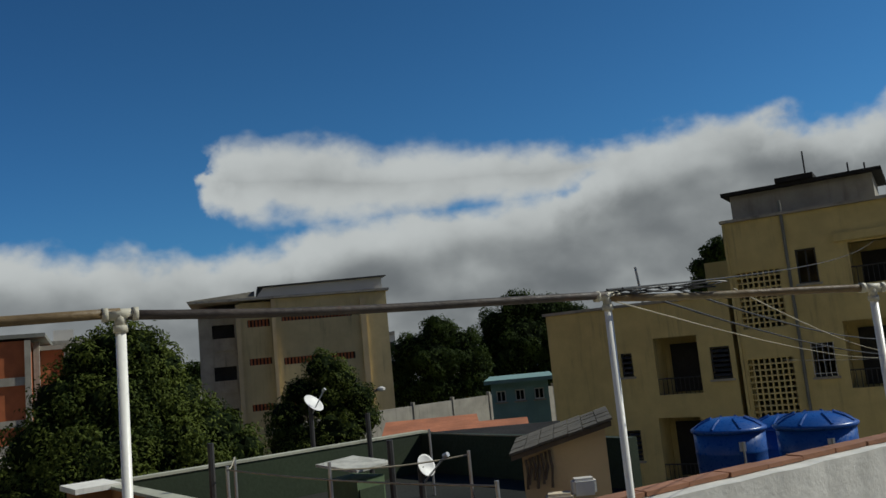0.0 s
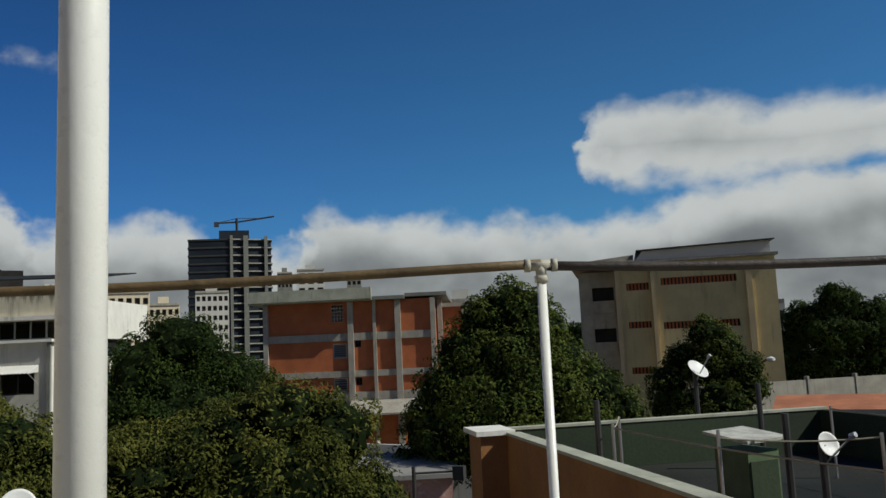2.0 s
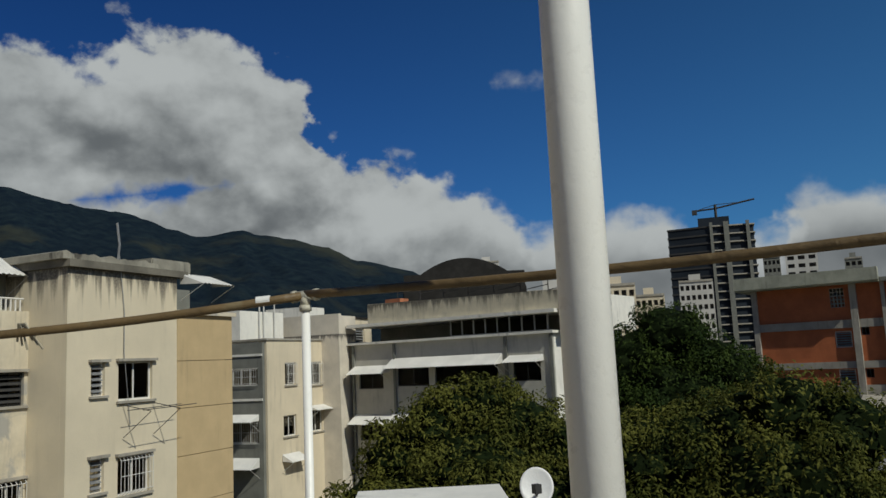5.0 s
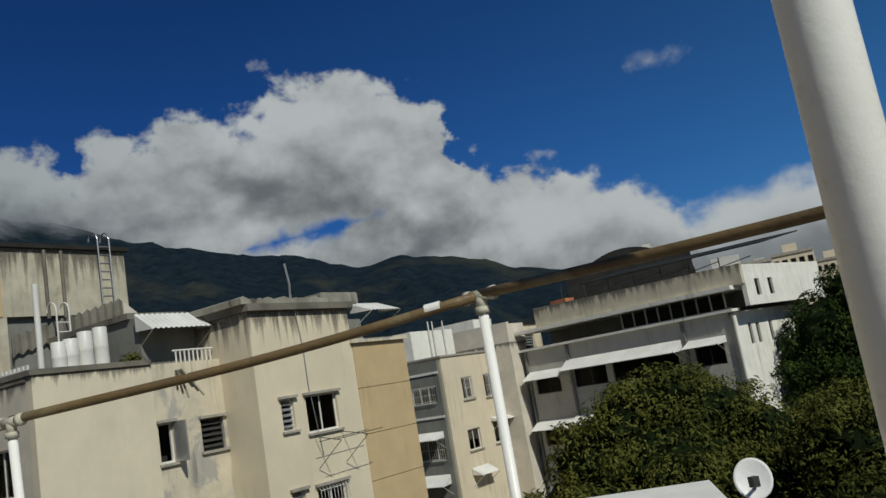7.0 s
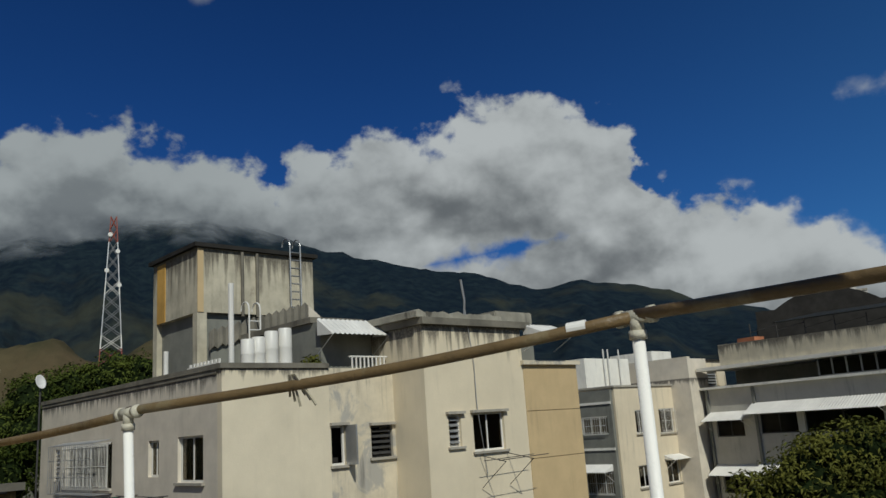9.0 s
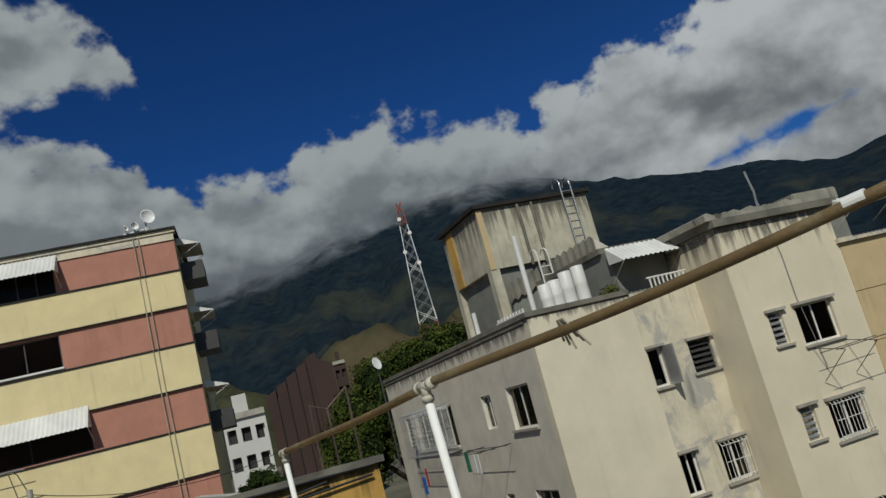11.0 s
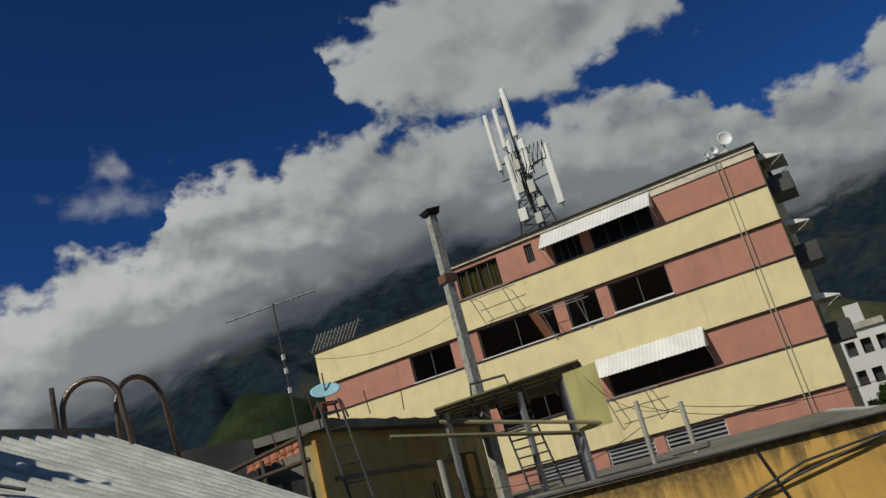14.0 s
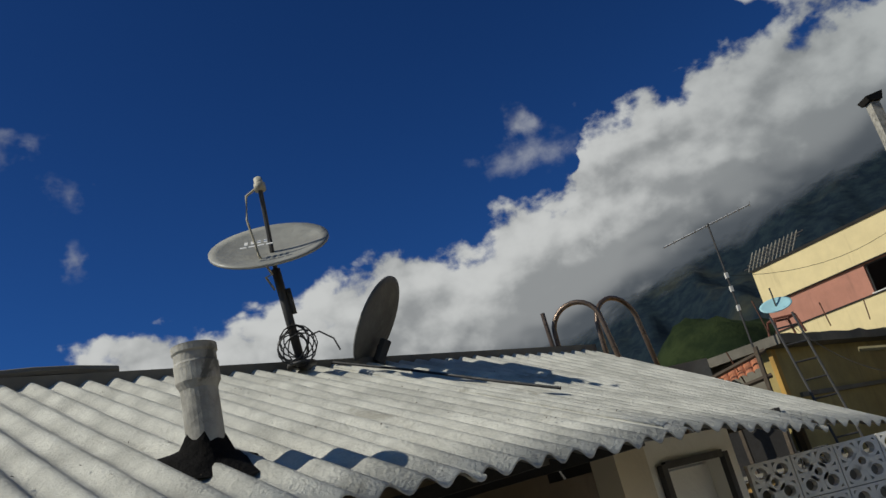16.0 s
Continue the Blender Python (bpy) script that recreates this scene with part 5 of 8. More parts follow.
def white_parapet():
    """Chipped white wall with a row of terracotta coping bricks."""
    m = pose(0.36, 2.49, 0, 0, 0, 30.3)
    b = thing("parapet_wall", m, "chipped white plaster parapet with terracotta coping", "wall", kind="structure")
    bm = bmesh.new()
    n = 40
    for i in range(n):
        x0, x1 = 4.6 * i / n, 4.6 * (i + 1) / n
        w = [0.012 * noise.noise(Vector((x * 5, 1.0, 0))) for x in (x0, x1)]
        hexa(bm, [Vector(p) for p in ((x0, w[0], FLOOR), (x1, w[1], FLOOR), (x1, 0.16, FLOOR), (x0, 0.16, FLOOR), (x0, w[0], 11.88 + w[0]), (x1, w[1], 11.88 + w[1]), (x1, 0.16, 11.88), (x0, 0.16, 11.88))])
    bmesh.ops.remove_doubles(bm, verts=bm.verts, dist=0.0005)
    part("plaster_wall", bm, M["parapet"], b)
    for i in range(18):
        bm = bmesh.new()
        x = 0.02 + i * 0.253
        block(bm, x, x + 0.245, 0.085 + random.uniform(-0.006, 0.006), 0.185, 11.883, 11.903 + random.uniform(-0.003, 0.003))
        part("coping_brick", bm, M["coping_brick"], b)


def tee(bm, p, along, r=0.0138):
    """A pipe tee with collars, the branch pointing down."""
    p, along = Vector(p), Vector(along).normalized()
    for a, c, rr in ((-0.03, 0.03, r), (-0.04, -0.026, r * 1.18), (0.026, 0.04, r * 1.18)):
        tube(bm, [p + along * a, p + along * c], rr, 14)
    tube(bm, [p, p - Vector((0, 0, 0.03))], r * 0.95, 14)
    tube(bm, [p - Vector((0, 0, 0.026)), p - Vector((0, 0, 0.042))], r * 1.2, 14)


def railing():
    """The pipe frame round the terrace: posts, tees and five lengths of rail."""
    b = thing("pipe_railing", Matrix(), "pipe frame with white posts and rusty top rail", "railing")
    tops = {"C": (1.80, 2.207, 12.613), "B": (0.946, 2.11, 12.66), "A": (-0.299, 1.535, 12.694), "D": (-1.917, 0.58, 12.688), "E": (-2.568, -0.498, 12.598), "F": (-3.771, -1.561, 12.532)}
    order = "CBADEF"
    mats = {"CB": "pipe_rust", "BA": "pipe_dark", "AD": "pipe_rust", "DE": "pipe_rust", "EF": "pipe_rust"}
    for k in order:
        p = Vector(tops[k])
        bm = bmesh.new()
        lean = {"E": (-0.03, 0.05), "F": (-0.03, 0.04)}.get(k, (0, 0))
        foot = Vector((p.x + lean[0], p.y + lean[1], FLOOR))
        tube(bm, [foot, p - Vector((0, 0, 0.036))], 0.0118, 16)
        tube(bm, [foot, foot + Vector((0, 0, 0.012))], 0.05, 16)
        part("post", bm, M["pipe_white"], b, "white-painted pipe post", True)
        i = order.index(k)
        q = Vector(tops[order[min(i + 1, 5)]]) - Vector(tops[order[max(i - 1, 0)]])
        bm = bmesh.new()
        tee(bm, p, q)
        part("pipe_fitting", bm, M["fitting"], b, "paint-spotted pipe fitting", True)
    for i in range(5):
        a, c = Vector(tops[order[i]]), Vector(tops[order[i + 1]])
        bm = bmesh.new()
        n = 14
        pts = [a.lerp(c, t / n) + Vector((0, 0, 0.004 * math.sin(5 * t / n + i) - 0.008 * math.sin(math.pi * t / n))) for t in range(n + 1)]
        tube(bm, pts, 0.0118, 16)
        part("rail", bm, M[mats[order[i:i + 2]]], b, "rust-flecked galvanised rail", True)
    # painted blotch, knotted string and wire on the rail
    d, e = Vector(tops["D"]), Vector(tops["E"])
    bm = bmesh.new()
    tube(bm, [d.lerp(e, 0.075), d.lerp(e, 0.105)], 0.0128, 14)
    part("paint_blotch", bm, M["pipe_white"], b)
    bm = bmesh.new()
    q = d.lerp(e, 0.62)
    for i in range(6):
        tube(bm, [q + Vector((0.004 * i, 0.003 * i, 0.018)), q + Vector((0.01 * i - 0.02, 0.012 * i, -0.03 - 0.012 * (i % 3)))], 0.003, 5)
    part("tied_string", bm, M["cable_pale"], b)


def white_pipe():
    b = thing("pvc_pipe", pose(-1.052, 0.82, FLOOR), "tall thick white plastic pipe standing at the railing", "pipe")
    bm = bmesh.new()
    lathe(bm, [(0.0505, 0), (0.0505, 4.6)], 32)
    part("pipe", bm, M["pipe_white"], b, "", True)
    bm = bmesh.new()
    lathe(bm, [(0.058, 4.5), (0.058, 4.72), (0.05, 4.73)], 32)
    part("collar", bm, M["pipe_white"], b, "", True)


def terrace_cables():
    runs = [((0.95, 2.11, 12.68), (9.0, 15.5, 14.0), 0.12, "cable"), ((1.0, 2.12, 12.68), (10.0, 14.0, 12.6), 0.5, "cable"), ((1.15, 2.13, 12.67), (9.0, 13.0, 12.9), 0.45, "cable"),
            ((0.95, 2.11, 12.65), (9.5, 15.0, 12.0), 0.25, "cable_pale"), ((1.35, 2.16, 12.65), (6.0, 9.5, 12.1), 0.1, "cable_pale"), ((5.6, 12.3, 12.0), (9.0, 14.0, 11.8), 0.05, "cable")]
    for a, c, sag, mat in runs:
        bm = bmesh.new()
        tube(bm, arc_sag(a, c, sag, 16), 0.0036 if mat == "cable" else 0.0022, 6)
        tagged(obj("hanging_cable", bm, M[mat]), "thin sagging cable tied to the pipe railing", "cable", "cables at the railing")
    bm = bmesh.new()
    for k in range(5):
        pts = [Vector((0.9 + 0.02 * k + 0.35 * t, 2.10 + 0.05 * t + 0.01 * math.sin(9 * t + k), 12.668 + 0.008 * math.sin(7 * t + 2 * k))) for t in (i / 14 for i in range(15))]
        tube(bm, pts, 0.0026, 5)
    tagged(obj("cable_bundle", bm, M["cable"]), "black cables wound round the rusty rail", "cable")


terrace()
white_parapet()
railing()
white_pipe()
terrace_cables()


# ---------------------------------------------------------------- corrugated roof with dishes
SHACK = frame_of(0.433, -3.70, 38.5)


def roof_z(s, v):
    sag = 0.19 * max(0.0, -s) / 1.95 * v / 1.6
    return 13.35 - 0.418 * v - sag


def sheet(bm, s0, s1, v0, v1, lift=0.0, pitch=0.105, amp=0.0145):
    n, k = int((s1 - s0) / pitch * 10), 7
    rows = []
    for j in range(k + 1):
        v = v0 + (v1 - v0) * j / k
        rows.append([bm.verts.new((s0 + (s1 - s0) * i / n, v + 0.012 * noise.noise(Vector((i * 0.08, 9.0, 0))) * (j == k), roof_z(s0 + (s1 - s0) * i / n, v) + lift + amp * math.sin(2 * math.pi * (s0 + (s1 - s0) * i / n) / pitch) + 0.006 * noise.noise(Vector((i * 0.05, v * 2, lift * 50))))) for i in range(n + 1)])
    for a, c in zip(rows, rows[1:]):
        for i in range(n):
            bm.faces.new((a[i], a[i + 1], c[i + 1], c[i]))
    low = [bm.verts.new((p.co.x, p.co.y - 0.001, p.co.z - 0.006)) for p in rows[-1]]
    for i in range(n):
        bm.faces.new((rows[-1][i], rows[-1][i + 1], low[i + 1], low[i]))


def shack():
    b = thing("roof_shack", SHACK, "rooftop shack with weathered corrugated zinc roof", "shed")
    for i, (s0, s1, v1) in enumerate(((-1.95, -0.93, 1.66), (-1.0, 0.05, 1.77), (0.0, 0.96, 1.84), (0.9, 1.9, 1.86), (1.84, 2.85, 1.88), (2.8, 3.8, 1.88))):
        bm = bmesh.new()
        sheet(bm, s0, s1, 0.0, v1, 0.004 * (i % 2))
        part("roof_sheet", bm, M["zinc"], b, "corrugated zinc roof sheet", True)
    bm = bmesh.new()
    for i in range(20):
        s0, s1 = -2.0 + 5.9 * i / 20, -2.0 + 5.9 * (i + 1) / 20
        hexa(bm, [Vector(p) for p in ((s0, -0.12, 13.26), (s1, -0.12, 13.26), (s1, 0.02, 13.33), (s0, 0.02, 13.33), (s0, -0.12, 13.36), (s1, -0.12, 13.36), (s1, 0.02, 13.385), (s0, 0.02, 13.385))])
    bmesh.ops.remove_doubles(bm, verts=bm.verts, dist=0.001)
    part("ridge_board", bm, M["slab"], b)
    # unseen wall added to keep the sun out of the dark doorway
    wall(b, "sun_block_wall", right_side(3.75), -0.12, 1.25, FLOOR, 12.7, (), M["slab"], 0.1)
    bm = bmesh.new()
    block(bm, -1.95, 3.8, -3.0, -0.13, FLOOR, 13.25)
    part("rear_wall", bm, M["slab"], b)
    # front wall under the eaves, with an open doorway
    wall(b, "front_wall", lambda s, d, z: Vector((s, 1.3 - d, z)), -0.45, 3.7, FLOOR, 12.68, [(-0.26, 2.4, FLOOR, 12.68)], M["cream_dirty"], 0.12)
    wall(b, "front_wall", lambda s, d, z: Vector((s, 1.28 - d, z)), -1.1, -0.453, FLOOR, 12.62, [(-0.98, -0.54, FLOOR, 12.5)], M["white"], 0.1)
    bm = bmesh.new()
    block(bm, -0.975, -0.545, 1.19, 1.21, FLOOR, 12.49)
    door = part("door", bm, M["plastic_white"], b, "white sheet door")
    bm = bmesh.new()
    for s in (-1.0, -0.55):
        block(bm, s, s + 0.035, 1.284, 1.31, FLOOR, 12.52)
    for z in (11.9, 12.25, 12.5):
        block(bm, -0.965, -0.55, 1.286, 1.306, z, z + 0.03)
    part("door_frame", bm, M["frame_dark"], door)
    bm = bmesh.new()
    for s in (-1.2, -0.2, 0.3, 1.4, 2.6):
        block(bm, s, s + 0.05, 0.1, 1.5, 12.62 - 0.03, 12.62 + 0.02)
    part("roof_batten", bm, M["frame_dark"], b)
    # breeze-block screen
    turned = Matrix.Translation((-1.12, 1.3, 0)) @ Matrix.Rotation(radians(-46), 4, "Z")
    bm = bmesh.new()
    w = 0.19
    for x0, x1, z0, z1 in ((0.002, w - 0.002, 0.002, 0.014), (0.002, w - 0.002, w - 0.014, w - 0.002), (0.002, 0.014, 0.014, w - 0.014), (w - 0.014, w - 0.002, 0.014, w - 0.014), (0.085, 0.105, 0.014, 0.056), (0.085, 0.105, 0.134, w - 0.014), (0.014, 0.056, 0.085, 0.105), (0.134, w - 0.014, 0.085, 0.105)):
        block(bm, x0, x1, -0.06, 0.0, z0, z1)
    for cx, cz, r0, r1 in ((0.095, 0.095, 0.017, 0.042), (0.048, 0.048, 0.025, 0.040), (0.142, 0.048, 0.025, 0.040), (0.048, 0.142, 0.025, 0.040), (0.142, 0.142, 0.025, 0.040)):
        rings = [[bm.verts.new((cx + r * math.cos(2 * math.pi * k / 12), y, cz + r * math.sin(2 * math.pi * k / 12))) for k in range(12)] for r, y in ((r0, -0.061), (r1, -0.061), (r1, 0.001), (r0, 0.001))]
        for p, q in zip(rings, rings[1:] + rings[:1]):
            for k in range(12):
                bm.faces.new((p[k], p[(k + 1) % 12], q[(k + 1) % 12], q[k]))
    first = part("breeze_block", bm, M["breeze"], b)
    shape = first.data
    for i in range(6):
        for j in range(8):
            z0 = FLOOR + 0.02 + j * w
            if z0 + w > 12.56:
                continue
            one = first if i == j == 0 else new("breeze_block", shape)
            one.parent = b
            one.matrix_local = turned @ Matrix.Translation((-(i + 1) * w, 0, z0))
    # added dark wall, standing in for the shade seen through the screen
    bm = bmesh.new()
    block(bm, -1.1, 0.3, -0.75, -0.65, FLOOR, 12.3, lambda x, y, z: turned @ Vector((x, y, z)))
    part("dark_backing", bm, M["dark_wall"], b)
    bm = bmesh.new()
    tube(bm, [(-1.62, 1.36, FLOOR), (-1.56, 1.36, 12.55)], 0.03, 8)
    part("support_post", bm, M["frame_dark"], b)


def vent_pipe():
    b = thing("vent_pipe", pose(0.612, -1.715, 12.70, 0, 0, 0), "grey cement vent pipe with tarred foot on the zinc roof", "vent pipe")
    bm = bmesh.new()
    lathe(bm, [(0.045, 0.0), (0.046, 0.1), (0.045, 0.225), (0.049, 0.235), (0.0545, 0.245), (0.0545, 0.29), (0.052, 0.295), (0.052, 0.315), (0.056, 0.32), (0.056, 0.337), (0.047, 0.339), (0.045, 0.2)], 28)
    part("pipe", bm, M["cement_pipe"], b)
    bm = bmesh.new()
    rings = []
    for r, z in ((0.045, 0.085), (0.052, 0.07), (0.066, 0.045), (0.10, 0.03), (0.135, 0.018)):
        ring = []
        for k in range(28):
            a = 2 * math.pi * k / 28
            rr = r * (1 + (0.35 if r > 0.07 else 0.05) * noise.noise(Vector((math.cos(a) * 1.6, math.sin(a) * 1.6, 3.0))))
            x, y = rr * math.cos(a), rr * math.sin(a)
            v = (x * -0.6225 + y * 0.783)
            ring.append(bm.verts.new((x, y, z + 0.03 - 0.418 * v + (0.05 * max(0, noise.noise(Vector((a * 2, 1, 1)))) if r < 0.06 else 0))))
        rings.append(ring)
    for a, c in zip(rings, rings[1:]):
        for k in range(28):
            bm.faces.new((a[k], a[(k + 1) % 28], c[(k + 1) % 28], c[k]))
    part("tar_collar", bm, M["tar"], b, "black tar seal", True)


def dish_mesh(bm, rx, ry, deep, m, back=0.012):
    """A shallow offset bowl with a rolled rim."""
    n, k = 40, 7
    for side in (0, 1):
        rings = []
        for j in range(1, k + 1):
            f = j / k
            rings.append([bm.verts.new(m @ Vector((rx * f * math.cos(2 * math.pi * i / n), ry * f * math.sin(2 * math.pi * i / n), deep * f * f - back * side))) for i in range(n)])
        c = bm.verts.new(m @ Vector((0, 0, -back * side)))
        for i in range(n):
            bm.faces.new((c, rings[0][i], rings[0][(i + 1) % n]))
        for a, d in zip(rings, rings[1:]):
            for i in range(n):
                bm.faces.new((a[i], a[(i + 1) % n], d[(i + 1) % n], d[i]))
        if side:
            for i in range(n):
                bm.faces.new((edge[i], edge[(i + 1) % n], rings[-1][(i + 1) % n], rings[-1][i]))
        edge = rings[-1]


def aim(p, d):
    """A pose at p whose z axis points along d."""
    return Matrix.Translation(p) @ Vector(d).to_track_quat("Z", "Y").to_matrix().to_4x4()


def near_dishes():
    # lit dish, seen edge-on from below, tilted to the sky
    foot, cen = Vector((0.565, -3.43, 13.33)), Vector((0.61, -3.37, 13.90))
    b = thing("satellite_dish", Matrix.Translation(foot), "grey satellite dish on a bent dark mast", "satellite dish", "dishes on the zinc roof")
    loc = Matrix.Translation(-foot)
    bm = bmesh.new()
    face = Vector((-0.05, 0.66, 0.75))
    m = loc @ aim(cen, face)
    dish_mesh(bm, 0.285, 0.27, 0.035, m)
    reflector = part("reflector", bm, M["dish"], b, "", True)
    bm = bmesh.new()
    for i in range(4):
        q = loc @ aim(cen + Vector((0.04, 0.08, 0.026)), face)
        block(bm, -0.06 + 0.03 * i, -0.045 + 0.03 * i, -0.04, 0.0, 0.002, 0.004, lambda x, y, z: q @ Vector((x, y, z)))
        block(bm, -0.08 + 0.04 * i, -0.05 + 0.04 * i, -0.075, -0.06, 0.002, 0.004, lambda x, y, z: q @ Vector((x, y, z)))
    part("printed_mark", bm, M["dish_white"], reflector, "faded pale print")
    bm = bmesh.new()
    lo = Vector((0, 0, 0.0))
    knee = Vector((0.036, 0.06, 0.47))
    tube(bm, [lo, lo.lerp(knee, 0.6), knee], 0.021, 12)
    tube(bm, [lo.lerp(knee, 0.52) + Vector((-0.03, 0.0, 0)), lo.lerp(knee, 0.78) + Vector((-0.03, 0, 0))], 0.013, 8)
    tube(bm, [lo, lo + Vector((0, 0, 0.012))], 0.07, 12)
    part("mast", bm, M["frame_dark"], b, "", True)
    bm = bmesh.new()
    tip = Vector((0.028, 0.17, 0.85))
    tube(bm, [knee, tip], 0.011, 8)
    part("feed_arm", bm, M["frame_dark"], b)
    bm = bmesh.new()
    tube(bm, [tip, tip + Vector((0.006, -0.02, 0.055))], 0.021, 12)
    tube(bm, [tip + Vector((0, 0.0, -0.015)), tip + Vector((0, -0.0, 0.02))], 0.028, 10)
    part("receiver", bm, M["fitting"], b, "small grey receiver head", True)
    bm = bmesh.new()
    a = tip + Vector((0.02, 0, 0))
    tube(bm, [a, a + Vector((0.05, 0.0, -0.03)), a + Vector((0.065, 0, -0.15)), a + Vector((0.04, -0.02, -0.33)), a + Vector((0.0, -0.06, -0.42)), knee + Vector((0.05, 0, -0.03)), knee + Vector((0.02, 0, -0.1))], 0.006, 6)
    part("cable", bm, M["cable_pale"], b)
    # coil at its foot
    bm = bmesh.new()
    pts = []
    for i in range(140):
        a = 2 * math.pi * i / 18
        r = 0.072 + 0.026 * math.sin(i * 0.41)
        pts.append(Vector((r * math.cos(a) * 0.95, 0.05 + 0.02 * math.sin(i * 0.23), 0.085 + r * math.sin(a))))
    tube(bm, pts, 0.0034, 5)
    tube(bm, [Vector((-0.06, 0.05, 0.12)), Vector((-0.11, 0.05, 0.13)), Vector((-0.17, 0.06, 0.08)), Vector((-0.19, 0.06, 0.02))], 0.004, 5)
    coil = obj("cable_coil", bm, M["cable"])
    coil.matrix_world = Matrix.Translation(foot)
    tagged(coil, "coiled black cable hung at the dish mast", "cable")
    # dark dish seen from behind
    foot = Vector((0.20, -3.80, 13.33))
    c = thing("satellite_dish", Matrix.Translation(foot), "dark weathered satellite dish seen from behind", "satellite dish", "dishes on the zinc roof")
    face = Vector((0.80, -0.20, 0.56)).normalized()
    bm = bmesh.new()
    dish_mesh(bm, 0.235, 0.25, 0.03, Matrix.Translation(-foot) @ aim((0.175, -3.81, 13.545), face))
    part("reflector", bm, M["dish_back"], c, "", True)
    bm = bmesh.new()
    tube(bm, [(0.02, 0.0, -0.02), (0.0, 0, 0.1)], 0.022, 10)
    tube(bm, [(0.03, 0.0, 0.02), (-0.03, 0.0, 0.12)], 0.03, 8)
    part("bracket", bm, M["frame_dark"], c)


def ladder_hoops():
    """The two arched grab rails of a ladder that comes up behind the roof."""
    b = thing("ladder", Matrix(), "rusty pipe ladder with arched grab rails", "ladder")
    for p, q, w in (((-0.903, -4.919), (-1.193, -4.774), 13.506), ((-1.193, -4.914), (-1.518, -5.099), 13.494)):
        p, q = Vector((*p, 0)), Vector((*q, 0))
        pts = [Vector((p.x, p.y, 12.6)), Vector((p.x, p.y, w))]
        r = (q - p).length / 2
        mid = (p + q) / 2
        for i in range(1, 12):
            a = math.pi * i / 12
            pts.append(mid + (p - mid) * math.cos(a) + Vector((0, 0, w + r * math.sin(a))))
        low = q + (q - p) * 0.35
        pts += [Vector((q.x, q.y, w)), Vector((low.x, low.y, 12.6))]
        bm = bmesh.new()
        tube(bm, pts, 0.0168, 10)
        part("grab_rail", bm, M["hoop_steel"], b, "", True)
    bm = bmesh.new()
    tube(bm, [(-0.88, -4.879, 12.613), (-0.857, -4.902, 13.657)], 0.015, 8)
    part("stub_pipe", bm, M["hoop_steel"], b)


def roof_oddments():
    bm = bmesh.new()
    tube(bm, [(1.0, -3.42, 13.35), (1.01, -3.42, 13.55)], 0.008, 6)
    tagged(obj("roof_rod", bm, M["frame_dark"]), "thin dark rod standing at the roof ridge", "rod")
    bm = bmesh.new()
    m = SHACK
    pts = [m @ Vector((1.05 + 0.16 * i, -0.02 + 0.03 * noise.noise(Vector((i * 1.0, 0, 0))), 13.40 + 0.012 * math.sin(i))) for i in range(12)]
    tube(bm, pts, 0.022, 8)
    tube(bm, [p + Vector((0.02, 0.05, 0.015)) for p in pts[3:]], 0.02, 8)
    tagged(obj("rolled_membrane", bm, M["slab"]), "grey rolled roofing felt along the ridge", "roofing")
    bm = bmesh.new()
    rnd = random.Random(5)
    for i in range(60):
        s, v = rnd.uniform(-0.6, 2.4), rnd.uniform(0.2, 1.6)
        z = roof_z(s, v) + 0.017
        a, l = rnd.uniform(0, 6.3), rnd.uniform(0.003, 0.011)
        q = [m @ Vector((s + l * math.cos(a + k * 1.57) * (0.35 if k % 2 else 1), v + l * math.sin(a + k * 1.57) * (0.35 if k % 2 else 1), z + 0.004 * (k % 2))) for k in range(4)]
        quad(bm, *q)
    tagged(obj("fallen_leaf", bm, M["bark"]), "dry leaves and specks scattered on the zinc roof", "leaves", kind="stuff")
    bm = bmesh.new()
    tube(bm, [m @ Vector(p) for p in ((0.05, 0.05, 13.36), (-0.1, 0.45, 13.19), (-0.18, 0.9, 13.0), (-0.25, 1.15, 12.895))], 0.007, 6)
    tagged(obj("roof_cable", bm, M["cable"]), "black cable lying across the zinc roof", "cable")


shack()
vent_pipe()
near_dishes()
ladder_hoops()
roof_oddments()

# ---------------------------------------------------------------- ochre neighbour with its roof clutter
NEIGH = frame_of(-7.11, -5.57, 128.5)      # x to the right along the wall, y away from the terrace
NROOF = 11.95


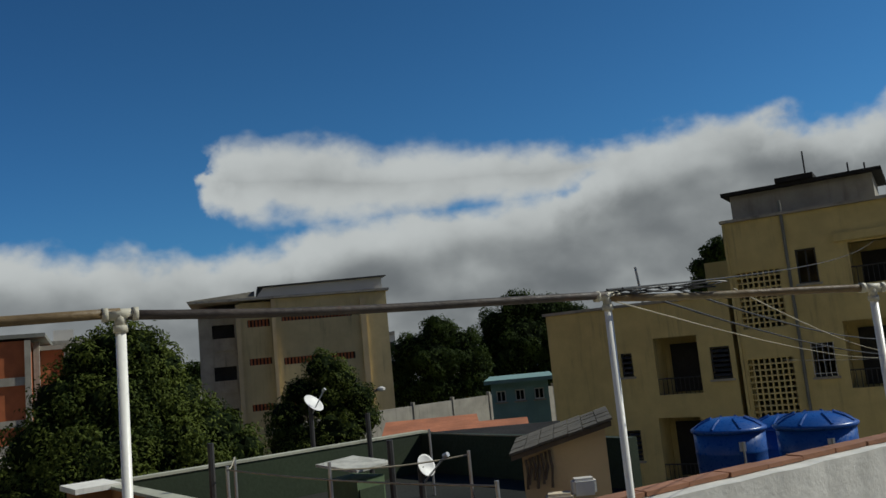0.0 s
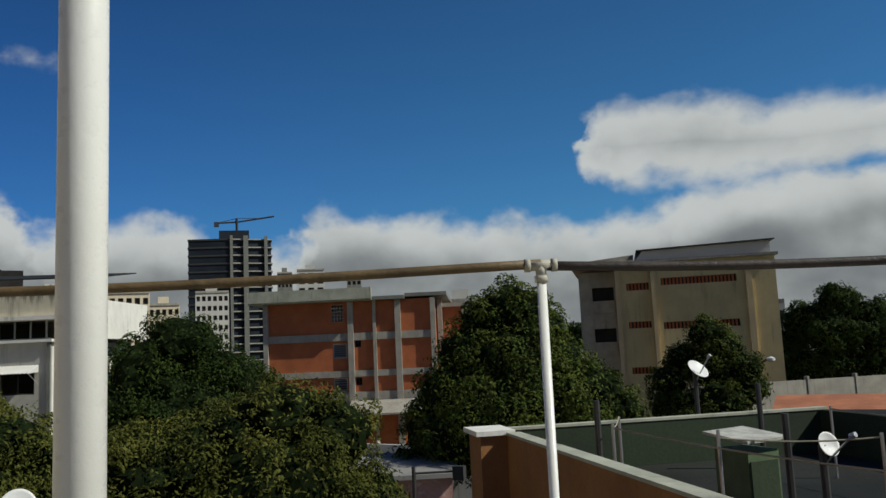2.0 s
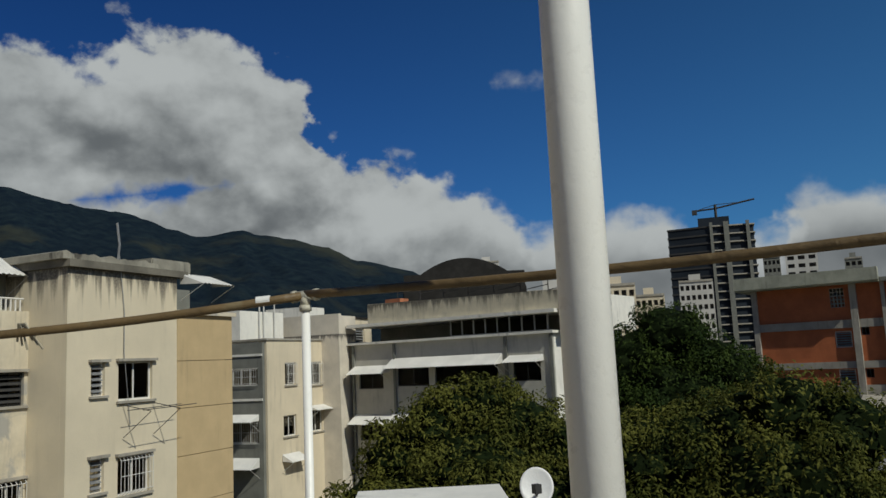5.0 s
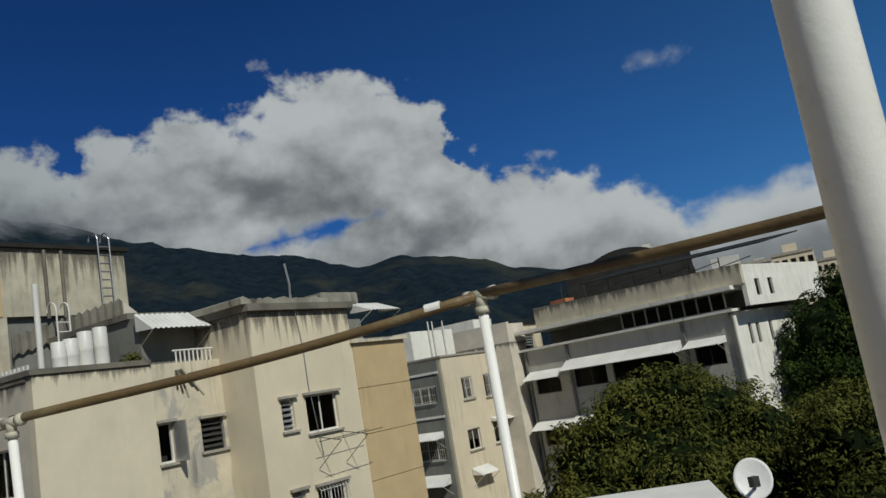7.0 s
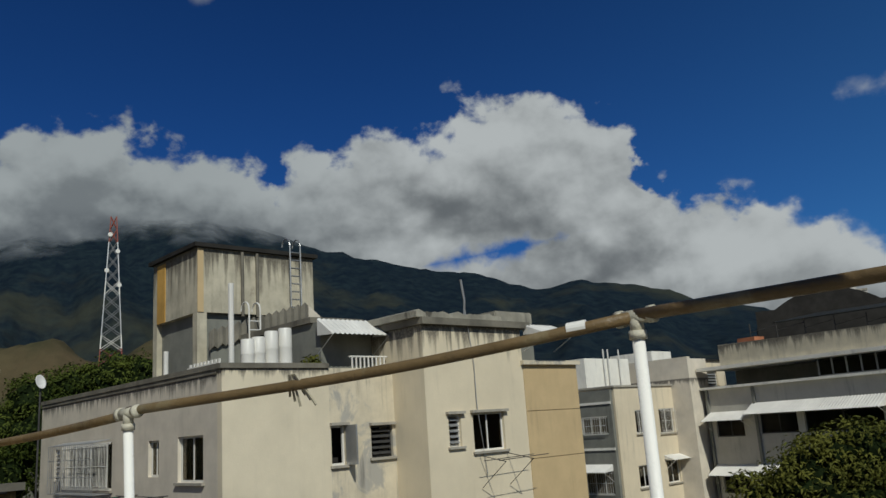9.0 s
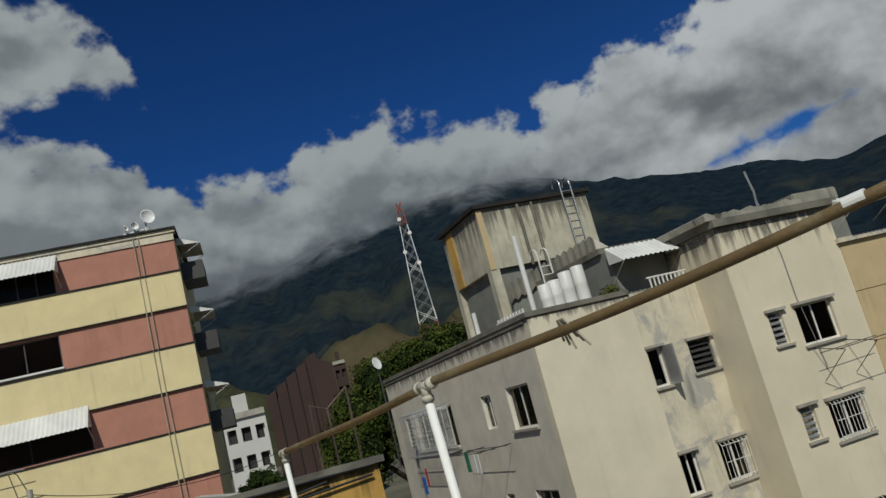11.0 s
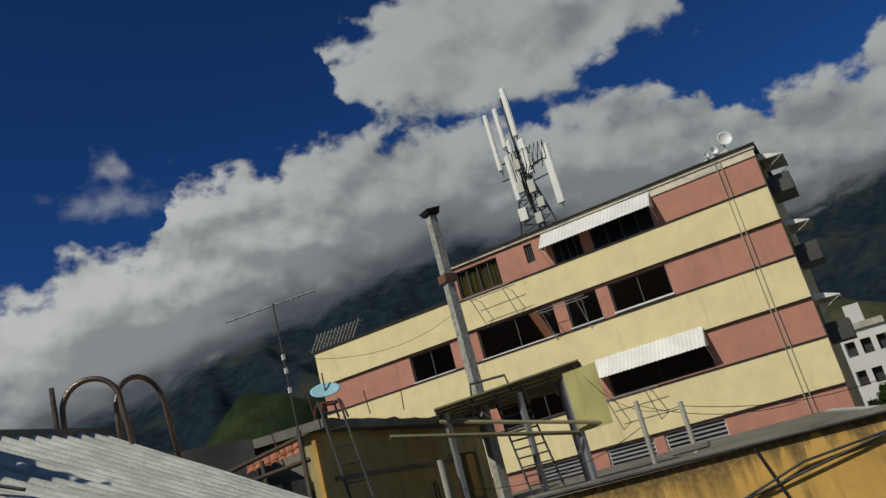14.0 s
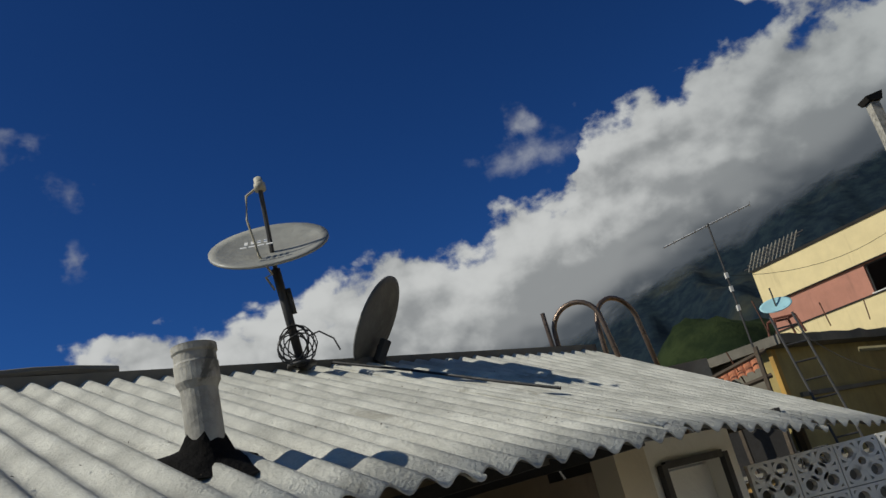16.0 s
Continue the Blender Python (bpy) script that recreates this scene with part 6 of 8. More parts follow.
def neighbour():
    b = thing("neighbour_house", NEIGH, "ochre-painted neighbouring house with stained parapet wall", "building")
    wall(b, "ochre_wall", front(), -14, 3.0, GZ, 12.2, (), M["ochre"], 0.25, "stained ochre parapet wall")
    wall(b, "side_wall", right_side(3.0), 0.253, 20, GZ, 11.98, (), M["pale_grey"], 0.25)
    wall(b, "side_wall", left_side(-14), 0.253, 20, GZ, 11.98, (), M["slab"], 0.25)
    wall(b, "back_wall", front(19.75), -13.7, 2.7, GZ, 11.98, (), M["slab"], 0.25)
    bm = bmesh.new()
    block(bm, -13.7, 2.7, 0.26, 19.7, 11.7, NROOF)
    part("roof", bm, M["slab"], b)
    bm = bmesh.new()
    n = 60
    for i in range(n):
        x0, x1 = -14 + 17.06 * i / n, -14 + 17.06 * (i + 1) / n
        d0, d1 = (0.02 * noise.noise(Vector((x * 2.2, 4, 0))) for x in (x0, x1))
        hexa(bm, [Vector(p) for p in ((x0, -0.07, 12.203), (x1, -0.07, 12.203), (x1, 0.24, 12.203), (x0, 0.24, 12.203), (x0, -0.07 + d0, 12.275 + d0), (x1, -0.07 + d1, 12.275 + d1), (x1, 0.24, 12.27), (x0, 0.24, 12.27))])
    bmesh.ops.remove_doubles(bm, verts=bm.verts, dist=0.001)
    part("coping", bm, M["slab"], b, "mouldy uneven cement coping")
    bm = bmesh.new()
    tube(bm, [(-7.5, -0.05, 12.22), (-2, -0.06, 12.235), (2.9, -0.05, 12.2)], 0.022, 8)
    part("conduit", bm, M["cable"], b)
    for pts in (((2.9, -0.05, 12.1), (1.4, -0.06, 12.02), (-0.2, -0.06, 11.7), (-1.6, -0.06, 11.2), (-3.0, -0.06, 10.6)), ((2.4, -0.05, 12.15), (0.6, -0.06, 11.95), (-0.8, -0.06, 11.5), (-2.4, -0.06, 10.7)), ((0.2, -0.05, 12.2), (0.4, -0.07, 11.5), (0.2, -0.07, 10.8)), ((-4.5, -0.05, 12.25), (-4.6, -0.06, 11.9), (-4.4, -0.06, 11.2))):
        bm = bmesh.new()
        tube(bm, pts, 0.014, 6)
        part("wall_cable", bm, M["cable"], b)
    # knot of cables on the coping
    bm = bmesh.new()
    for k in range(5):
        pts = [Vector((-4.55 + 0.16 * math.sin(3 * t + k), -0.08 - 0.03 * k, 12.25 + 0.16 * math.cos(2.4 * t + 1.3 * k))) for t in (i / 5 for i in range(16))]
        tube(bm, pts, 0.012, 5)
    part("cable_knot", bm, M["cable"], b)


def local(x, y, z):
    p = NEIGH @ Vector((x, y, 0))
    return Vector((p.x, p.y, z))


def penthouse():
    b = thing("roof_house", NEIGH, "shabby yellow rooftop house with a mouldy flat slab", "building")
    x, y0, y1, zt = -6.9, 4.3, 14.5, 14.15
    wall(b, "wall", right_side(x), y0, y1, NROOF, zt, [(11.2, 13.6, NROOF, 13.45)], M["mould"], 0.2)
    # front wall takes the dark slab colour: its shade is painted on
    wall(b, "wall", front(y0), -11.5, x - 0.203, NROOF, zt, [(-10.2, -8.2, 12.6, 13.9)], M["slab"], 0.2)
    wall(b, "wall", front(y1), -11.5, x - 0.203, NROOF, zt, (), M["mould"], 0.2)
    bm = bmesh.new()
    block(bm, x - 0.02, x + 0.06, y0 - 0.06, y0 + 0.08, NROOF, zt - 0.02)
    part("corner_post", bm, M["ochre"], b, "orange-painted corner post")
    bm = bmesh.new()
    n = 26
    for i in range(n):
        a, c = y0 - 0.2 + (y1 - y0 + 0.4) * i / n, y0 - 0.2 + (y1 - y0 + 0.4) * (i + 1) / n
        d0, d1 = (0.05 * noise.noise(Vector((v * 1.7, 2, 0))) for v in (a, c))
        hexa(bm, [Vector(p) for p in ((-11.6, a, zt + 0.003), (x + 0.35 + d0, a, zt + 0.003), (x + 0.35 + d1, c, zt + 0.003), (-11.6, c, zt + 0.003), (-11.6, a, zt + 0.17), (x + 0.35 + d0, a, zt + 0.17 + d0), (x + 0.35 + d1, c, zt + 0.17 + d1), (-11.6, c, zt + 0.17))])
    bmesh.ops.remove_doubles(bm, verts=bm.verts, dist=0.001)
    part("roof_slab", bm, M["slab"], b)
    bm = bmesh.new()
    block(bm, x + 0.003, x + 0.06, y0 + 0.5, y1 - 2.5, 13.25, 13.33)
    part("ledge", bm, M["slab"], b)
    for ya, yb, mat in ((11.25, 11.9, "ochre"), (12.0, 12.35, "rust"), (12.9, 13.55, "ochre")):
        bm = bmesh.new()
        block(bm, x - 0.14, x - 0.1, ya, yb, NROOF, 13.4)
        part("door_leaf", bm, M[mat], b)
    bm = bmesh.new()
    pts = [Vector((x + 0.04, 9.7 + 0.12 * math.cos(a), 12.62 + 0.26 * math.sin(a))) for a in (2 * math.pi * i / 16 for i in range(17))]
    tube(bm, pts, 0.015, 5)
    tube(bm, [(x + 0.04, 9.8, 12.4), (x + 0.05, 9.9, 12.0)], 0.015, 5)
    part("hanging_hose", bm, M["cable"], b)


def leaning_ladder(name, a, c, w, rungs, mat, label, treads=False):
    b = thing(name, Matrix(), label, "ladder")
    a, c = Vector(a), Vector(c)
    side = (c - a).cross(Vector((0, 0, 1))).normalized() * w
    for s in (-0.5, 0.5):
        bm = bmesh.new()
        tube(bm, [a + side * s, c + side * s], 0.022, 6)
        part("rail", bm, M[mat], b)
    for i in range(rungs):
        bm = bmesh.new()
        p = a.lerp(c, (i + 0.6) / (rungs + 0.3))
        if treads:
            e = Vector((c.x - a.x, c.y - a.y, 0)).normalized() * 0.13
            hexa(bm, [p + side * u + e * v + Vector((0, 0, dz)) for dz in (0, 0.03) for u, v in ((-0.5, -1), (0.5, -1), (0.5, 1), (-0.5, 1))])
        else:
            tube(bm, [p - side * 0.5, p + side * 0.5], 0.017, 6)
        part("tread" if treads else "rung", bm, M[mat], b)


def roof_clutter():
    # tall duct
    p = polar(144.0, 19.0, 0)
    b = thing("chimney_duct", pose(p.x, p.y, NROOF), "tall square grey metal chimney duct with a cowl", "chimney")
    for z0, z1, r in ((0, 1.85, 0.115), (1.855, 3.7, 0.11), (3.705, 5.35, 0.105), (5.5, 7.05, 0.105)):
        bm = bmesh.new()
        block(bm, -r, r, -r, r, z0, z1)
        part("duct", bm, M["cement_pipe"], b)
    bm = bmesh.new()
    block(bm, -0.17, 0.17, -0.16, 0.16, 5.3, 5.497)
    part("duct_band", bm, M["rust"], b)
    bm = bmesh.new()
    hexa(bm, [Vector(q) for q in ((-0.16, -0.16, 7.07), (0.16, -0.16, 7.07), (0.16, 0.16, 7.07), (-0.16, 0.16, 7.07), (-0.21, -0.19, 7.26), (0.21, -0.19, 7.18), (0.21, 0.19, 7.18), (-0.21, 0.19, 7.26))])
    part("cowl", bm, M["grime"], b)
    # canopy of fibre sheet over the stair
    b = thing("canopy", Matrix(), "yellow-green fibre sheet canopy on thin posts", "canopy")
    roof = [polar(147.2, 20.5, 14.2), polar(136.2, 20.0, 14.12), polar(136.6, 16.6, 14.36), polar(147.2, 16.6, 14.16)]
    for i in range(7):
        bm = bmesh.new()
        f0, f1 = i / 7, (i + 0.94) / 7
        tilt = 0.02 * (i % 3)
        ring = [roof[0].lerp(roof[3], f0), roof[1].lerp(roof[2], f0), roof[1].lerp(roof[2], f1), roof[0].lerp(roof[3], f1)]
        hexa(bm, [q + Vector((0, 0, dz + tilt)) for dz in (0.0, 0.035) for q in ring])
        part("roof_plank", bm, M["planks"], b)
    for i in range(6):
        bm = bmesh.new()
        f = 0.04 + i * 0.184
        p, q = roof[0].lerp(roof[1], f), roof[3].lerp(roof[2], f)
        hexa(bm, [v + Vector((dx, 0, dz)) for dz in (-0.09, -0.003) for v, dx in ((p, -0.03), (p, 0.03), (q, 0.03), (q, -0.03))])
        part("joist", bm, M["frame_dark"], b)
    bm = bmesh.new()
    c0, c1 = polar(137.9, 16.7, 0), polar(135.5, 16.2, 0)
    for i in range(14):
        f0, f1 = i / 14, (i + 1) / 14
        a, c = c0.lerp(c1, f0), c0.lerp(c1, f1)
        off = heading(136 + 180) * (0.008 * (i % 2))
        hexa(bm, [Vector((q.x + o.x, q.y + o.y, z)) for z in (13.0, 14.2) for q, o in ((a, off), (c, -off), (c, -off + heading(136) * 0.02), (a, off + heading(136) * 0.02))])
    bmesh.ops.remove_doubles(bm, verts=bm.verts, dist=0.03)
    part("side_sheet", bm, M["olive_sheet"], b)
    for az, d, zt in ((146.5, 17.2, 14.1), (141.2, 17.0, 14.1), (137.8, 16.8, 14.2), (138.3, 18.5, 14.3)):
        q = polar(az, d, 0)
        bm = bmesh.new()
        block(bm, q.x - 0.05, q.x + 0.05, q.y - 0.05, q.y + 0.05, NROOF, zt)
        part("post", bm, M["frame_grey"], b)
    bm = bmesh.new()
    for a, c in ((polar(150.5, 15.2, 13.75), polar(137.9, 16.6, 13.0)), (polar(147, 17.1, 13.95), polar(136, 16.4, 13.05))):
        tube(bm, [a, c], 0.045, 6)
    part("beam", bm, M["planks"], b)
    bm = bmesh.new()
    g = [polar(144.5, 16.8, 14.1), polar(144.3, 16.8, 14.5), polar(141.8, 16.8, 14.5), polar(141.6, 16.8, 14.15)]
    tube(bm, g, 0.03, 6)
    part("guard_rail", bm, M["frame_dark"], b)
    leaning_ladder("steel_stair", polar(140.9, 16.2, NROOF), polar(141.9, 18.0, 14.05), 0.65, 11, "frame_dark", "steep dark steel stair up to the canopy", True)
    leaning_ladder("ladder", polar(152.7, 13.6, NROOF), polar(154.1, 14.6, 14.6), 0.38, 8, "frame_dark", "rusty ladder leaning on the rooftop house")
    # poles with wires along the parapet
    for az, d, z in ((133.2, 10.2, 13.0), (130.4, 10.0, 12.85), (147.2, 10.6, 12.95)):
        q = polar(az, d, 0)
        bm = bmesh.new()
        tube(bm, [(q.x, q.y, NROOF), (q.x, q.y, z)], 0.03 if az < 140 else 0.04, 8)
        tagged(obj("roof_post", bm, M["concrete"]), "short grey cement post on the neighbour roof", "post", "posts on the neighbour roof")
    # blue dish on its red stand
    foot = polar(154.2, 15.6, 14.33)
    b = thing("satellite_dish", Matrix.Translation(foot), "pale blue satellite dish on a red angle-iron stand", "satellite dish")
    bm = bmesh.new()
    dish_mesh(bm, 0.29, 0.19, 0.03, aim((0, 0, 0.6), (0.3, 0.65, 0.6)))
    part("reflector", bm, M["dish_blue"], b, "", True)
    bm = bmesh.new()
    tube(bm, [(0, 0, 0.5), (0, 0, 0.95)], 0.014, 6)
    part("feed_arm", bm, M["frame_dark"], b)
    bm = bmesh.new()
    for dx, dy in ((-0.2, -0.15), (0.2, -0.15), (0.2, 0.15), (-0.2, 0.15)):
        tube(bm, [(dx * 1.3, dy * 1.3, 0.0), (dx, dy, 0.35)], 0.022, 5)
    for a, c in (((-0.2, -0.15), (0.2, -0.15)), ((0.2, -0.15), (0.2, 0.15)), ((0.2, 0.15), (-0.2, 0.15)), ((-0.2, 0.15), (-0.2, -0.15))):
        tube(bm, [(*a, 0.35), (*c, 0.35)], 0.022, 5)
    part("stand", bm, M["rusty_red"], b)
    # television aerial
    foot = polar(156.5, 14.4, NROOF)
    b = thing("television_aerial", Matrix.Translation(foot), "thin television aerial with a long boom", "aerial")
    bm = bmesh.new()
    tube(bm, [(0, 0, 0), (0, 0, 4.55)], 0.016, 6)
    part("mast", bm, M["frame_dark"], b)
    bm = bmesh.new()
    a, c = polar(159.9, 14.5, 16.36) - foot, polar(153.4, 14.4, 16.58) - foot
    tube(bm, [a, c], 0.016, 6)
    part("boom", bm, M["frame_grey"], b)
    for i in range(9):
        bm = bmesh.new()
        q = a.lerp(c, i / 8)
        e = heading(156) * (0.16 + 0.02 * i)
        tube(bm, [q - e * 0.6, q + e * 0.6], 0.004, 5)
        part("element", bm, M["frame_grey"], b)
    for z in (2.9, 3.25, 3.5):
        bm = bmesh.new()
        block(bm, -0.025, 0.025, -0.025, 0.025, z, z + 0.1)
        part("mast_clamp", bm, M["plastic_white"], b)
    # ruined tiled lean-to and grey wall to the side
    b = thing("tiled_lean_to", Matrix(), "collapsing lean-to with a few terracotta tiles", "shed")
    for i in range(7):
        for j in range(2):
            bm = bmesh.new()
            c = polar(160.0 - 0.55 * i, 13.2 + 0.35 * j, 13.55 + 0.12 * j + 0.02 * i)
            d = heading(157)
            e = heading(67)
            pts = []
            for k in range(7):
                an = math.pi * k / 6
                pts.append((e * (0.07 * math.cos(an)), Vector((0, 0, 0.05 * math.sin(an)))))
            for (e0, z0), (e1, z1) in zip(pts, pts[1:]):
                quad(bm, c + e0 + z0, c + e1 + z1, c + e1 + z1 + d * 0.4 + Vector((0, 0, 0.13)), c + e0 + z0 + d * 0.4 + Vector((0, 0, 0.13)))
            part("roof_tile", bm, M["terracotta"], b)
    bm = bmesh.new()
    for a, c in ((polar(162.0, 13.0, 13.62), polar(155.9, 13.6, 14.0)), (polar(161.0, 12.8, 13.4), polar(156, 13.0, 13.55)), (polar(159, 13, 12.0), polar(159.2, 13, 13.7)), (polar(156.5, 12.8, 12.0), polar(156.4, 12.8, 14.0))):
        tube(bm, [a, c], 0.04, 5)
    part("timber", bm, M["bark"], b)
    # box in near-black: the lean-to's dark inside is put into its colour
    bm = bmesh.new()
    a, c = polar(161.5, 13.2, 0), polar(156.2, 13.2, 0)
    hexa(bm, [Vector((q.x, q.y, z)) for z in (NROOF, 13.3) for q in (a, c, c + heading(158) * 1.5, a + heading(158) * 1.5)])
    part("shed_wall", bm, M["dark"], b)
    bm = bmesh.new()
    a, c = polar(172, 13.5, 0), polar(159.6, 14.5, 0)
    hexa(bm, [Vector((q.x, q.y, z)) for z in (GZ, 14.25) for q in (a, c, c + heading(165) * 5, a + heading(165) * 5)])
    tagged(obj("grey_house", bm, M["slab"]), "low grey house wall stained with mould", "building")
    bm = bmesh.new()
    for i in range(3):
        az = (113.2, 114.3, 111.7)[i]
        q = polar(az, 19.5, 0)
        tube(bm, [(q.x, q.y, 11.9), (q.x, q.y, 13.3 + 0.2 * i)], 0.028, 8)
    tube(bm, [polar(114.3, 19.5, 13.45), polar(113.2, 19.5, 13.3), polar(111.7, 19.5, 13.68)], 0.022, 6)
    tagged(obj("pole_frame", bm, M["hoop_steel"]), "three browned pipe poles joined by a thin bar", "frame")


def roof_junk():
    """Loose boards, rods and slack wires on the neighbour roof."""
    rnd = random.Random(21)
    for k in range(7):
        bm = bmesh.new()
        x, y = -7.6 + 0.1 * k, 5.0 + 1.1 * k + rnd.uniform(-0.2, 0.2)
        a = Vector((x, y, 14.36))
        d = Vector((rnd.uniform(-0.6, -0.2), rnd.uniform(0.4, 0.9), rnd.uniform(0.0, 0.05)))
        e = Vector((0.09, 0.02, 0))
        hexa(bm, [NEIGH @ (v + Vector((0, 0, dz))) for dz in (0, 0.05) for v in (a, a + d, a + d + e, a + e)])
        tagged(obj("loose_board", bm, M["bark"]), "dark loose board lying on the mouldy slab", "board", "boards on the slab")
    for az, d, z0, z1, lean in ((155.2, 14.9, 14.3, 15.5, 0.12), (151.5, 15.6, 14.3, 15.05, 0.05), (149.2, 16.4, 14.3, 14.95, -0.04), (157.6, 13.6, 13.4, 14.6, 0.2)):
        p = polar(az, d, z0)
        bm = bmesh.new()
        tube(bm, [p, p + Vector((lean, lean * 0.4, (z1 - z0) * 0.6))], 0.012, 5)
        tagged(obj("steel_rod", bm, M["rust"]), "rusty reinforcing rod sticking up from the slab", "rod", "rods on the slab")
    for a, c, sag in ((polar(133.2, 10.2, 12.95), polar(123.5, 9.9, 12.5), 0.12), (polar(133.2, 10.2, 12.7), polar(147.2, 10.6, 12.6), 0.25), (polar(136.5, 16.4, 14.0), polar(130.4, 10.0, 12.8), 0.3), (polar(147.2, 10.6, 12.9), polar(154.0, 14.5, 14.5), 0.3), (polar(156.5, 14.4, 15.5), polar(144.0, 18.9, 16.5), 0.4), (polar(130.4, 10.0, 12.8), polar(116.0, 12.0, 12.6), 0.2)):
        bm = bmesh.new()
        tube(bm, arc_sag(a, c, sag, 12), 0.0045, 5)
        tagged(obj("slack_wire", bm, M["cable"]), "slack black wire strung over the neighbour roof", "wire", "wires over the roof")
    for x, w in ((-8.2, 0.5), (-6.4, 0.35), (-3.2, 0.3), (-0.6, 0.4)):
        bm = bmesh.new()
        block(bm, x, x + w, 0.05, 0.28, 12.3, 12.37)
        bmesh.ops.bevel(bm, geom=bm.edges[:], offset=0.015, segments=1, affect="EDGES")
        o = obj("cement_block", bm, M["slab"])
        o.matrix_world = NEIGH
        tagged(o, "mouldy cement lump on the wall coping", "block", "lumps on the coping")


def antenna_group():
    """Mobile-phone antennas, their lattice base and cables on the striped building."""
    b = thing("cell_antenna", frame_of(-28.36, -17.22, 119), "cluster of white mobile antennas on a steel lattice", "antenna")
    z0 = 22.36
    bm = bmesh.new()
    for dx, dy in ((-0.45, 1.0), (0.45, 1.0), (0, 1.8)):
        tube(bm, [(-9.7 + dx * 2.2, dy * 1.4 - 0.4, z0), (-9.7 + dx * 0.4, dy, z0 + 3.6)], 0.05, 6)
    for i in range(9):
        z = z0 + 0.4 * i
        tube(bm, [(-10.5 + 0.06 * i, 1.0, z), (-8.9 - 0.06 * i, 1.0, z + 0.4)], 0.03, 5)
        tube(bm, [(-8.9 - 0.06 * i, 1.0, z), (-10.5 + 0.06 * i, 1.0, z + 0.4)], 0.03, 5)
    tube(bm, [(-9.7, 1.2, z0), (-9.7, 1.2, z0 + 7.2)], 0.07, 8)
    for z in (2.6, 3.4):
        tube(bm, [(-9.7, 1.1, z0 + z), (-8.2, 1.1, z0 + z + 0.1)], 0.035, 5)
        tube(bm, [(-10.8, 1.1, z0 + z + 0.6), (-9.2, 1.1, z0 + z + 0.6)], 0.035, 5)
    part("lattice", bm, M["frame_dark"], b)
    for x, za, zb, w in ((-9.4, 4.9, 7.5, 0.16), (-10.6, 3.6, 6.6, 0.13), (-10.05, 4.6, 6.7, 0.13), (-10.15, 1.9, 4.2, 0.15), (-9.25, 2.9, 4.7, 0.2), (-9.85, 2.6, 4.9, 0.13), (-8.25, 1.0, 4.0, 0.22), (-9.1, 3.2, 4.3, 0.12)):
        bm = bmesh.new()
        block(bm, x - w * 0.8, x + w * 0.8, 0.72, 0.9, z0 + za, z0 + zb)
        bmesh.ops.bevel(bm, geom=bm.edges[:], offset=0.04, segments=2, affect="EDGES")
        pan = part("antenna_panel", bm, M["plastic_white"], b, "long white antenna panel")
        bm = bmesh.new()
        tube(bm, [(x, 0.95, z0 + za - 0.3), (x, 0.95, z0 + zb - 0.2)], 0.035, 6)
        part("mount_pipe", bm, M["frame_grey"], pan)
    for k in range(9):
        bm = bmesh.new()
        x = -10.2 + 0.2 * k
        tube(bm, [(x, 0.8, z0 + 4.6 - 0.2 * k), (x + 0.35, 0.7, z0 + 4.2), (x + 0.3, 0.7, z0 + 3.3), (-9.7, 0.8, z0 + 1.6 + 0.2 * k), (-9.6, 0.9, z0)], 0.025, 5)
        part("feeder_cable", bm, M["cable"], b)
    bm = bmesh.new()
    block(bm, -10.35, -9.95, 0.7, 1.0, z0 + 0.9, z0 + 1.5)
    part("radio_box", bm, M["plastic_white"], b)
    for x, z, h in ((-9.45, 0.5, 0.5), (-9.9, 2.2, 0.55), (-9.35, 2.0, 0.6), (-9.75, 3.3, 0.5), (-9.15, 1.2, 0.45)):
        bm = bmesh.new()
        block(bm, x - 0.16, x + 0.16, 0.66, 0.9, z0 + z, z0 + z + h)
        part("radio_box", bm, M["pale_grey"], b)
    c = thing("roof_lamp", frame_of(-28.36, -17.22, 119), "floodlights and a small white dish at the roof corner", "lamp")
    for x, z, r in ((-0.85, 23.05, 0.3), (-1.4, 22.75, 0.16), (-1.75, 22.7, 0.1)):
        bm = bmesh.new()
        dish_mesh(bm, r, r, 0.12, aim((x, 0.3, z), (0.4, -0.9, 0.1)))
        part("lamp_head", bm, M["dish_white"], c, "", True)
    bm = bmesh.new()
    for x in (-0.95, -1.4, -1.75):
        tube(bm, [(x, 0.35, 22.36), (x, 0.35, 22.9)], 0.04, 6)
    tube(bm, [(-1.9, 0.35, 22.5), (-0.8, 0.35, 22.6)], 0.04, 6)
    part("lamp_arm", bm, M["plastic_white"], c)
    d = thing("grid_aerial", frame_of(-28.36, -17.22, 119), "grid aerial with many rods on the roof end", "aerial")
    for j in range(4):
        bm = bmesh.new()
        tube(bm, [(-23.4 + 0.25 * j, 0.5, 21.1 + 0.14 * j), (-20.4 + 0.25 * j, 0.5, 21.2 + 0.14 * j)], 0.03, 5)
        part("rod", bm, M["frame_dark"], d)
    for j in range(12):
        bm = bmesh.new()
        tube(bm, [(-23.2 + 0.24 * j, 0.5, 20.95), (-22.6 + 0.24 * j, 0.5, 21.75)], 0.03, 5)
        part("rod", bm, M["concrete"], d)
    bm = bmesh.new()
    tube(bm, [(-21.8, 0.5, 20.8), (-21.8, 0.5, 21.7)], 0.04, 6)
    part("mast", bm, M["frame_dark"], d)


neighbour()
penthouse()
roof_clutter()
roof_junk()
antenna_group()


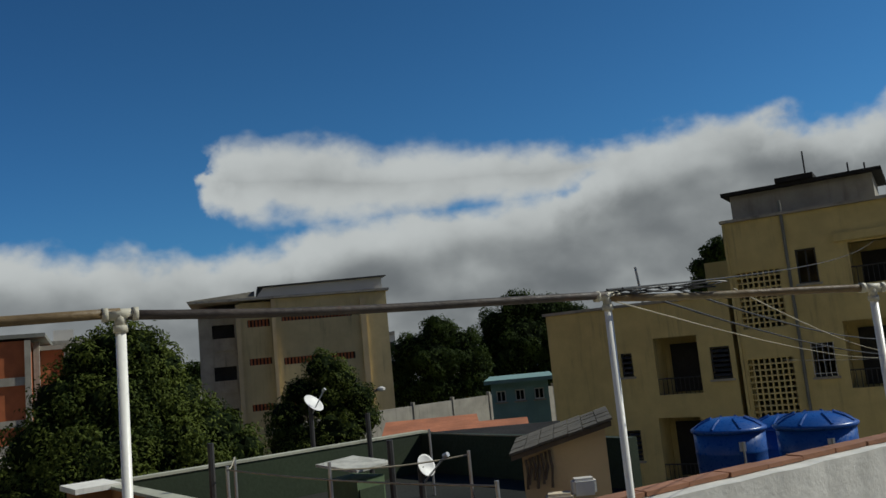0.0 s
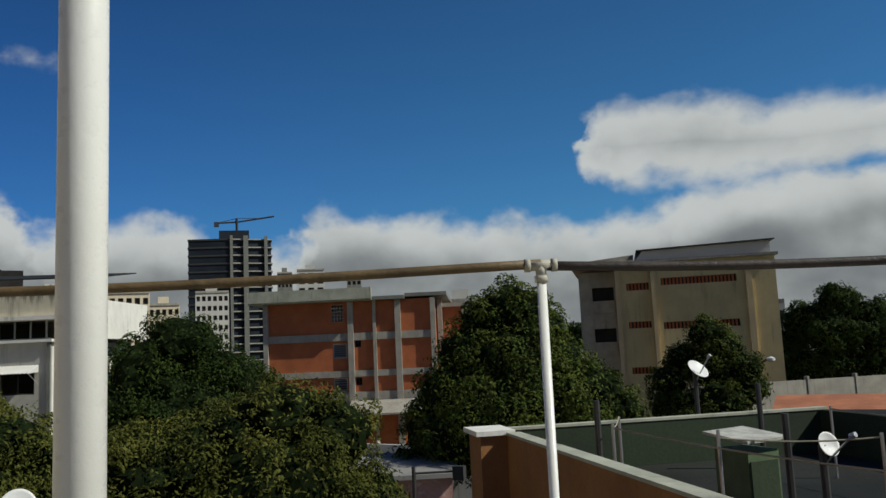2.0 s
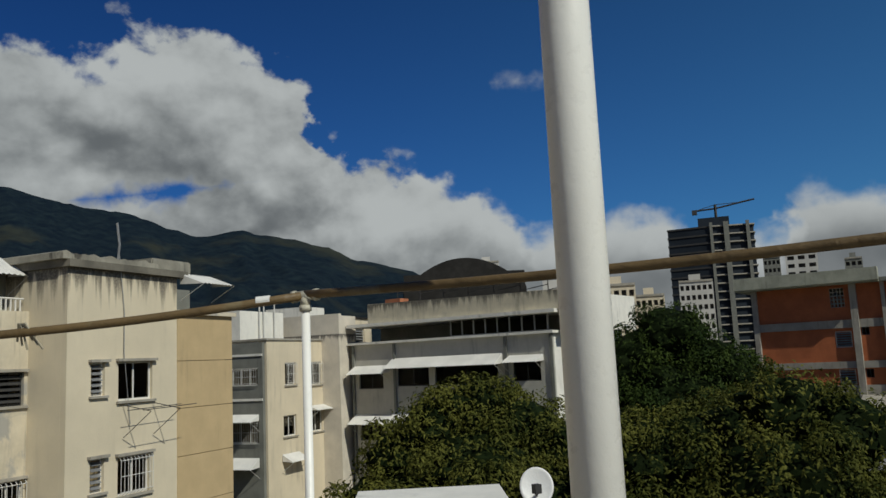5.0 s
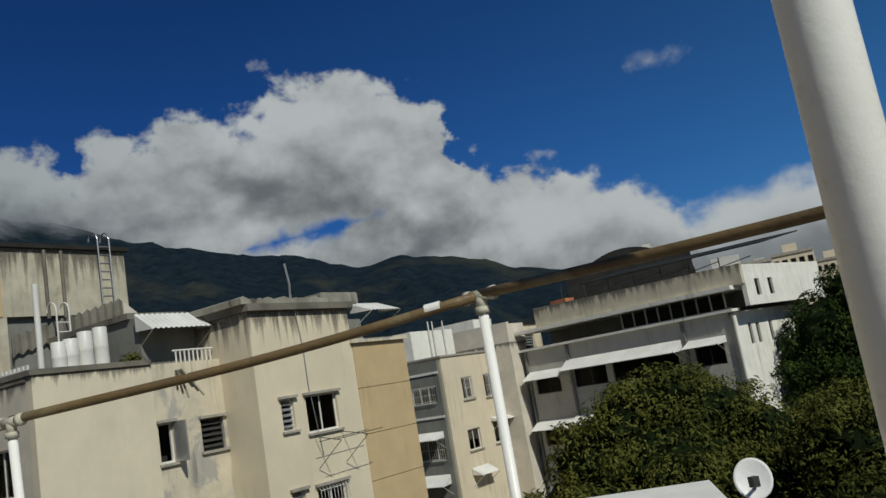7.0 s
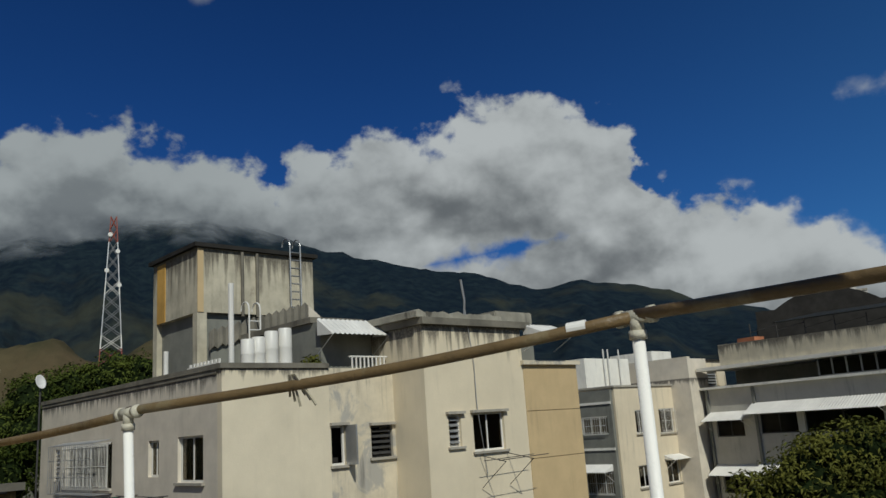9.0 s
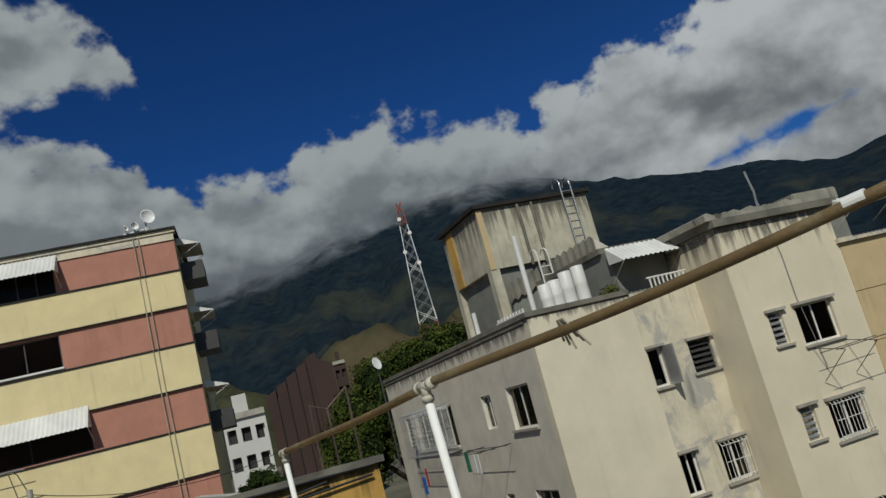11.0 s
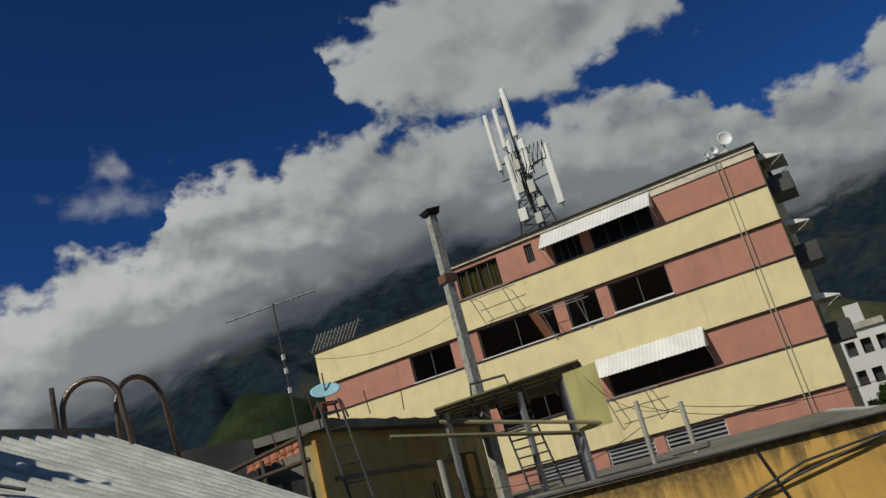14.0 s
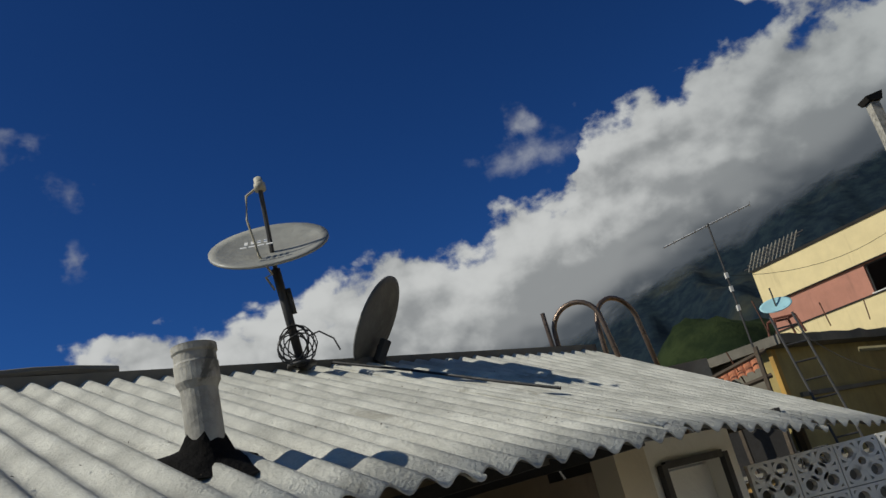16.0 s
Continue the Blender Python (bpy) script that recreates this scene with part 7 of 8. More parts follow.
# ---------------------------------------------------------------- tank-house roof: drums, rails, awning
def roof_things():
    m = frame_of(-22.07, -3.34, 126)
    for i in range(4):
        p = m @ Vector(((1.42, 1.76, 2.18, 2.64)[i], 1.2, 0))
        b = thing("water_drum", pose(p.x, p.y, 14.1), "white plastic drum on the roof by the tank house", "drum", "row of drums")
        bm = bmesh.new()
        h = (1.25, 1.32, 1.5, 1.6)[i]
        lathe(bm, [(0.19, 0.0), (0.2, 0.03), (0.2, h * 0.3), (0.207, h * 0.32), (0.2, h * 0.34), (0.2, h * 0.64), (0.207, h * 0.66), (0.2, h * 0.68), (0.195, h - 0.02), (0.18, h), (0.0, h - 0.01)], 20)
        part("barrel", bm, M["plastic_white"], b, "", True)
    b = thing("roof_rail", m, "small white picket rail on the roof edge", "railing")
    for i in range(9):
        bm = bmesh.new()
        block(bm, 0.4, 0.44, 0.9 + 0.22 * i, 1.0 + 0.22 * i, 14.3, 14.78)
        part("picket", bm, M["frame_white"], b)
    bm = bmesh.new()
    block(bm, 0.36, 0.4, 0.85, 2.8, 14.62, 14.68)
    part("top_bar", bm, M["frame_white"], b)
    for y, z in ((0.6, 16.8), (4.8, 15.4)):
        p = m @ Vector((0.6, y, 0))
        bm = bmesh.new()
        tube(bm, [(p.x, p.y, 14.1), (p.x, p.y, z)], 0.075, 10)
        tagged(obj("roof_pipe", bm, M["frame_white"]), "white vertical pipe on the block's roof", "pipe", "white pipes on the roof")
    p = polar(109.6, 30, 14.1)
    d = thing("satellite_dish", Matrix.Translation(p), "white satellite dish on a thin pole behind the roof edge", "satellite dish")
    bm = bmesh.new()
    dish_mesh(bm, 0.2, 0.24, 0.04, aim((0, 0, 0.75), (0.45, 0.85, 0.3)))
    part("reflector", bm, M["dish_white"], d, "", True)
    bm = bmesh.new()
    tube(bm, [(0, 0, -3.0), (-0.05, 0, 0.72)], 0.03, 6)
    part("pole", bm, M["frame_dark"], d)
    b = thing("roof_kiosk", m, "dark rooftop room under a ribbed white awning", "shed")
    bm = bmesh.new()
    block(bm, 3.7, 5.6, 0.93, 6, 14.1, 15.92)
    part("room", bm, M["dark_wall"], b)
    awning(b, lambda s, d, z: Vector((s, 0.9 + d, z)), 3.55, 5.62, 15.42, 15.97, 0.85)
    bm = bmesh.new()
    block(bm, 3.6, 5.62, 1.3, 6.2, 15.923, 16.1)
    part("upper_wall", bm, M["slab"], b)
    bm = bmesh.new()
    for i in range(9):
        tube(bm, [(4.3 + 0.15 * i, 0.2, 14.42), (4.3 + 0.15 * i, 0.2, 14.78)], 0.025, 5)
    tube(bm, [(4.2, 0.2, 14.78), (5.6, 0.2, 14.78)], 0.03, 6)
    part("balustrade", bm, M["frame_white"], b)


roof_things()


# ---------------------------------------------------------------- lower roofs in front
def green_roof():
    m = frame_of(-6.30, 13.96, -52)     # x towards the terrace, y away
    b = thing("green_roof_house", m, "flat-roofed house with green roof paint and white coping", "building")
    lx, ly, zt, zf = 9.5, 7.6, 10.9, 10.05
    wall(b, "orange_wall", front(0.5), 0.85, lx, GZ, zt, (), M["brown_orange"], 0.2)
    wall(b, "back_parapet", left_side(0), 0.603, ly, GZ, zt, (), M["roof_green"], 0.2)
    wall(b, "parapet", front(ly - 0.2), 0.203, 6.2, GZ, zt, (), M["roof_green"], 0.2)
    wall(b, "parapet", right_side(lx), 0.703, ly - 0.203, GZ, zf + 0.06, (), M["roof_dark"], 0.2)
    bm = bmesh.new()
    block(bm, 0.203, lx - 0.203, 0.703, ly - 0.203, zf - 0.2, zf)
    part("roof", bm, M["roof_dark"], b)
    bm = bmesh.new()
    block(bm, 0.95, lx, 0.46, 0.72, zt + 0.003, zt + 0.05)
    block(bm, -0.03, 0.22, 0.64, ly, zt + 0.003, zt + 0.05)
    part("coping", bm, M["fascia"], b)
    bm = bmesh.new()
    block(bm, -0.03, 0.847, 0.0, 0.6, GZ, zt)
    part("corner_pier", bm, M["brown_orange"], b)
    bm = bmesh.new()
    block(bm, -0.12, 0.94, -0.09, 0.635, zt + 0.003, zt + 0.09)
    part("pier_cap", bm, M["white"], b)
    # booth with a sheet roof
    q = thing("roof_booth", pose(-1.15, 12.45, zf + 0.003, 0, 0, -40) @ Matrix.Diagonal((0.48, 0.48, 0.95, 1)), "small white and green booth under a tin sheet roof", "shed")
    bm = bmesh.new()
    block(bm, -0.7, 0.7, -0.6, 0.6, 0, 0.85)
    part("booth_wall", bm, M["booth_green"], q)
    bm = bmesh.new()
    block(bm, 0.703, 0.75, -0.55, 0.5, 0.1, 0.7)
    part("booth_door", bm, M["roof_green"], q)
    bm = bmesh.new()
    hexa(bm, [Vector(p) for p in ((-0.95, -0.8, 1.06), (0.95, -0.8, 0.98), (0.95, 0.85, 1.0), (-0.95, 0.85, 1.08), (-0.95, -0.8, 1.1), (0.95, -0.8, 1.02), (0.95, 0.85, 1.04), (-0.95, 0.85, 1.12))])
    part("booth_roof", bm, M["zinc"], q)
    # wash-line posts
    for x, y, h in ((2.0, 2.2, 1.15), (3.6, 1.4, 1.2), (5.6, 2.0, 1.25), (6.6, 3.6, 1.2), (3.0, 5.6, 1.2), (7.0, 5.8, 1.3), (9.0, 2.0, 1.2)):
        bm = bmesh.new()
        p = m @ Vector((x, y, zf))
        tube(bm, [p, p + Vector((0, 0, h))], 0.025, 6)
        tagged(obj("line_post", bm, M["frame_grey"]), "thin grey wash-line post on the green roof", "post", "wash-line posts")
    for a, c in (((2.0, 2.2), (3.6, 1.4)), ((5.6, 2.0), (6.6, 3.6)), ((3.0, 5.6), (7.0, 5.8)), ((3.6, 1.4), (9.0, 2.0))):
        bm = bmesh.new()
        p, r = m @ Vector((*a, zf + 1.15)), m @ Vector((*c, zf + 1.15))
        tube(bm, arc_sag(p, r, 0.05), 0.012, 5)
        tagged(obj("wash_line", bm, M["cable_pale"]), "pale wash line strung between posts", "line", "wash lines")
    # two white dishes on black poles
    for p, face, r in (((-2.6, 17.3, 11.82), (0.75, -0.35, 0.75), 0.26), ((-0.08, 11.2, 11.07), (0.75, -0.55, 0.35), 0.175)):
        p = Vector(p)
        d = thing("satellite_dish", Matrix.Translation((p.x, p.y, zf)), "white satellite dish on a black pole", "satellite dish", "white dishes")
        h = p.z - zf
        bm = bmesh.new()
        dish_mesh(bm, r, r * 0.9, 0.05, aim((0.05, 0, h), face))
        part("reflector", bm, M["dish_white"], d, "", True)
        bm = bmesh.new()
        tube(bm, [(0, 0, 0), (0, 0, h)], 0.05, 8)
        part("pole", bm, M["frame_dark"], d)
        bm = bmesh.new()
        f = Vector(face).normalized()
        tube(bm, [Vector((0, 0, h - 0.25)), Vector((0.05, 0, h)) + f * 0.42], 0.015, 5)
        tube(bm, [Vector((0.05, 0, h)) + f * 0.38, Vector((0.05, 0, h)) + f * 0.46], 0.035, 8)
        part("feed_arm", bm, M["frame_grey"], d)
    for az, d, z in ((15.0, 12.5, 11.6), (4.5, 16.0, 11.6), (2.6, 12.0, 11.4)):
        q = polar(az, d, 0)
        bm = bmesh.new()
        tube(bm, [(q.x, q.y, zf), (q.x, q.y, z)], 0.05, 8)
        tagged(obj("roof_pole", bm, M["frame_dark"]), "dark pole standing on the green roof", "post", "dark poles")


def blue_tanks():
    roof = 9.55
    b = thing("low_house", frame_of(3.2, 7.0, -31), "low house with a flat dark roof and pale edge", "building")
    shell(b, -0.5, 12, 0, 11, GZ, roof + 0.12, M["cream_dirty"], roof="roof_dark")
    bm = bmesh.new()
    block(bm, 1.0, 4.4, 4.6, 4.8, roof, 10.85)
    part("dark_wall", bm, M["dark_wall"], b)
    bm = bmesh.new()
    block(bm, 0.9, 4.5, 4.55, 4.85, 10.853, 10.93)
    part("wall_cap", bm, M["white"], b)
    for az, d, r in ((-18.15, 14.9, 0.595), (-21.7, 16.6, 0.62), (-23.4, 14.3, 0.605)):
        p = polar(az, d, 0) + Vector((0.45, -0.36, 0))
        z = 12.5 - d * math.tan(radians(6.15)) - 1.18
        t = thing("water_tank", pose(p.x, p.y, z), "blue plastic water tank with domed lid", "water tank", "blue water tanks")
        bm = bmesh.new()
        lathe(bm, [(r * 0.93, 0.0), (r * 0.95, 0.04), (r * 0.955, 0.38), (r * 0.975, 0.40), (r * 0.955, 0.42), (r * 0.975, 0.78), (r * 0.99, 0.80), (r * 0.975, 0.82), (r * 0.985, 1.14)], 36)
        part("tank_body", bm, M["blue_tank"], t, "", True)
        bm = bmesh.new()
        lathe(bm, [(r * 1.03, 1.13), (r * 1.05, 1.15), (r * 1.05, 1.18), (r * 1.0, 1.20), (r * 0.8, 1.27), (r * 0.55, 1.33), (r * 0.25, 1.355), (0.03, 1.36)], 36)
        lid = part("lid", bm, M["blue_tank"], t, "", True)
        for k in range(8):
            bm = bmesh.new()
            a = 2 * math.pi * k / 8
            c, s = math.cos(a), math.sin(a)
            tube(bm, [(r * 0.98 * c, r * 0.98 * s, 1.205), (r * 0.78 * c, r * 0.78 * s, 1.28), (r * 0.5 * c, r * 0.5 * s, 1.345)], 0.022, 6)
            part("lid_rib", bm, M["blue_tank"], lid)
        bm = bmesh.new()
        f = heading(az + 180 + 18)
        block(bm, f.x * r * 0.99 - 0.05, f.x * r * 0.99 + 0.05, f.y * r * 0.99 - 0.02, f.y * r * 0.99 + 0.02, 0.85, 1.0)
        part("label_plate", bm, M["plastic_white"], t)
        bm = bmesh.new()
        tube(bm, [(f.x * r * 1.08, f.y * r * 1.08, 0), (f.x * r * 1.08, f.y * r * 1.08, 1.0)], 0.02, 6)
        part("feed_pipe", bm, M["frame_grey"], t)
        bm = bmesh.new()
        block(bm, p.x - 0.7, p.x + 0.7, p.y - 0.7, p.y + 0.7, GZ, z - 0.003)
        tagged(obj("tank_plinth", bm, M["concrete"]), "concrete plinth under a blue water tank", "plinth", "tank plinths")


def tiled_hut():
    p = polar(-7.6, 10.2, 0)
    b = thing("roof_hut", pose(p.x + 0.3, p.y - 0.28, 0, 0, 0, -8), "small cream hut with weathered sloping roof", "shed")
    bm = bmesh.new()
    hexa(bm, [Vector(q) for q in ((-0.42, 0, GZ), (0.62, 0, GZ), (0.62, 1.2, GZ), (-0.42, 1.2, GZ), (-0.42, 0, 11.24), (0.62, 0, 11.51), (0.62, 1.2, 11.51), (-0.42, 1.2, 11.24))])
    part("hut_wall", bm, M["tan"], b)
    for r in range(9):
        for c in range(7):
            bm = bmesh.new()
            x0, x1 = -0.56 + 1.28 * c / 7 + 0.004, -0.56 + 1.28 * (c + 1) / 7 - 0.004
            y0, y1 = -0.2 + 1.5 * r / 9, -0.2 + 1.5 * (r + 1.12) / 9
            h = random.uniform(0.0, 0.012)
            hexa(bm, [Vector((x, y, 11.27 + 0.26 * (x + 0.56) + 0.02 * y + h + dz)) for dz in (0.0, 0.028) for x, y in ((x0, y0), (x1, y0), (x1, y1), (x0, y1))])
            part("roof_slate", bm, M["slate"], b)
    bm = bmesh.new()
    hexa(bm, [Vector((x, y, 11.27 + 0.26 * (x + 0.56) + 0.02 * y + dz)) for dz in (-0.06, -0.004) for x, y in ((-0.54, -0.17), (0.70, -0.17), (0.70, 1.3), (-0.54, 1.3))])
    part("roof_deck", bm, M["bark"], b)
    bm = bmesh.new()
    for k in range(7):
        x = -0.38 + 0.05 * k
        tube(bm, [(x, -0.04, 11.2 + 0.016 * k), (x + 0.02, -0.06, 11.1), (x - 0.03 * (k % 2), -0.05, 10.85 + 0.05 * (k % 3))], 0.02, 5)
    part("hanging_vine", bm, M["bark"], b)
    for k, (x, y, z, s, mat) in enumerate(((0.0, -0.5, 10.75, 0.16, "cream"), (0.22, -0.45, 10.9, 0.14, "plastic_white"), (-0.2, -0.5, 10.7, 0.14, "ochre"), (0.3, -0.6, 10.55, 0.13, "plastic_white"))):
        bm = bmesh.new()
        block(bm, x - s, x + s, y - s * 0.7, y + s * 0.7, z - s * 0.7, z + s * 0.7)
        bmesh.ops.bevel(bm, geom=bm.edges[:], offset=0.03, segments=2, affect="EDGES")
        o = obj("storage_box", bm, M[mat])
        o.matrix_world = pose(p.x + 0.3, p.y - 0.28, 0, 0, 0, -8 + 9 * k)
        tagged(o, "old box piled beside the hut", "box", "piled boxes")
    bm = bmesh.new()
    block(bm, -0.6, 0.7, -0.9, -0.02, GZ, 10.6)
    o = obj("work_bench", bm, M["slab"])
    o.matrix_world = pose(p.x + 0.3, p.y - 0.28, 0, 0, 0, -8)
    tagged(o, "dark cluttered bench beside the hut", "bench")


green_roof()
blue_tanks()
tiled_hut()


# ---------------------------------------------------------------- middle distance
def simple_house(name, label, az0, az1, d, z0, z1, mat, depth=6.0, wins=0, roof="concrete", slope=0.0):
    a, c = polar(az0, d, 0), polar(az1, d, 0)
    ang = math.degrees(math.atan2(c.y - a.y, c.x - a.x))
    w = (c - a).length
    b = thing(name, frame_of(a.x, a.y, ang), label, "building")
    holes = [(w * (i + 0.25) / wins, w * (i + 0.75) / wins, z1 - (z1 - z0) * 0.62, z1 - (z1 - z0) * 0.25) for i in range(wins)]
    wall(b, "wall", front(), 0, w, GZ, z1, holes, M[mat])
    wall(b, "side_wall", left_side(0), 0.223, depth, GZ, z1, (), M[mat])
    wall(b, "side_wall", right_side(w), 0.223, depth, GZ, z1, (), M[mat])
    wall(b, "back_wall", front(depth), 0, w, GZ, z1, (), M[mat])
    for h in holes:
        window(b, front(), *h, "slide", "frame_white")
    bm = bmesh.new()
    hexa(bm, [Vector(p) for p in ((-0.3, -0.4, z1 + 0.003), (w + 0.3, -0.4, z1 + 0.003), (w + 0.3, depth + 0.4, z1 + slope), (-0.3, depth + 0.4, z1 + slope), (-0.3, -0.4, z1 + 0.18), (w + 0.3, -0.4, z1 + 0.18), (w + 0.3, depth + 0.4, z1 + slope + 0.2), (-0.3, depth + 0.4, z1 + slope + 0.2))])
    part("roof", bm, M[roof], b)
    return b


simple_house("teal_house", "small teal-painted house with white window frames", -3.4, -7.4, 40, 9.6, 11.05, "teal", 6, 3, "teal")
simple_house("tiled_house", "low house with an orange tiled roof", 3.6, -2.2, 25, 8.5, 10.0, "cream_dirty", 2.6, 0, "terracotta", 0.35)
simple_house("tiled_house", "low house with an orange tiled roof", -1.9, -5.6, 24, 8.5, 9.9, "cream_dirty", 2.2, 0, "terracotta", 0.3)
simple_house("low_shed", "dark low shed with black sheet roof", 0.5, -8.2, 19.5, 8.0, 10.35, "roof_dark", 2.0, 0, "grime", 0.05)
simple_house("white_roof_house", "low house with a pale flat roof edge", 66.5, 57.4, 5.6, 8, 10.98, "cream_dirty", 2.6, 0, "white", 0.0)
simple_house("playground_canopy", "low school canopy with a pale roof", 33.2, 26.0, 33, 5, 7.4, "mural", 4, 0, "court", 0.3)


def boundary_wall(az0, d0, az1, d1, z, mat, label, step=3.0):
    a, c = polar(az0, d0, 0), polar(az1, d1, 0)
    n = max(1, int((c - a).length / step))
    b = thing("boundary_wall", Matrix(), label, "wall", kind="structure")
    side = (c - a).normalized().cross(Vector((0, 0, 1))) * 0.18
    for i in range(n):
        p, q = a.lerp(c, i / n), a.lerp(c, (i + 0.96) / n)
        bm = bmesh.new()
        hexa(bm, [Vector((v.x, v.y, zz)) for zz in (GZ, z) for v in (p, q, q + side, p + side)])
        part("wall_panel", bm, M[mat], b)
        bm = bmesh.new()
        p, q = q - side * 0.3, a.lerp(c, (i + 1) / n) - side * 0.3
        hexa(bm, [Vector((v.x, v.y, zz)) for zz in (GZ, z + 0.2) for v in (p, q, q + side * 1.6, p + side * 1.6)])
        part("wall_post", bm, M["concrete"], b)


boundary_wall(12, 44, -7.5, 58, 9.9, "concrete", "weathered concrete panel wall round the yard")
boundary_wall(37, 52, 24, 44, 7.2, "white", "white school wall with faded mural paint")


def mural():
    rnd = random.Random(3)
    a, c = polar(37, 51.7, 0), polar(24, 43.7, 0)
    for i in range(9):
        f = 0.25 + 0.07 * i
        p = a.lerp(c, f)
        d = (c - a).normalized()
        bm = bmesh.new()
        pts = []
        for k in range(14):
            t = 2 * math.pi * k / 14
            r = 0.7 + 0.3 * rnd.random()
            pts.append(p + d * (r * math.cos(t)) + Vector((0, 0, 5.6 + 1.2 * r * math.sin(t))))
        if i % 2:
            bm.faces.new([bm.verts.new(q) for q in pts])
        else:
            tube(bm, pts + pts[:1], 0.07, 5)
        tagged(obj("mural_shape", bm, M["mural" if i % 2 else "dark_wall"]), "faded abstract mural paint on the school wall", "mural", "mural on the school wall", "structure")


mural()


def school_court():
    bm = bmesh.new()
    pts = [polar(40, 24, GZ + 0.02), polar(22, 22, GZ + 0.02), polar(22, 43, GZ + 0.02), polar(38, 50, GZ + 0.02)]
    quad(bm, *pts)
    tagged(obj("court_floor", bm, M["court"]), "grey concrete playground floor", "floor", kind="structure")
    b = thing("court_lamp", Matrix.Translation(polar(28.6, 24, GZ)), "floodlight on a dark pole over the playground", "lamp")
    bm = bmesh.new()
    tube(bm, [(0, 0, 0), (0, 0, 5.6)], 0.06, 8)
    tube(bm, [(0, 0, 5.4), (1.3, 0.4, 5.45)], 0.035, 6)
    part("pole", bm, M["frame_dark"], b)
    bm = bmesh.new()
    block(bm, 1.15, 1.5, 0.25, 0.45, 5.2, 5.6)
    part("lamp_head", bm, M["frame_dark"], b)
    c = thing("street_lamp", Matrix.Translation(polar(5.2, 33, GZ)), "street lamp on a thin curved arm", "lamp")
    bm = bmesh.new()
    tube(bm, [(0, 0, 0), (0, 0, 7.2), (-0.1, 0, 7.8), (0.5, 0.1, 8.05)], 0.05, 6)
    part("pole", bm, M["frame_dark"], c)
    bm = bmesh.new()
    lathe(bm, [(0.05, 0.1), (0.16, 0.04), (0.16, -0.05), (0.05, -0.1)], 12, Matrix.Translation((0.6, 0.1, 8.05)))
    part("lamp_head", bm, M["plastic_white"], c)


school_court()


def small_dish():
    foot = polar(54.4, 8.2, 10.3)
    b = thing("satellite_dish", Matrix.Translation(foot), "white satellite dish with dark bracket on a low roof", "satellite dish")
    bm = bmesh.new()
    dish_mesh(bm, 0.17, 0.19, 0.03, aim((0, 0, 0.9), (0.75, -0.5, 0.3)))
    part("reflector", bm, M["dish_white"], b, "", True)
    bm = bmesh.new()
    tube(bm, [(0, 0, -1.0), (-0.05, 0.03, 0.85)], 0.02, 8)
    part("pole", bm, M["frame_dark"], b)
    bm = bmesh.new()
    tube(bm, [(0.02, -0.02, 0.82), (0.18, -0.13, 0.9)], 0.016, 6)
    block(bm, 0.15, 0.22, -0.17, -0.1, 0.87, 0.96)
    part("feed_arm", bm, M["frame_dark"], b)


small_dish()


# ---------------------------------------------------------------- far town
def tower():
    base = polar(41.0, 420, 0)
    b = thing("office_tower", pose(base.x, base.y, 0, 0, 0, 41.0), "dark glass office tower under construction", "building")
    z1, n = 73.0, 17
    for i in range(n):
        z = GZ + (z1 - GZ) * i / n
        h = (z1 - GZ) / n
        bm = bmesh.new()
        hexa(bm, [Vector(p) for p in ((-21, 3, z), (0, 0, z), (0, 30, z), (-21, 32, z), (-21, 3, z + h * 0.78), (0, 0, z + h * 0.78), (0, 30, z + h * 0.78), (-21, 32, z + h * 0.78))])
        part("glass_band", bm, M["tower_glass"], b)
        bm = bmesh.new()
        hexa(bm, [Vector(p) for p in ((0.1, 1.5, z), (20, 5, z), (20, 30, z), (0.1, 30, z), (0.1, 1.5, z + h * 0.84), (20, 5, z + h * 0.84), (20, 30, z + h * 0.84), (0.1, 30, z + h * 0.84))])
        part("glass_band", bm, M["tower_glass"], b)
        bm = bmesh.new()
        hexa(bm, [Vector(p) for p in ((-21.3, 2.7, z + h * 0.8), (0, -0.4, z + h * 0.8), (0, 30, z + h * 0.8), (-21.3, 32, z + h * 0.8), (-21.3, 2.7, z + h), (0, -0.4, z + h), (0, 30, z + h), (-21.3, 32, z + h))])
        part("floor_edge", bm, M["frame_dark"], b)
        bm = bmesh.new()
        hexa(bm, [Vector(p) for p in ((0, 0, z + h * 0.86), (20.6, 4, z + h * 0.86), (20.6, 30, z + h * 0.86), (0, 30, z + h * 0.86), (0, 0, z + h), (20.6, 4, z + h), (20.6, 30, z + h), (0, 30, z + h))])
        part("floor_slab", bm, M["concrete"], b)
    for x, y, w in ((-0.6, -0.9, 1.4), (6.0, 0.0, 2.4), (16.5, 2.0, 1.6)):
        bm = bmesh.new()
        block(bm, x, x + w, y, y + 2, GZ, z1 + 1.5)
        part("core_column", bm, M["dark_wall"], b)
    bm = bmesh.new()
    block(bm, -6, 9, 6, 24, z1, z1 + 5)
    part("plant_room", bm, M["tower_glass"], b)
    bm = bmesh.new()
    tube(bm, [(3, 10, z1 + 4), (3, 10, z1 + 12)], 0.7, 4)
    tube(bm, [(-8, 10, z1 + 9.5), (3, 10, z1 + 10), (22, 10, z1 + 13)], 0.45, 4)
    tube(bm, [(3, 10, z1 + 12), (-6, 10, z1 + 9.8)], 0.15, 4)
    tube(bm, [(3, 10, z1 + 12), (16, 10, z1 + 12)], 0.15, 4)
    block(bm, -8.5, -6, 9, 11, z1 + 7.6, z1 + 10)
    part("crane", bm, M["frame_dark"], b)


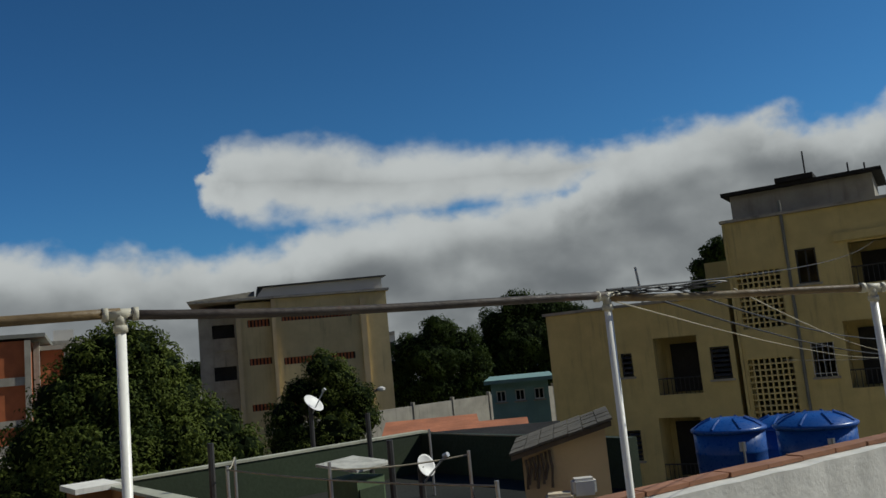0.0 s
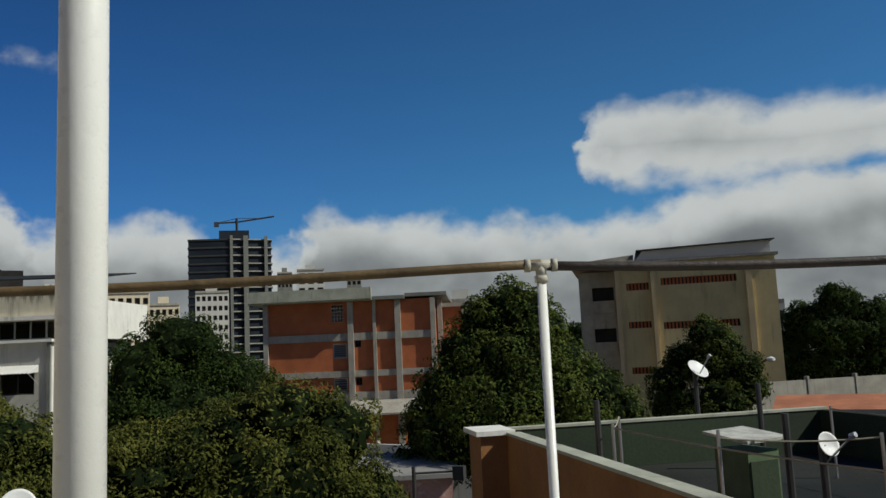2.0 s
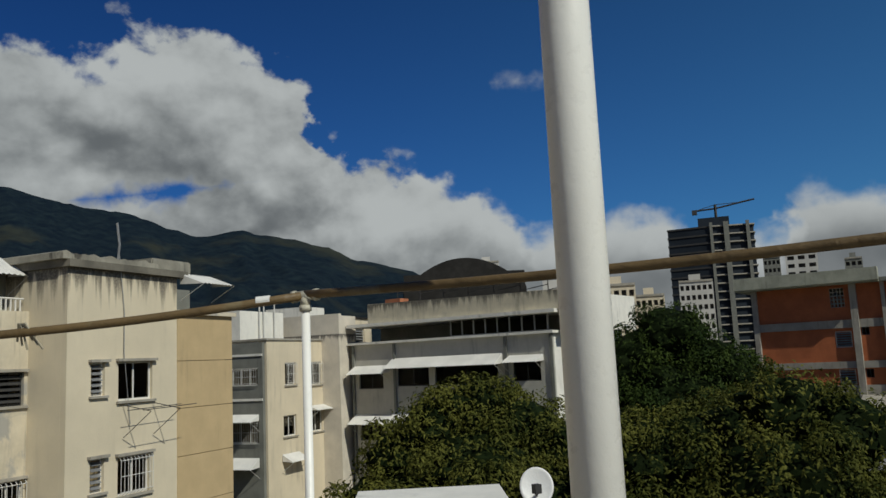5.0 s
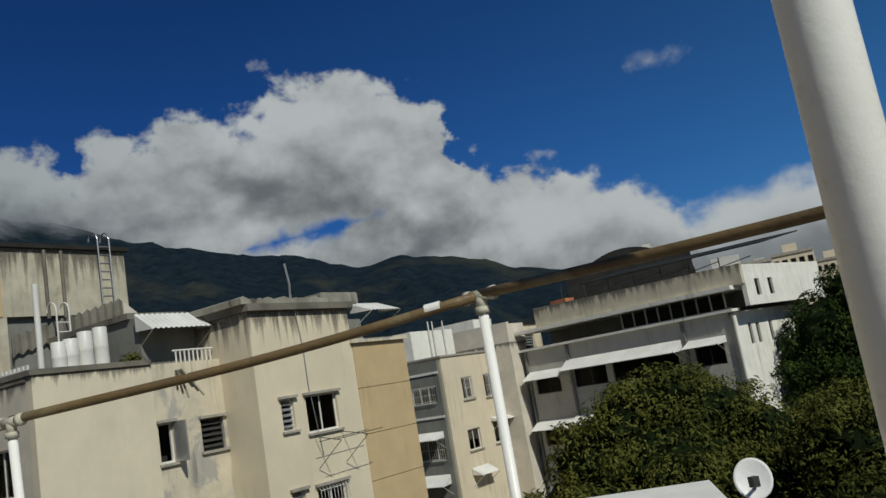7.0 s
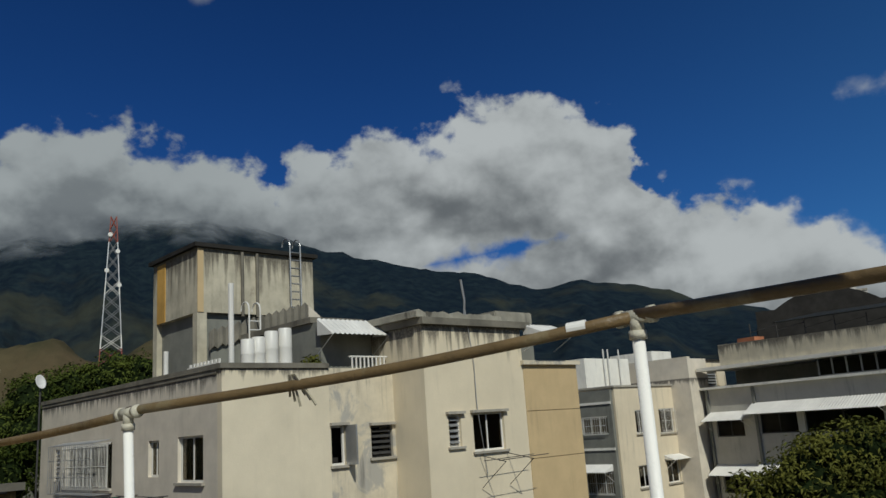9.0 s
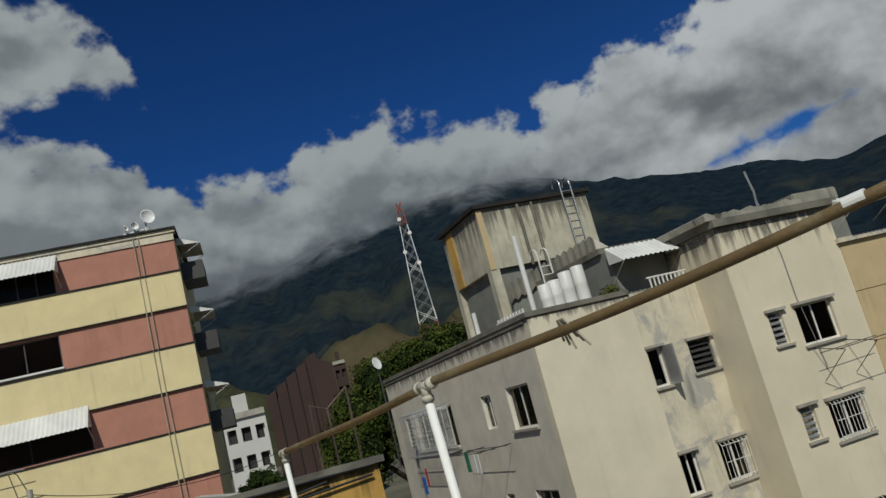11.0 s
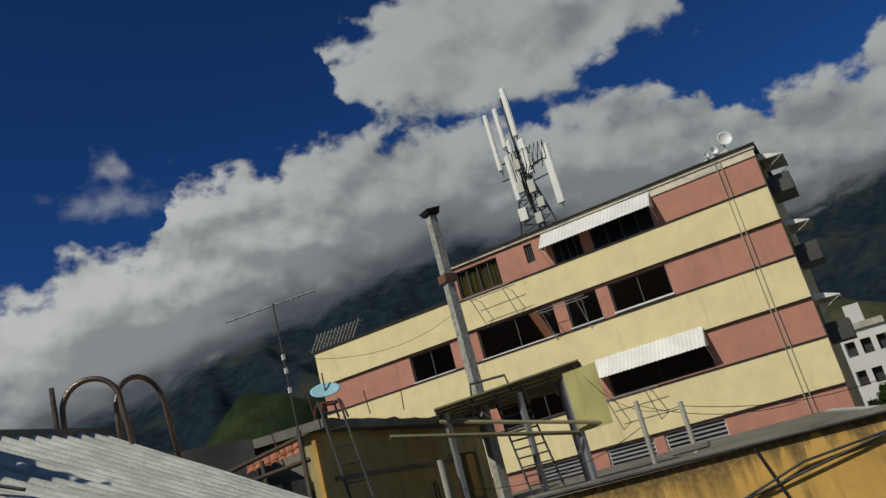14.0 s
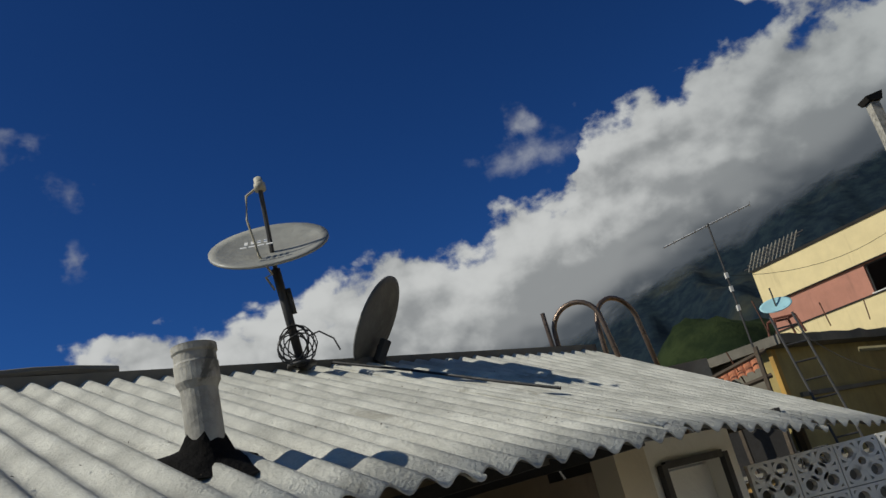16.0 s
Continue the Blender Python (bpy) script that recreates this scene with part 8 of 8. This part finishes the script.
def far_block(az, d, width, z1, mat, floors, cols, label, depth=14.0, band=None):
    """A distant block with its windows cut as dark recesses."""
    p = polar(az, d, 0)
    b = thing("far_building", pose(p.x, p.y, 0, 0, 0, az), label, "building")
    h = min(3.0, (z1 - GZ) / floors)
    holes = []
    for i in range(cols):
        for j in range(floors):
            x0 = -width / 2 + width * (i + 0.18) / cols
            holes.append((x0, x0 + width * 0.64 / cols, z1 - h * (j + 0.85), z1 - h * (j + 0.35)))
    wall(b, "wall", front(), -width / 2, width / 2, GZ, z1, holes, M[mat], 0.5)
    # black filler behind the openings; the windows' shade is its colour
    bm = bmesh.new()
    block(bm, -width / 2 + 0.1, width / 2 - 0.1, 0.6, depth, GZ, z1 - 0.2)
    part("window_shade_block", bm, M["dark"], b)
    for x in (-width / 2, width / 2 - 0.4):
        bm = bmesh.new()
        block(bm, x, x + 0.4, 0.503, depth + 0.5, GZ, z1)
        part("side_wall", bm, M[mat], b)
    bm = bmesh.new()
    block(bm, -width / 2, width / 2, -0.3, depth + 0.5, z1 + 0.003, z1 + 0.6)
    part("roof_slab", bm, M["concrete"], b)
    bm = bmesh.new()
    block(bm, -width * 0.2, width * 0.15, 3, depth * 0.6, z1 + 0.6, z1 + 2.6)
    part("roof_house", bm, M[mat], b)
    return b


tower()
far_block(42.3, 260, 10, 33.0, "far_white", 9, 6, "pale far apartment block with rows of windows")
far_block(47.6, 200, 9, 28.5, "cream", 6, 5, "cream far apartment block")
far_block(49.6, 180, 6, 25.0, "far_white", 5, 4, "white far apartment block")
far_block(45.4, 230, 8, 27.5, "cream", 6, 5, "cream far apartment block")
far_block(37.4, 330, 6, 45.5, "dark_wall", 10, 4, "dark far apartment tower")
far_block(35.6, 330, 11, 46.5, "far_white", 11, 3, "white far apartment tower with balcony bands")
far_block(32.6, 340, 6, 43.5, "dark_wall", 8, 3, "narrow grey far tower block")
far_block(56.5, 300, 9, 48, "far_white", 10, 5, "white far building above the arched roof")
far_block(51.6, 150, 14, 24.0, "far_white", 4, 8, "long pale far building with flat roof")
far_block(25.0, 150, 9, 21.0, "far_white", 4, 4, "grey far building behind trees")
far_block(4.2, 130, 3.5, 17.0, "far_white", 3, 2, "small grey far building beside trees")
far_block(119.5, 85, 4.2, 17.2, "far_white", 5, 3, "white far apartment block with balconies", 8)
far_block(117.2, 140, 1.3, 15.5, "terracotta", 4, 1, "narrow orange far building", 6)
far_block(112.6, 150, 2.2, 26.0, "brown", 5, 2, "small brown far building on the slope", 8)


def brown_blocks():
    for k in range(5):
        p = polar(117.5 - 0.78 * k, 128 - 2 * k, 0)
        b = thing("brown_tower", pose(p.x, p.y, 0, 0, 0, 116), "dark brown brick tower with stepped roofline", "building", "brown towers")
        bm = bmesh.new()
        z1 = 21.8 + 0.85 * k
        hexa(bm, [Vector(q) for q in ((-0.75, 0, GZ), (0.75, 0, GZ), (0.75, 9, GZ), (-0.75, 9, GZ), (-0.75, 0, z1), (0.75, 0, z1 + 0.7), (0.75, 9, z1 + 0.7), (-0.75, 9, z1))])
        part("wall", bm, M["brown"], b)
        # near-black slab paints the shadow in the joint between towers
        bm = bmesh.new()
        block(bm, 0.78, 1.0, 0.3, 8, GZ, z1 - 0.6)
        part("shadow_gap", bm, M["dark"], b)
    p = polar(113.7, 118, 0)
    b = thing("brown_tower", pose(p.x, p.y, 0, 0, 0, 116), "dark brown brick tower with plain flank", "building", "brown towers")
    bm = bmesh.new()
    hexa(bm, [Vector(q) for q in ((-1.6, 0, GZ), (1.4, 0, GZ), (1.4, 9, GZ), (-1.6, 9, GZ), (-1.6, 0, 25.2), (1.4, 0, 23.6), (1.4, 9, 23.6), (-1.6, 9, 25.2))])
    part("wall", bm, M["brown"], b)


brown_blocks()


def lattice_mast():
    p = polar(105.9, 350, 0)
    b = thing("radio_mast", pose(p.x, p.y, 0, 0, 0, 106), "red and white steel lattice radio mast", "mast")
    z0, z1, n = 30.0, 107.0, 14
    w = lambda z: 4.0 * (1 - (z - z0) / (z1 - z0)) + 1.1
    for i in range(n):
        a, c = z0 + (z1 - z0) * i / n, z0 + (z1 - z0) * (i + 1) / n
        bm = bmesh.new()
        wa, wc = w(a), w(c)
        k = [(-1, -1), (1, -1), (1, 1), (-1, 1)]
        for j in range(4):
            (x0, y0), (x1, y1) = k[j], k[(j + 1) % 4]
            tube(bm, [(x0 * wa, y0 * wa, a), (x0 * wc, y0 * wc, c)], 0.24, 4)
            tube(bm, [(x0 * wa, y0 * wa, a), (x1 * wc, y1 * wc, c)], 0.14, 4)
            tube(bm, [(x1 * wa, y1 * wa, a), (x0 * wc, y0 * wc, c)], 0.14, 4)
        part("mast_section", bm, M["mast_red" if i < 4 or i > 11 else "frame_grey" if i % 4 else "plastic_white"], b)
    bm = bmesh.new()
    for x, y in k:
        tube(bm, [(x * 5.4, y * 5.4, GZ), (x * 5.1, y * 5.1, z0)], 0.4, 4)
    part("mast_leg", bm, M["mast_red"], b)
    bm = bmesh.new()
    for z, x in ((92, 1.8), (84, -2.2), (78, 2.6), (99, -1.2)):
        bm = bmesh.new()
        lathe(bm, [(0.9, -0.4), (0.9, 0.4)], 12, Matrix.Translation((x, -2, z)) @ pose(0, 0, 0, 90, 0, 0))
        part("drum_dish", bm, M["plastic_white"], b)


lattice_mast()


def hillside_houses():
    """Crowded small houses and tombs on the slope behind the yard."""
    rnd = random.Random(11)
    bm = bmesh.new()
    for i in range(260):
        az, d = rnd.uniform(-9, 6), rnd.uniform(80, 150)
        p = polar(az, d, 0)
        s, h = rnd.uniform(0.5, 1.6), rnd.uniform(0.5, 1.6)
        z = 7.6 + (d - 80) * 0.055
        block(bm, p.x - s, p.x + s, p.y - s, p.y + s, z - 3, z + h)
    tagged(obj("small_tomb", bm, M["far_white"]), "crowded pale tombs and huts on a slope", "tombs", kind="stuff")
    bm = bmesh.new()
    n = 30
    rows = []
    for i in range(n + 1):
        az = -14 + 26 * i / n
        rows.append([bm.verts.new(polar(az, 72 + 12 * j, GZ + 0.01 + min(1, j / 2) * (3.2 + 0.66 * j) * (1 + 0.15 * noise.noise(Vector((az * 0.3, j * 0.5, 1)))))) for j in range(10)])
    for a, c in zip(rows, rows[1:]):
        for j in range(9):
            bm.faces.new((a[j], a[j + 1], c[j + 1], c[j]))
    tagged(obj("slope", bm, green_scrub, smooth=True), "scrubby slope with huts behind the yard", "slope", kind="structure")


hillside_houses()


# ---------------------------------------------------------------- trees
def leaf_cloud(bm, rnd, lobes, count, size, squash=0.8):
    """Scatter bent leaf sprays over the skins of the crown's lobes."""
    total = sum(r * r for _, r in lobes)
    for c, r in lobes:
        for _ in range(int(count * r * r / total)):
            d = Vector((rnd.gauss(0, 1), rnd.gauss(0, 1), rnd.gauss(0, 1) + 0.25)).normalized()
            bump = 1 + 0.22 * noise.noise(d * 2.3 + c * 0.7) + 0.12 * noise.noise(d * 6.0 + c)
            p = c + Vector((d.x, d.y, d.z * squash)) * (r * bump * rnd.uniform(0.86, 1.05))
            n = (d + Vector((rnd.uniform(-0.9, 0.9), rnd.uniform(-0.9, 0.9), rnd.uniform(-0.3, 0.9)))).normalized()
            t = n.cross(Vector((rnd.uniform(-1, 1), rnd.uniform(-1, 1), rnd.uniform(-1, 0.3)))).normalized()
            s = n.cross(t)
            l, w = size * rnd.uniform(0.7, 1.4), size * rnd.uniform(0.28, 0.5)
            mid = p + t * (l * 0.5) + n * (l * 0.12)
            a, b1, b2, e = bm.verts.new(p), bm.verts.new(mid + s * w * 0.5), bm.verts.new(mid - s * w * 0.5), bm.verts.new(p + t * l - n * (l * 0.1))
            bm.faces.new((a, b1, b2))
            bm.faces.new((b1, e, b2))


def tree(name, label, foot, lobes, count, size, leaf, seed, trunk=0.3, squash=0.85):
    rnd = random.Random(seed)
    foot = Vector(foot)
    b = thing(name, Matrix.Translation(foot), label, "tree")
    lob = [(Vector(c) - foot, r) for c, r in lobes]
    boughs = []
    for c, r in lob:
        for _ in range(16):
            v = Vector((rnd.gauss(0, 1), rnd.gauss(0, 1), rnd.gauss(0.2, 0.8))).normalized()
            boughs.append((c + Vector((v.x, v.y, v.z * squash)) * (r * rnd.uniform(0.72, 1.02)), r * rnd.uniform(0.16, 0.34)))
    bm = bmesh.new()
    mid = sum((c for c, _ in lob), Vector()) / len(lob)
    fork = Vector((mid.x * 0.5, mid.y * 0.5, max(0.8, mid.z * 0.55)))
    tube(bm, [Vector((0, 0, 0)), fork * 0.5 + Vector((0.1, 0, 0)), fork], trunk, 9, True, 0.7)
    part("trunk", bm, M["bark"], b, "", True)
    for c, r in lob:
        bm = bmesh.new()
        tube(bm, [fork, fork.lerp(c, 0.5) + Vector((0, 0, 0.2)), c], trunk * 0.5, 6, True, 0.35)
        part("limb", bm, M["bark"], b, "", True)
    # filler lumps inside the leaves: painted crown shade that stops light passing through
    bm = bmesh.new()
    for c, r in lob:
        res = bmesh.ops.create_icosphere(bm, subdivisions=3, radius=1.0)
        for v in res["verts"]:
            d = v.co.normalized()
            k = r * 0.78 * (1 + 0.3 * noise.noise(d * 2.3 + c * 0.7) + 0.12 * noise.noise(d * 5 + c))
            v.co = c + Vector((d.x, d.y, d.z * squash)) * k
    part("crown_shade_core", bm, M["leaf_core"], b)
    bm = bmesh.new()
    leaf_cloud(bm, rnd, lob, count * 0.55, size * 0.68, squash)
    leaf_cloud(bm, rnd, boughs, count * 1.35, size * 0.68, squash)
    part("crown", bm, M[leaf], b)
    return b


def trees():
    d = 38.0
    tree("mango_tree", "large dense mango tree with glossy dark leaves", polar(20.8, d, GZ),
         [(polar(21.2, d, 14.1), 1.7), (polar(23.0, d, 13.7), 1.5), (polar(19.6, d, 13.2), 1.5), (polar(24.6, d - 0.5, 12.2), 1.6), (polar(18.2, d, 11.6), 1.5), (polar(21.5, d - 1, 11.6), 2.3), (polar(26.0, d - 1, 10.4), 1.7), (polar(27.2, d - 1, 8.8), 1.5), (polar(28.6, d - 1, 7.2), 1.5),
          (polar(16.0, d - 1, 10.3), 1.5), (polar(14.3, d - 1, 9.2), 1.4), (polar(22.4, d - 2, 9.4), 2.7), (polar(18.4, d - 2, 9.3), 2.4), (polar(24.8, d - 2, 8.4), 2.2), (polar(16.4, d - 2, 7.8), 2.0), (polar(20, d - 2.5, 7.8), 2.7)], 21000, 0.34, "leaf_mango", 1, 0.4)
    tree("round_tree", "small dark tree in front of the beige block", polar(8.2, 30, GZ),
         [(polar(8.0, 30, 12.6), 0.75), (polar(7.0, 30, 12.1), 0.7), (polar(9.7, 30, 11.8), 0.66), (polar(10.7, 30, 11.0), 0.75), (polar(5.9, 30, 11.4), 0.75), (polar(8.0, 30, 11.4), 0.95), (polar(5.5, 30, 10.6), 0.7), (polar(10.7, 30, 10.0), 0.8), (polar(7.4, 29.6, 10.2), 1.1), (polar(9.4, 30, 9.9), 1.0), (polar(8, 30, 9.0), 1.1)], 9000, 0.2, "leaf_mango", 2, 0.15)
    tree("leafy_tree", "tall dark leafy tree behind the railing", polar(44, 44, GZ),
         [(polar(44.2, 44, 13.2), 2.2), (polar(46.6, 44, 12.0), 2.2), (polar(42.2, 44, 11.6), 2.2), (polar(40.4, 45, 10.6), 2.0), (polar(48.0, 44, 10.2), 2.0), (polar(44, 43, 10), 2.8), (polar(41, 43, 8.4), 2.5), (polar(47, 43, 8.2), 2.5), (polar(44, 42, 7), 3)], 15000, 0.34, "leaf_dark", 3, 0.35)
    tree("broad_tree", "broad leafy tree crown below the terrace", polar(38.5, 20, GZ),
         [(polar(37.6, 20, 10.9), 1.35), (polar(40.5, 20, 10.2), 1.5), (polar(34.6, 20, 10.5), 1.3), (polar(31.8, 20, 8.9), 1.0), (polar(43.6, 20, 9.9), 1.5), (polar(33.0, 20, 8.8), 1.3), (polar(38, 19, 9.2), 1.9), (polar(46.5, 20, 9.8), 1.6), (polar(42, 19, 8.3), 1.9), (polar(35.0, 19, 7.9), 1.7), (polar(47.5, 19, 8.2), 1.7)], 22000, 0.2, "leaf_olive", 4, 0.3)
    tree("broad_tree", "broad leafy tree crown with reddish tips near the office", polar(57.5, 22, GZ),
         [(polar(58.0, 22, 11.0), 1.35), (polar(60.5, 22, 10.6), 1.4), (polar(55.4, 22, 10.5), 1.4), (polar(53.0, 22, 9.9), 1.3), (polar(63.0, 22, 9.9), 1.3), (polar(58, 21, 9.4), 1.9), (polar(54, 21, 8.7), 1.7), (polar(62, 21, 8.6), 1.8), (polar(50.6, 22, 9.0), 1.4), (polar(65.0, 22, 8.8), 1.2)], 21000, 0.21, "leaf_olive", 5, 0.3)
    tree("far_tree", "dark rounded tree beyond the yard", polar(0.4, 78, GZ),
         [(polar(0.2, 78, 14.9), 2.0), (polar(2.2, 78, 13.4), 2.1), (polar(-1.4, 78, 13.6), 1.9), (polar(3.2, 78, 11.6), 1.6), (polar(0.6, 77, 12.2), 2.6), (polar(-2.0, 77, 11.6), 1.8), (polar(0.4, 77, 9.6), 2.8), (polar(2.6, 77, 9.4), 2.2), (polar(-2.0, 77, 9.2), 2.2)], 12000, 0.45, "leaf_dark", 6, 0.35)
    tree("far_tree", "tall dark tree with a ragged crown", polar(-6.0, 82, GZ),
         [(polar(-5.6, 82, 16.9), 2.2), (polar(-7.6, 82, 15.9), 2.3), (polar(-4.0, 82, 15.2), 2.2), (polar(-9.2, 82, 15.2), 2.0), (polar(-3.4, 82, 13.0), 1.8), (polar(-6, 81, 13.6), 3.0), (polar(-8.6, 81, 12.6), 2.6), (polar(-11.5, 82, 14.0), 1.9), (polar(-5, 81, 10.6), 3.0), (polar(-8, 81, 9.8), 3.0), (polar(-3.4, 81, 10.2), 2.2)], 14000, 0.45, "leaf_dark", 7, 0.4)
    tree("slope_tree", "green tree behind the roofs on the slope", polar(108.5, 42, GZ),
         [(polar(107.6, 42, 15.3), 1.5), (polar(105.5, 42, 15.6), 1.5), (polar(103.6, 42, 15.8), 1.4), (polar(109.8, 42, 14.8), 1.5), (polar(111.8, 42, 13.7), 1.3), (polar(113.5, 42, 12.5), 1.1), (polar(109, 41, 13.2), 2.0), (polar(106, 41, 13.6), 2.0), (polar(112, 41, 11.6), 1.8)], 13000, 0.28, "leaf_mango", 8, 0.3)
    tree("leafy_tree", "dark tree between the yard buildings", polar(-20.5, 44, GZ),
         [(polar(-19.0, 44, 15.8), 0.8), (polar(-18.6, 44, 15.0), 0.7), (polar(-20.0, 44, 16.5), 1.0), (polar(-20, 44, 15), 1.2)], 3500, 0.3, "leaf_dark", 9, 0.2)
    tree("street_tree", "low street tree beside the white far block", polar(118.9, 60, GZ),
         [(polar(118.9, 60, 11.2), 1.1), (polar(119.8, 60, 10.6), 0.9), (polar(118.0, 60, 10.6), 0.9)], 2500, 0.3, "leaf_dark", 10, 0.2)
    tree("far_tree", "dark hedge-like tree behind the mango tree", polar(15.5, 80, GZ),
         [(polar(15.4, 80, 13.2), 1.6), (polar(17.0, 80, 13.0), 1.6), (polar(18.5, 80, 12.6), 1.6), (polar(14.0, 80, 12), 1.5), (polar(24.5, 95, 13.2), 2.0), (polar(26, 95, 12.6), 2.0)], 6000, 0.45, "leaf_dark", 12, 0.3)
    # potted plant on the block's roof
    p = frame_of(-22.07, -3.34, 126) @ Vector((3.2, 0.7, 14.1))
    b = thing("potted_plant", Matrix.Translation(p), "yellow-green plant in a pot on the roof edge", "plant")
    bm = bmesh.new()
    lathe(bm, [(0.13, 0), (0.18, 0.28), (0.2, 0.3), (0.15, 0.31)], 14)
    part("pot", bm, M["terracotta"], b)
    bm = bmesh.new()
    leaf_cloud(bm, random.Random(4), [(Vector((0, 0, 0.5)), 0.28), (Vector((0.15, 0, 0.42)), 0.2)], 260, 0.14)
    part("leaves", bm, M["leaf_olive"], b)


trees()
